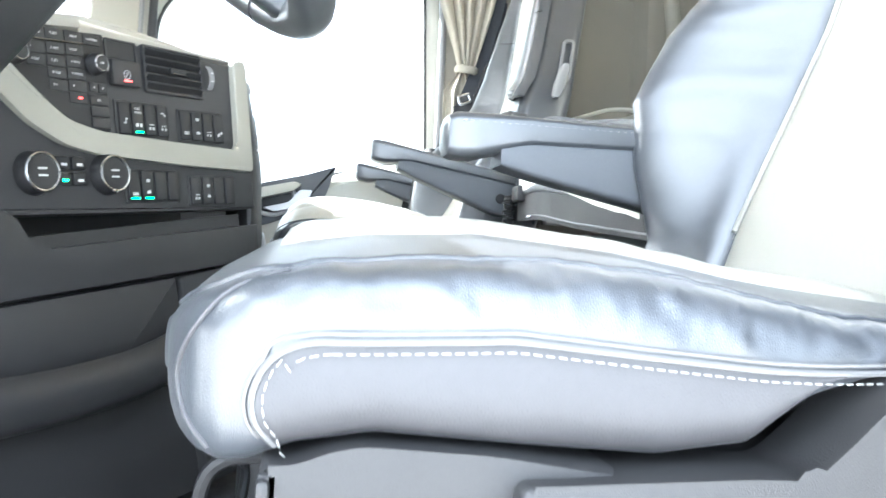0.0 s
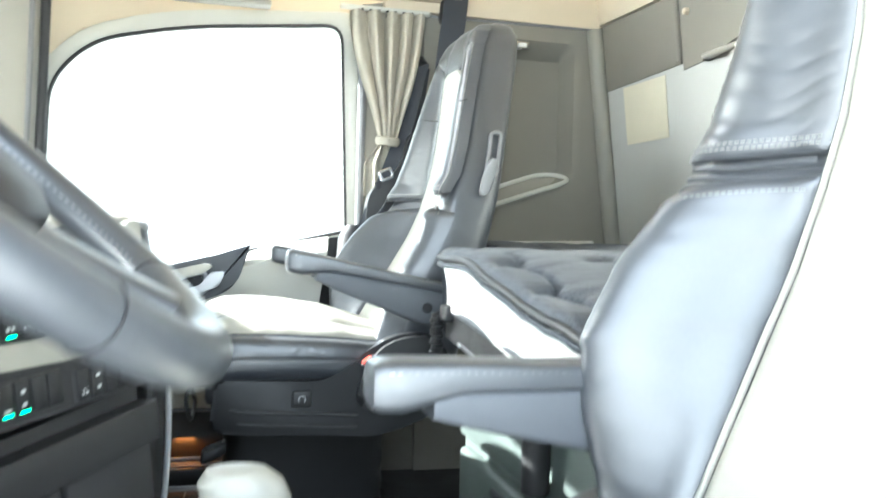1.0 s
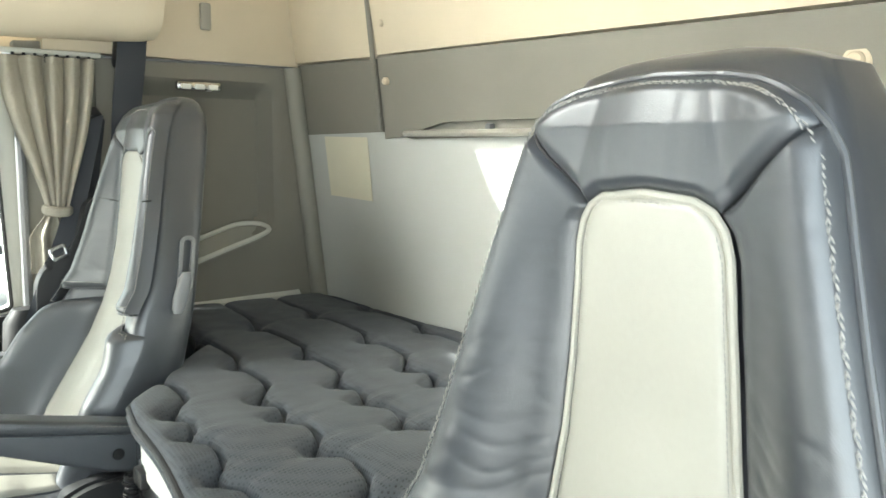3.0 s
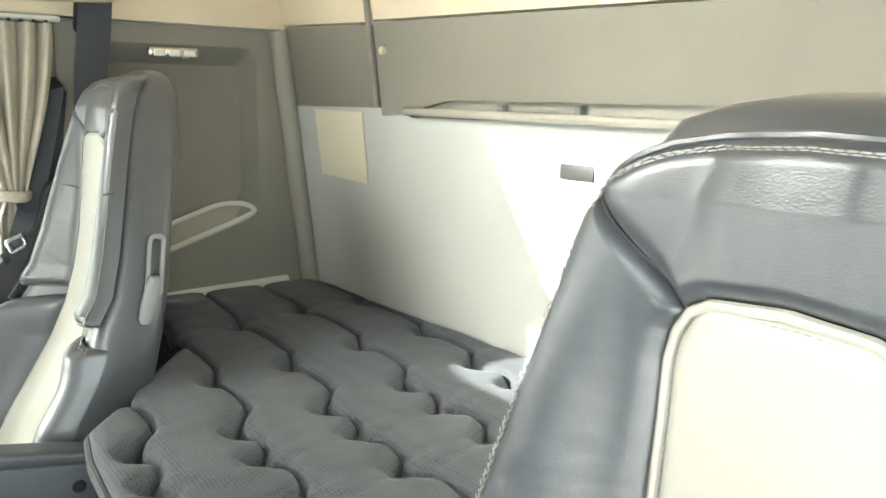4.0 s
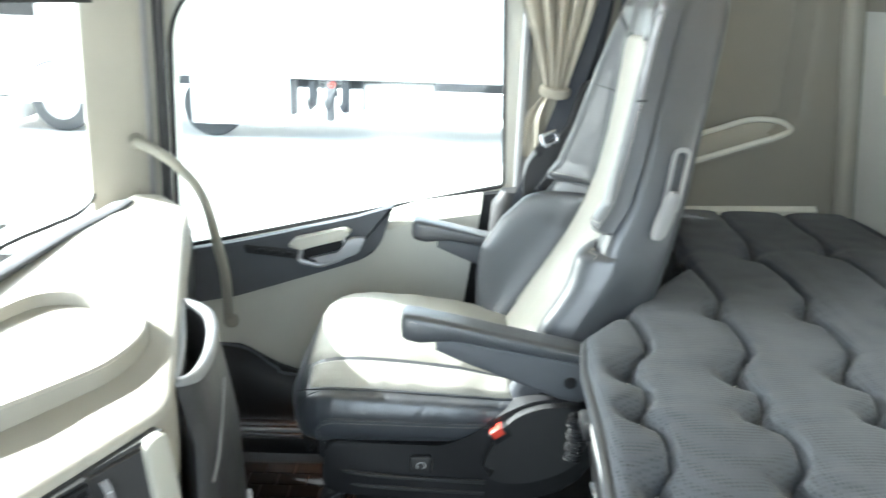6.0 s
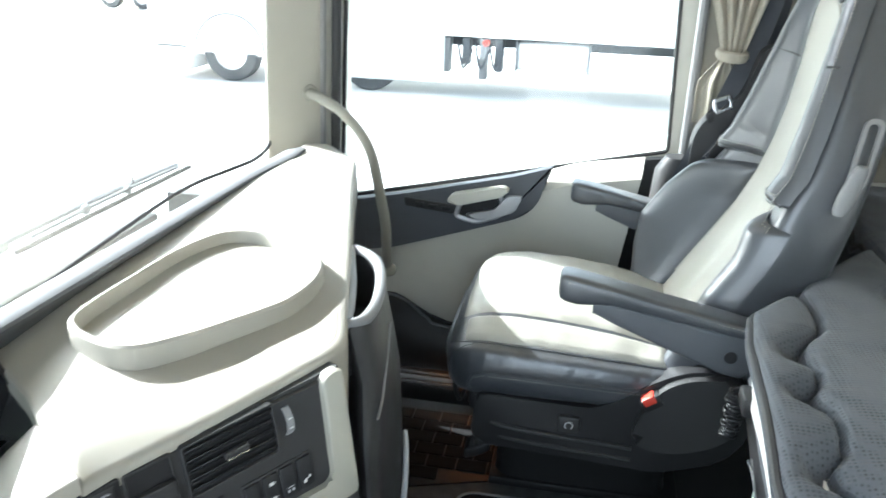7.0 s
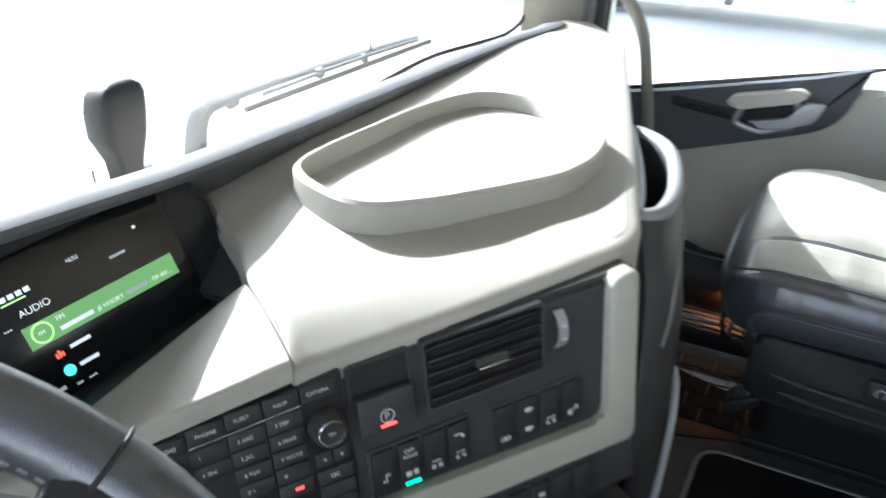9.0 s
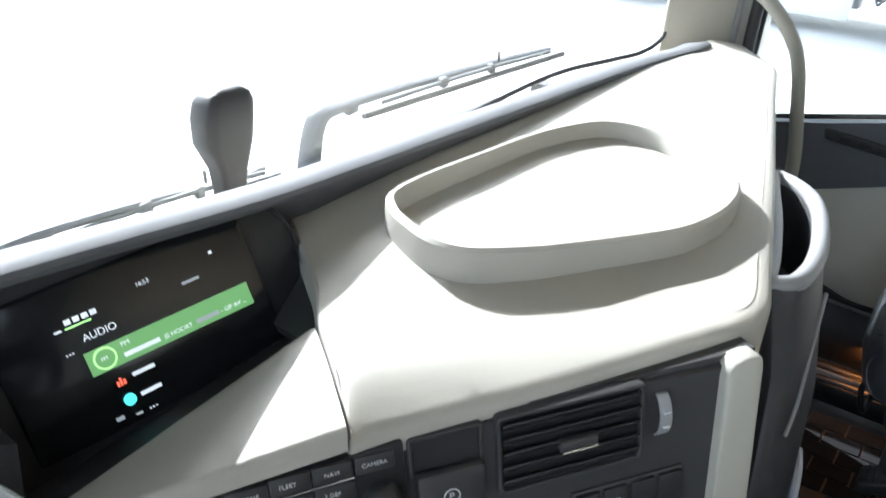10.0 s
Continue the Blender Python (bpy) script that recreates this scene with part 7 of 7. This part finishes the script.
slab(bm, lambda a, b: V(rear_x(lerp(1.012, 1.176, b)) - 0.003 - 0.004 * a * a * (1 - b), lerp(0.972, 0.733, a), lerp(lerp(1.012, 1.006, a), lerp(1.178, 1.172, a), b)), (0.0015, 0, 0), 8, 6)
part("sheet", bm, PAPER, card)

# strap tab on the side headliner, reading lamp
bm = bmesh.new()
box(bm, (1.0, SIDE - 0.022, 1.492), (0.030, 0.014, 0.072), 0.006)
hook = thing("coat_hook", (1.0, SIDE, 1.49), "small cream coat hook tab on the side liner", "hook")
part("tab", bm, CREAM, hook)
lampx = thing("reading_lamp", (0.985, SIDE, 1.306), "small clear reading lamp on the side wall", "lamp")
bm = bmesh.new()
box(bm, (0.982, SIDE - 0.006, 1.309), (0.125, 0.022, 0.026), 0.009, 3)
lb = part("lamp_body", bm, CHROME, lampx, "silvery lamp body")
for k in range(3):
    bm = bmesh.new()
    box(bm, (0.945 + 0.037 * k, SIDE - 0.018, 1.306), (0.026, 0.006, 0.014), 0.003)
    part("lamp_lens", bm, TICKING, lb)

# ---- curtain ----
curt = thing("curtain", (0.60, 1.04, 0.95), "greige pleated curtain gathered and tied by the door pillar", "curtain")


def curtain_fn(a, b):
    """a across, b from the rail down to the tie."""
    z = lerp(1.355, 0.990, b)
    g = smooth01(b) * 0.45 + 0.55 * b ** 2.2
    x = lerp(lerp(0.490, 0.705, a), lerp(0.585, 0.632, a), g)
    w = a + 0.030 * noise.noise(V(a * 4, b * 1.6, 3.0)) + 0.020 * math.sin(3 * b + 7 * a)
    d = lerp(0.023, 0.009, g) * (0.75 + 0.5 * noise.noise(V(a * 6, b * 1.2, 8.0)))
    f = math.sin(2 * math.pi * 4.8 * w)
    y = 1.052 - 0.012 * g + d * (f - 0.25 * math.sin(4 * math.pi * 4.8 * w)) + 0.012 * noise.noise(V(a * 3, b * 2.5, 5.0)) - 0.016 * math.sin(math.pi * b) * (1 - a)
    return V(x + 0.004 * math.cos(2 * math.pi * 4.8 * w), y, z)


bm = bmesh.new()
slab(bm, curtain_fn, (0, 0.003, 0), 160, 50)
part("drape", bm, CURTAIN, curt, smooth=70)
bm = bmesh.new()
tube(bm, smooth_path([V(0.580, 1.045, 0.992), V(0.586, 1.018, 0.989), V(0.607, 1.010, 0.986), V(0.630, 1.022, 0.986), V(0.638, 1.06, 0.988)], 4), 0.008, 8, flat=1.6)
part("tie_band", bm, CURTAIN, curt)


def tail_fn(a, b):
    z = lerp(0.990, 0.835, b)
    x = lerp(lerp(0.585, 0.632, a), lerp(0.545, 0.705, a), smooth01(b * 2.2))
    return V(x, 1.05 + 0.012 * math.sin(2 * math.pi * (4.0 * a)), z)


# tail spread wider out of view, to keep sun streaks off the bunk
bm = bmesh.new()
slab(bm, tail_fn, (0, 0.003, 0), 60, 10)
part("tail", bm, CURTAIN, curt, smooth=70)
bm = bmesh.new()
box(bm, (0.60, 1.078, 1.368), (0.26, 0.016, 0.014), 0.004)
part("curtain_rail", bm, TRIM_PALE, curt)
for k in range(8):
    bm = bmesh.new()
    box(bm, (0.53 + 0.024 * k, 1.062, 1.352), (0.008, 0.010, 0.022), 0.002)
    part("glider", bm, DARKER, curt)

# ---- seat belts ----
belt = thing("seat_belt", (0.60, 1.04, 0.3), "dark navy three-point belt hanging beside the passenger seat", "seat belt")


def ribbon(pts, w, turn, name, parent, mat=BELT):
    bm = bmesh.new()
    pp = smooth_path(pts, 6)
    rings = []
    for i, p in enumerate(pp):
        t = (pp[min(i + 1, len(pp) - 1)] - pp[max(i - 1, 0)]).normalized()
        s = Vector(turn)
        s = (s - t * s.dot(t)).normalized()
        n = t.cross(s)
        rings.append([p + s * w / 2 + n * 0.001, p - s * w / 2 + n * 0.001, p - s * w / 2 - n * 0.001, p + s * w / 2 - n * 0.001])
    loft(bm, rings)
    return part(name, bm, mat, parent)


ribbon([(0.705, 1.068, 1.225), (0.675, 1.055, 1.10), (0.640, 1.03, 0.98), (0.600, 1.00, 0.88), (0.555, 0.985, 0.77), (0.52, 1.0, 0.66)], 0.048, (1, -0.3, 0.2), "webbing", belt)
ribbon([(0.712, 1.075, 1.215), (0.690, 1.075, 1.05), (0.665, 1.07, 0.85), (0.65, 1.06, 0.6), (0.645, 1.05, 0.3)], 0.048, (1, 0.3, 0.0), "webbing", belt)
bm = bmesh.new()
tube(bm, [V(0.70, 1.075, 1.235), V(0.706, 1.066, 1.215)], [0.016, 0.020], 12)
part("top_ring", bm, DARKER, belt)
bm = bmesh.new()
frame_prism(bm, rounded(0.042, 0.034, 0.008, 4), rounded(0.026, 0.016, 0.004, 4), V(0.596, 0.977, 0.892), V(0.9, 0.1, 0.35).normalized(), V(-0.35, 0.05, 0.93).normalized(), 0.003, r=0.001)
part("tongue", bm, CHROME, belt, "bright buckle tongue")
bm = bmesh.new()
box(bm, (0.592, 0.988, 0.868), (0.056, 0.012, 0.026), 0.005, 2, pose(0, 0, 0, 0, -20, 10))
part("tongue_grip", bm, DARKER, belt)
bm = bmesh.new()
box(bm, (0.795, 1.055, 1.40), (0.075, 0.05, 0.13), 0.015, 2, pose(0, 0, 0, 0, 6, 0))
reel = thing("belt_reel", (0.795, 1.06, 1.34), "black belt loop hanging from the overhead locker", "belt reel")
part("cover", bm, DARKER, reel)
ribbon([(0.80, 1.03, 1.46), (0.79, 1.025, 1.36), (0.775, 1.02, 1.25), (0.77, 1.03, 1.15)], 0.07, (1, 0, 0), "webbing", reel)
# lower belt guide beside the door
bm = bmesh.new()
rings = []
for z, w, d in ((0.28, 0.03, 0.03), (0.45, 0.045, 0.035), (0.62, 0.055, 0.04), (0.72, 0.050, 0.04), (0.752, 0.03, 0.03)):
    rings.append([V(0.528 + x * w + 0.02 * (z - 0.6), 1.065 + y * d, z) for x, y in rounded(2, 2, 0.7, 4)])
loft(bm, rings)
guide = thing("belt_guide", (0.528, 1.065, 0.28), "dark belt guide cover behind the passenger door", "belt guide")
part("cover", bm, DARK, guide)

# ---- floor things ----
mat = thing("floor_mat", (0.36, 0.30, FLOOR), "black carpet floor mat with a pale bound edge", "mat")
mo = round_corners([(0.09, -0.30), (0.60, -0.30), (0.60, 0.66), (0.11, 0.66)], 0.05, 6)
bm = bmesh.new()
prism(bm, mo, V(0, 0, FLOOR + 0.012), V(1, 0, 0), V(0, 1, 0), 0.012, r=0.003)
part("carpet_face", bm, CARPET, mat)
bm = bmesh.new()
tube(bm, [V(x, y, FLOOR + 0.010) for x, y in mo], 0.005, 6, closed=True)
part("binding", bm, GREY_PLASTIC, mat, "grey bound edge")
# grey carpet strip between the mats and the console
bm = bmesh.new()
prism(bm, [(-0.70, -0.10), (0.62, -0.10), (0.62, 0.745), (0.19, 0.722), (0.02, 0.664), (-0.70, 0.40)], V(0, 0, FLOOR + 0.005), V(1, 0, 0), V(0, 1, 0), 0.005, r=0.001)
structure("floor_carpet", bm, CARPET_GREY, "worn light grey carpet between the seats", "carpet")
foot = thing("foot_mat", (0.0, 0.8, FLOOR), "black rubber mat with a brick pattern in the passenger footwell", "mat")
bm = bmesh.new()
prism(bm, [(-0.70, 0.405), (0.02, 0.668), (0.19, 0.726), (0.40, 0.74), (0.40, 1.005), (-0.70, 1.005)], V(0, 0, FLOOR + 0.006), V(1, 0, 0), V(0, 1, 0), 0.006, r=0.001)
fm = part("base", bm, DARKER, foot)
tile_mesh = None
for j in range(6):
    for k in range(7):
        x, y = -0.20 + 0.072 * k + 0.036 * (j % 2), 0.715 + 0.048 * j
        if y < 0.700 + 0.34 * (x - 0.02) or x > 0.28:
            continue
        if tile_mesh is None:
            bm = bmesh.new()
            box(bm, (0, 0, FLOOR + 0.0068), (0.0685, 0.0445, 0.0036), 0.0012, 1)
            brick = part("brick", bm, CARPET, fm)
            tile_mesh = brick.data
        else:
            brick = new("brick", tile_mesh)
            brick.parent = fm
        brick.location = (x, y, 0)

# gear lever beside the driver's seat
lever = thing("gear_lever", (0.19, -0.385, FLOOR), "gear selector with a beige leather knob beside the driver's seat", "lever")
bm = bmesh.new()
rings = []
for z, w, d, dx in ((0.405, 0.022, 0.018, 0), (0.425, 0.036, 0.026, 0), (0.447, 0.044, 0.032, -0.004), (0.464, 0.042, 0.032, -0.010), (0.476, 0.030, 0.024, -0.014), (0.480, 0.012, 0.01, -0.016)):
    rings.append([V(0.205 + dx + x * w, -0.385 + y * d, z) for x, y in rounded(2, 2, 0.8, 4)])
loft(bm, rings)
part("knob", bm, CREAM_LEATHER, lever, "beige leather knob")
bm = bmesh.new()
cylinder(bm, (0.215, -0.385, 0.30), (0.205, -0.385, 0.41), 0.013, n=14)
part("shaft", bm, DARKER, lever)
bm = bmesh.new()
box(bm, (0.25, -0.385, 0.22), (0.30, 0.09, 0.26), 0.03, 3)
part("pedestal", bm, DARK, lever)
bm = bmesh.new()
box(bm, (0.27, -0.385, 0.355), (0.11, 0.06, 0.012), 0.004)
part("top_plate", bm, TRIM_PALE, lever)

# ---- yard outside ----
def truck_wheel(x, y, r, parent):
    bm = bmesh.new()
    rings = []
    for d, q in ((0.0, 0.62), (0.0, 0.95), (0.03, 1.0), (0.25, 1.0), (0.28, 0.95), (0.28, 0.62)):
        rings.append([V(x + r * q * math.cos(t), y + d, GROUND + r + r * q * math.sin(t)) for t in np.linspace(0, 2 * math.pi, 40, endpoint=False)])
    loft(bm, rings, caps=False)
    w = part("wheel", bm, TYRE, parent, "tyre paled for the yard's haze, on a white rim")
    bm = bmesh.new()
    rings = []
    for d, q in ((0.03, 0.63), (0.02, 0.58), (0.07, 0.52), (0.05, 0.30), (0.0, 0.22), (0.0, 0.02)):
        rings.append([V(x + r * q * math.cos(t), y + d, GROUND + r + r * q * math.sin(t)) for t in np.linspace(0, 2 * math.pi, 32, endpoint=False)])
    loft(bm, rings)
    rm = part("rim", bm, PAINT, w, "white rim")
    for k in range(10):
        t = 2 * math.pi * k / 10
        bm = bmesh.new()
        c = V(x + r * 0.40 * math.cos(t), y + 0.05, GROUND + r + r * 0.40 * math.sin(t))
        cylinder(bm, c, c + V(0, -0.02, 0), 0.022 * r / 0.5, n=8)
        part("wheel_nut", bm, GREY_PLASTIC, rm)


lorry = thing("parked_lorry", (-4.5, 14.5, GROUND), "white parked lorry with a long white box body across the yard", "lorry")
bm = bmesh.new()
box(bm, (-6.6, 14.55, 0.55), (2.3, 2.45, 2.9), 0.12, 3)
cabp = part("cab", bm, PAINT, lorry)
bm = bmesh.new()
box(bm, (-6.9, 13.31, 0.95), (0.95, 0.03, 0.75), 0.05)
part("cab_window", bm, SCREEN_BLACK, cabp, "dark cab side window")
bm = bmesh.new()
box(bm, (-7.3, 14.55, -0.95), (0.7, 2.45, 0.5), 0.05)
part("bumper", bm, PAINT, lorry)
bm = bmesh.new()
slab(bm, lambda a, b: V(-6.16 + 0.66 * math.cos(math.pi * a), 13.30 + 0.35 * b, GROUND + 0.52 + 0.66 * math.sin(math.pi * a)), (0, 0, 0.03), 16, 1)
part("mudguard", bm, GREY_PLASTIC, lorry)
bm = bmesh.new()
box(bm, (2.2, 14.55, 1.05), (13.0, 2.5, 2.75), 0.03)
part("box_body", bm, PAINT, lorry, "white box body")
# chassis, legs and hoses get paler greys, overexposure put into their colour
bm = bmesh.new()
box(bm, (1.0, 14.7, -0.45), (15.0, 0.9, 0.26), 0.02)
part("chassis", bm, SLATE, lorry)
# white panel added over the wheel, for the glare that washes it out
bm = bmesh.new()
box(bm, (-3.05, 13.30, -0.72), (1.7, 0.06, 0.82), 0.03)
part("side_skirt", bm, PAINT, lorry, "white panel added over the washed-out wheel")
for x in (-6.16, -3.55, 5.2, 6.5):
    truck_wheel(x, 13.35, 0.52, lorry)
bm = bmesh.new()
box(bm, (-0.35, 13.75, -0.62), (1.25, 0.6, 0.46), 0.08, 3)
part("tank", bm, PAINT, lorry, "white side tank")
for x in (-0.97, 0.27):
    bm = bmesh.new()
    box(bm, (x, 13.74, -0.62), (0.04, 0.64, 0.50), 0.01)
    part("tank_strap", bm, GREY_PLASTIC, lorry)
bm = bmesh.new()
box(bm, (1.9, 13.42, -0.72), (2.6, 0.05, 0.42), 0.02)
part("side_guard", bm, PAINT, lorry)
for x, h, mt in ((-2.2, 0.6, GREY_PLASTIC), (-1.85, 0.45, SLATE), (-1.55, 0.7, GREY_PLASTIC), (-1.28, 0.55, SLATE)):
    bm = bmesh.new()
    box(bm, (x, 13.6, -0.36 - h / 2), (0.14, 0.3, h), 0.03)
    part("support_leg", bm, mt, lorry)
for x in (-2.0, -1.7, -1.45):
    bm = bmesh.new()
    tube(bm, smooth_path([V(x, 13.5, -0.45), V(x + 0.12, 13.4, -0.85), V(x + 0.25, 13.5, -0.55)], 6), 0.025, 6)
    part("hose", bm, SLATE, lorry)
bm = bmesh.new()
cylinder(bm, (-1.5, 13.5, -0.42), (-1.5, 13.4, -0.42), 0.06, n=12)
part("coupling", bm, RED, lorry, "red coupling cap")

# small yellow loader and green trees beyond
loader = thing("yellow_loader", (-15.5, 26.5, GROUND), "yellow yard loader standing far behind the lorry", "loader")
YELLOW = material("yellow_paint", (0.75, 0.42, 0.03), 0.4, vary=0.06)
bm = bmesh.new()
box(bm, (-15.5, 26.5, GROUND + 0.9), (2.0, 1.4, 0.8), 0.1)
part("body", bm, YELLOW, loader)
bm = bmesh.new()
box(bm, (-15.3, 26.5, GROUND + 1.75), (1.0, 1.2, 1.0), 0.08)
part("cab", bm, SCREEN_BLACK, loader)
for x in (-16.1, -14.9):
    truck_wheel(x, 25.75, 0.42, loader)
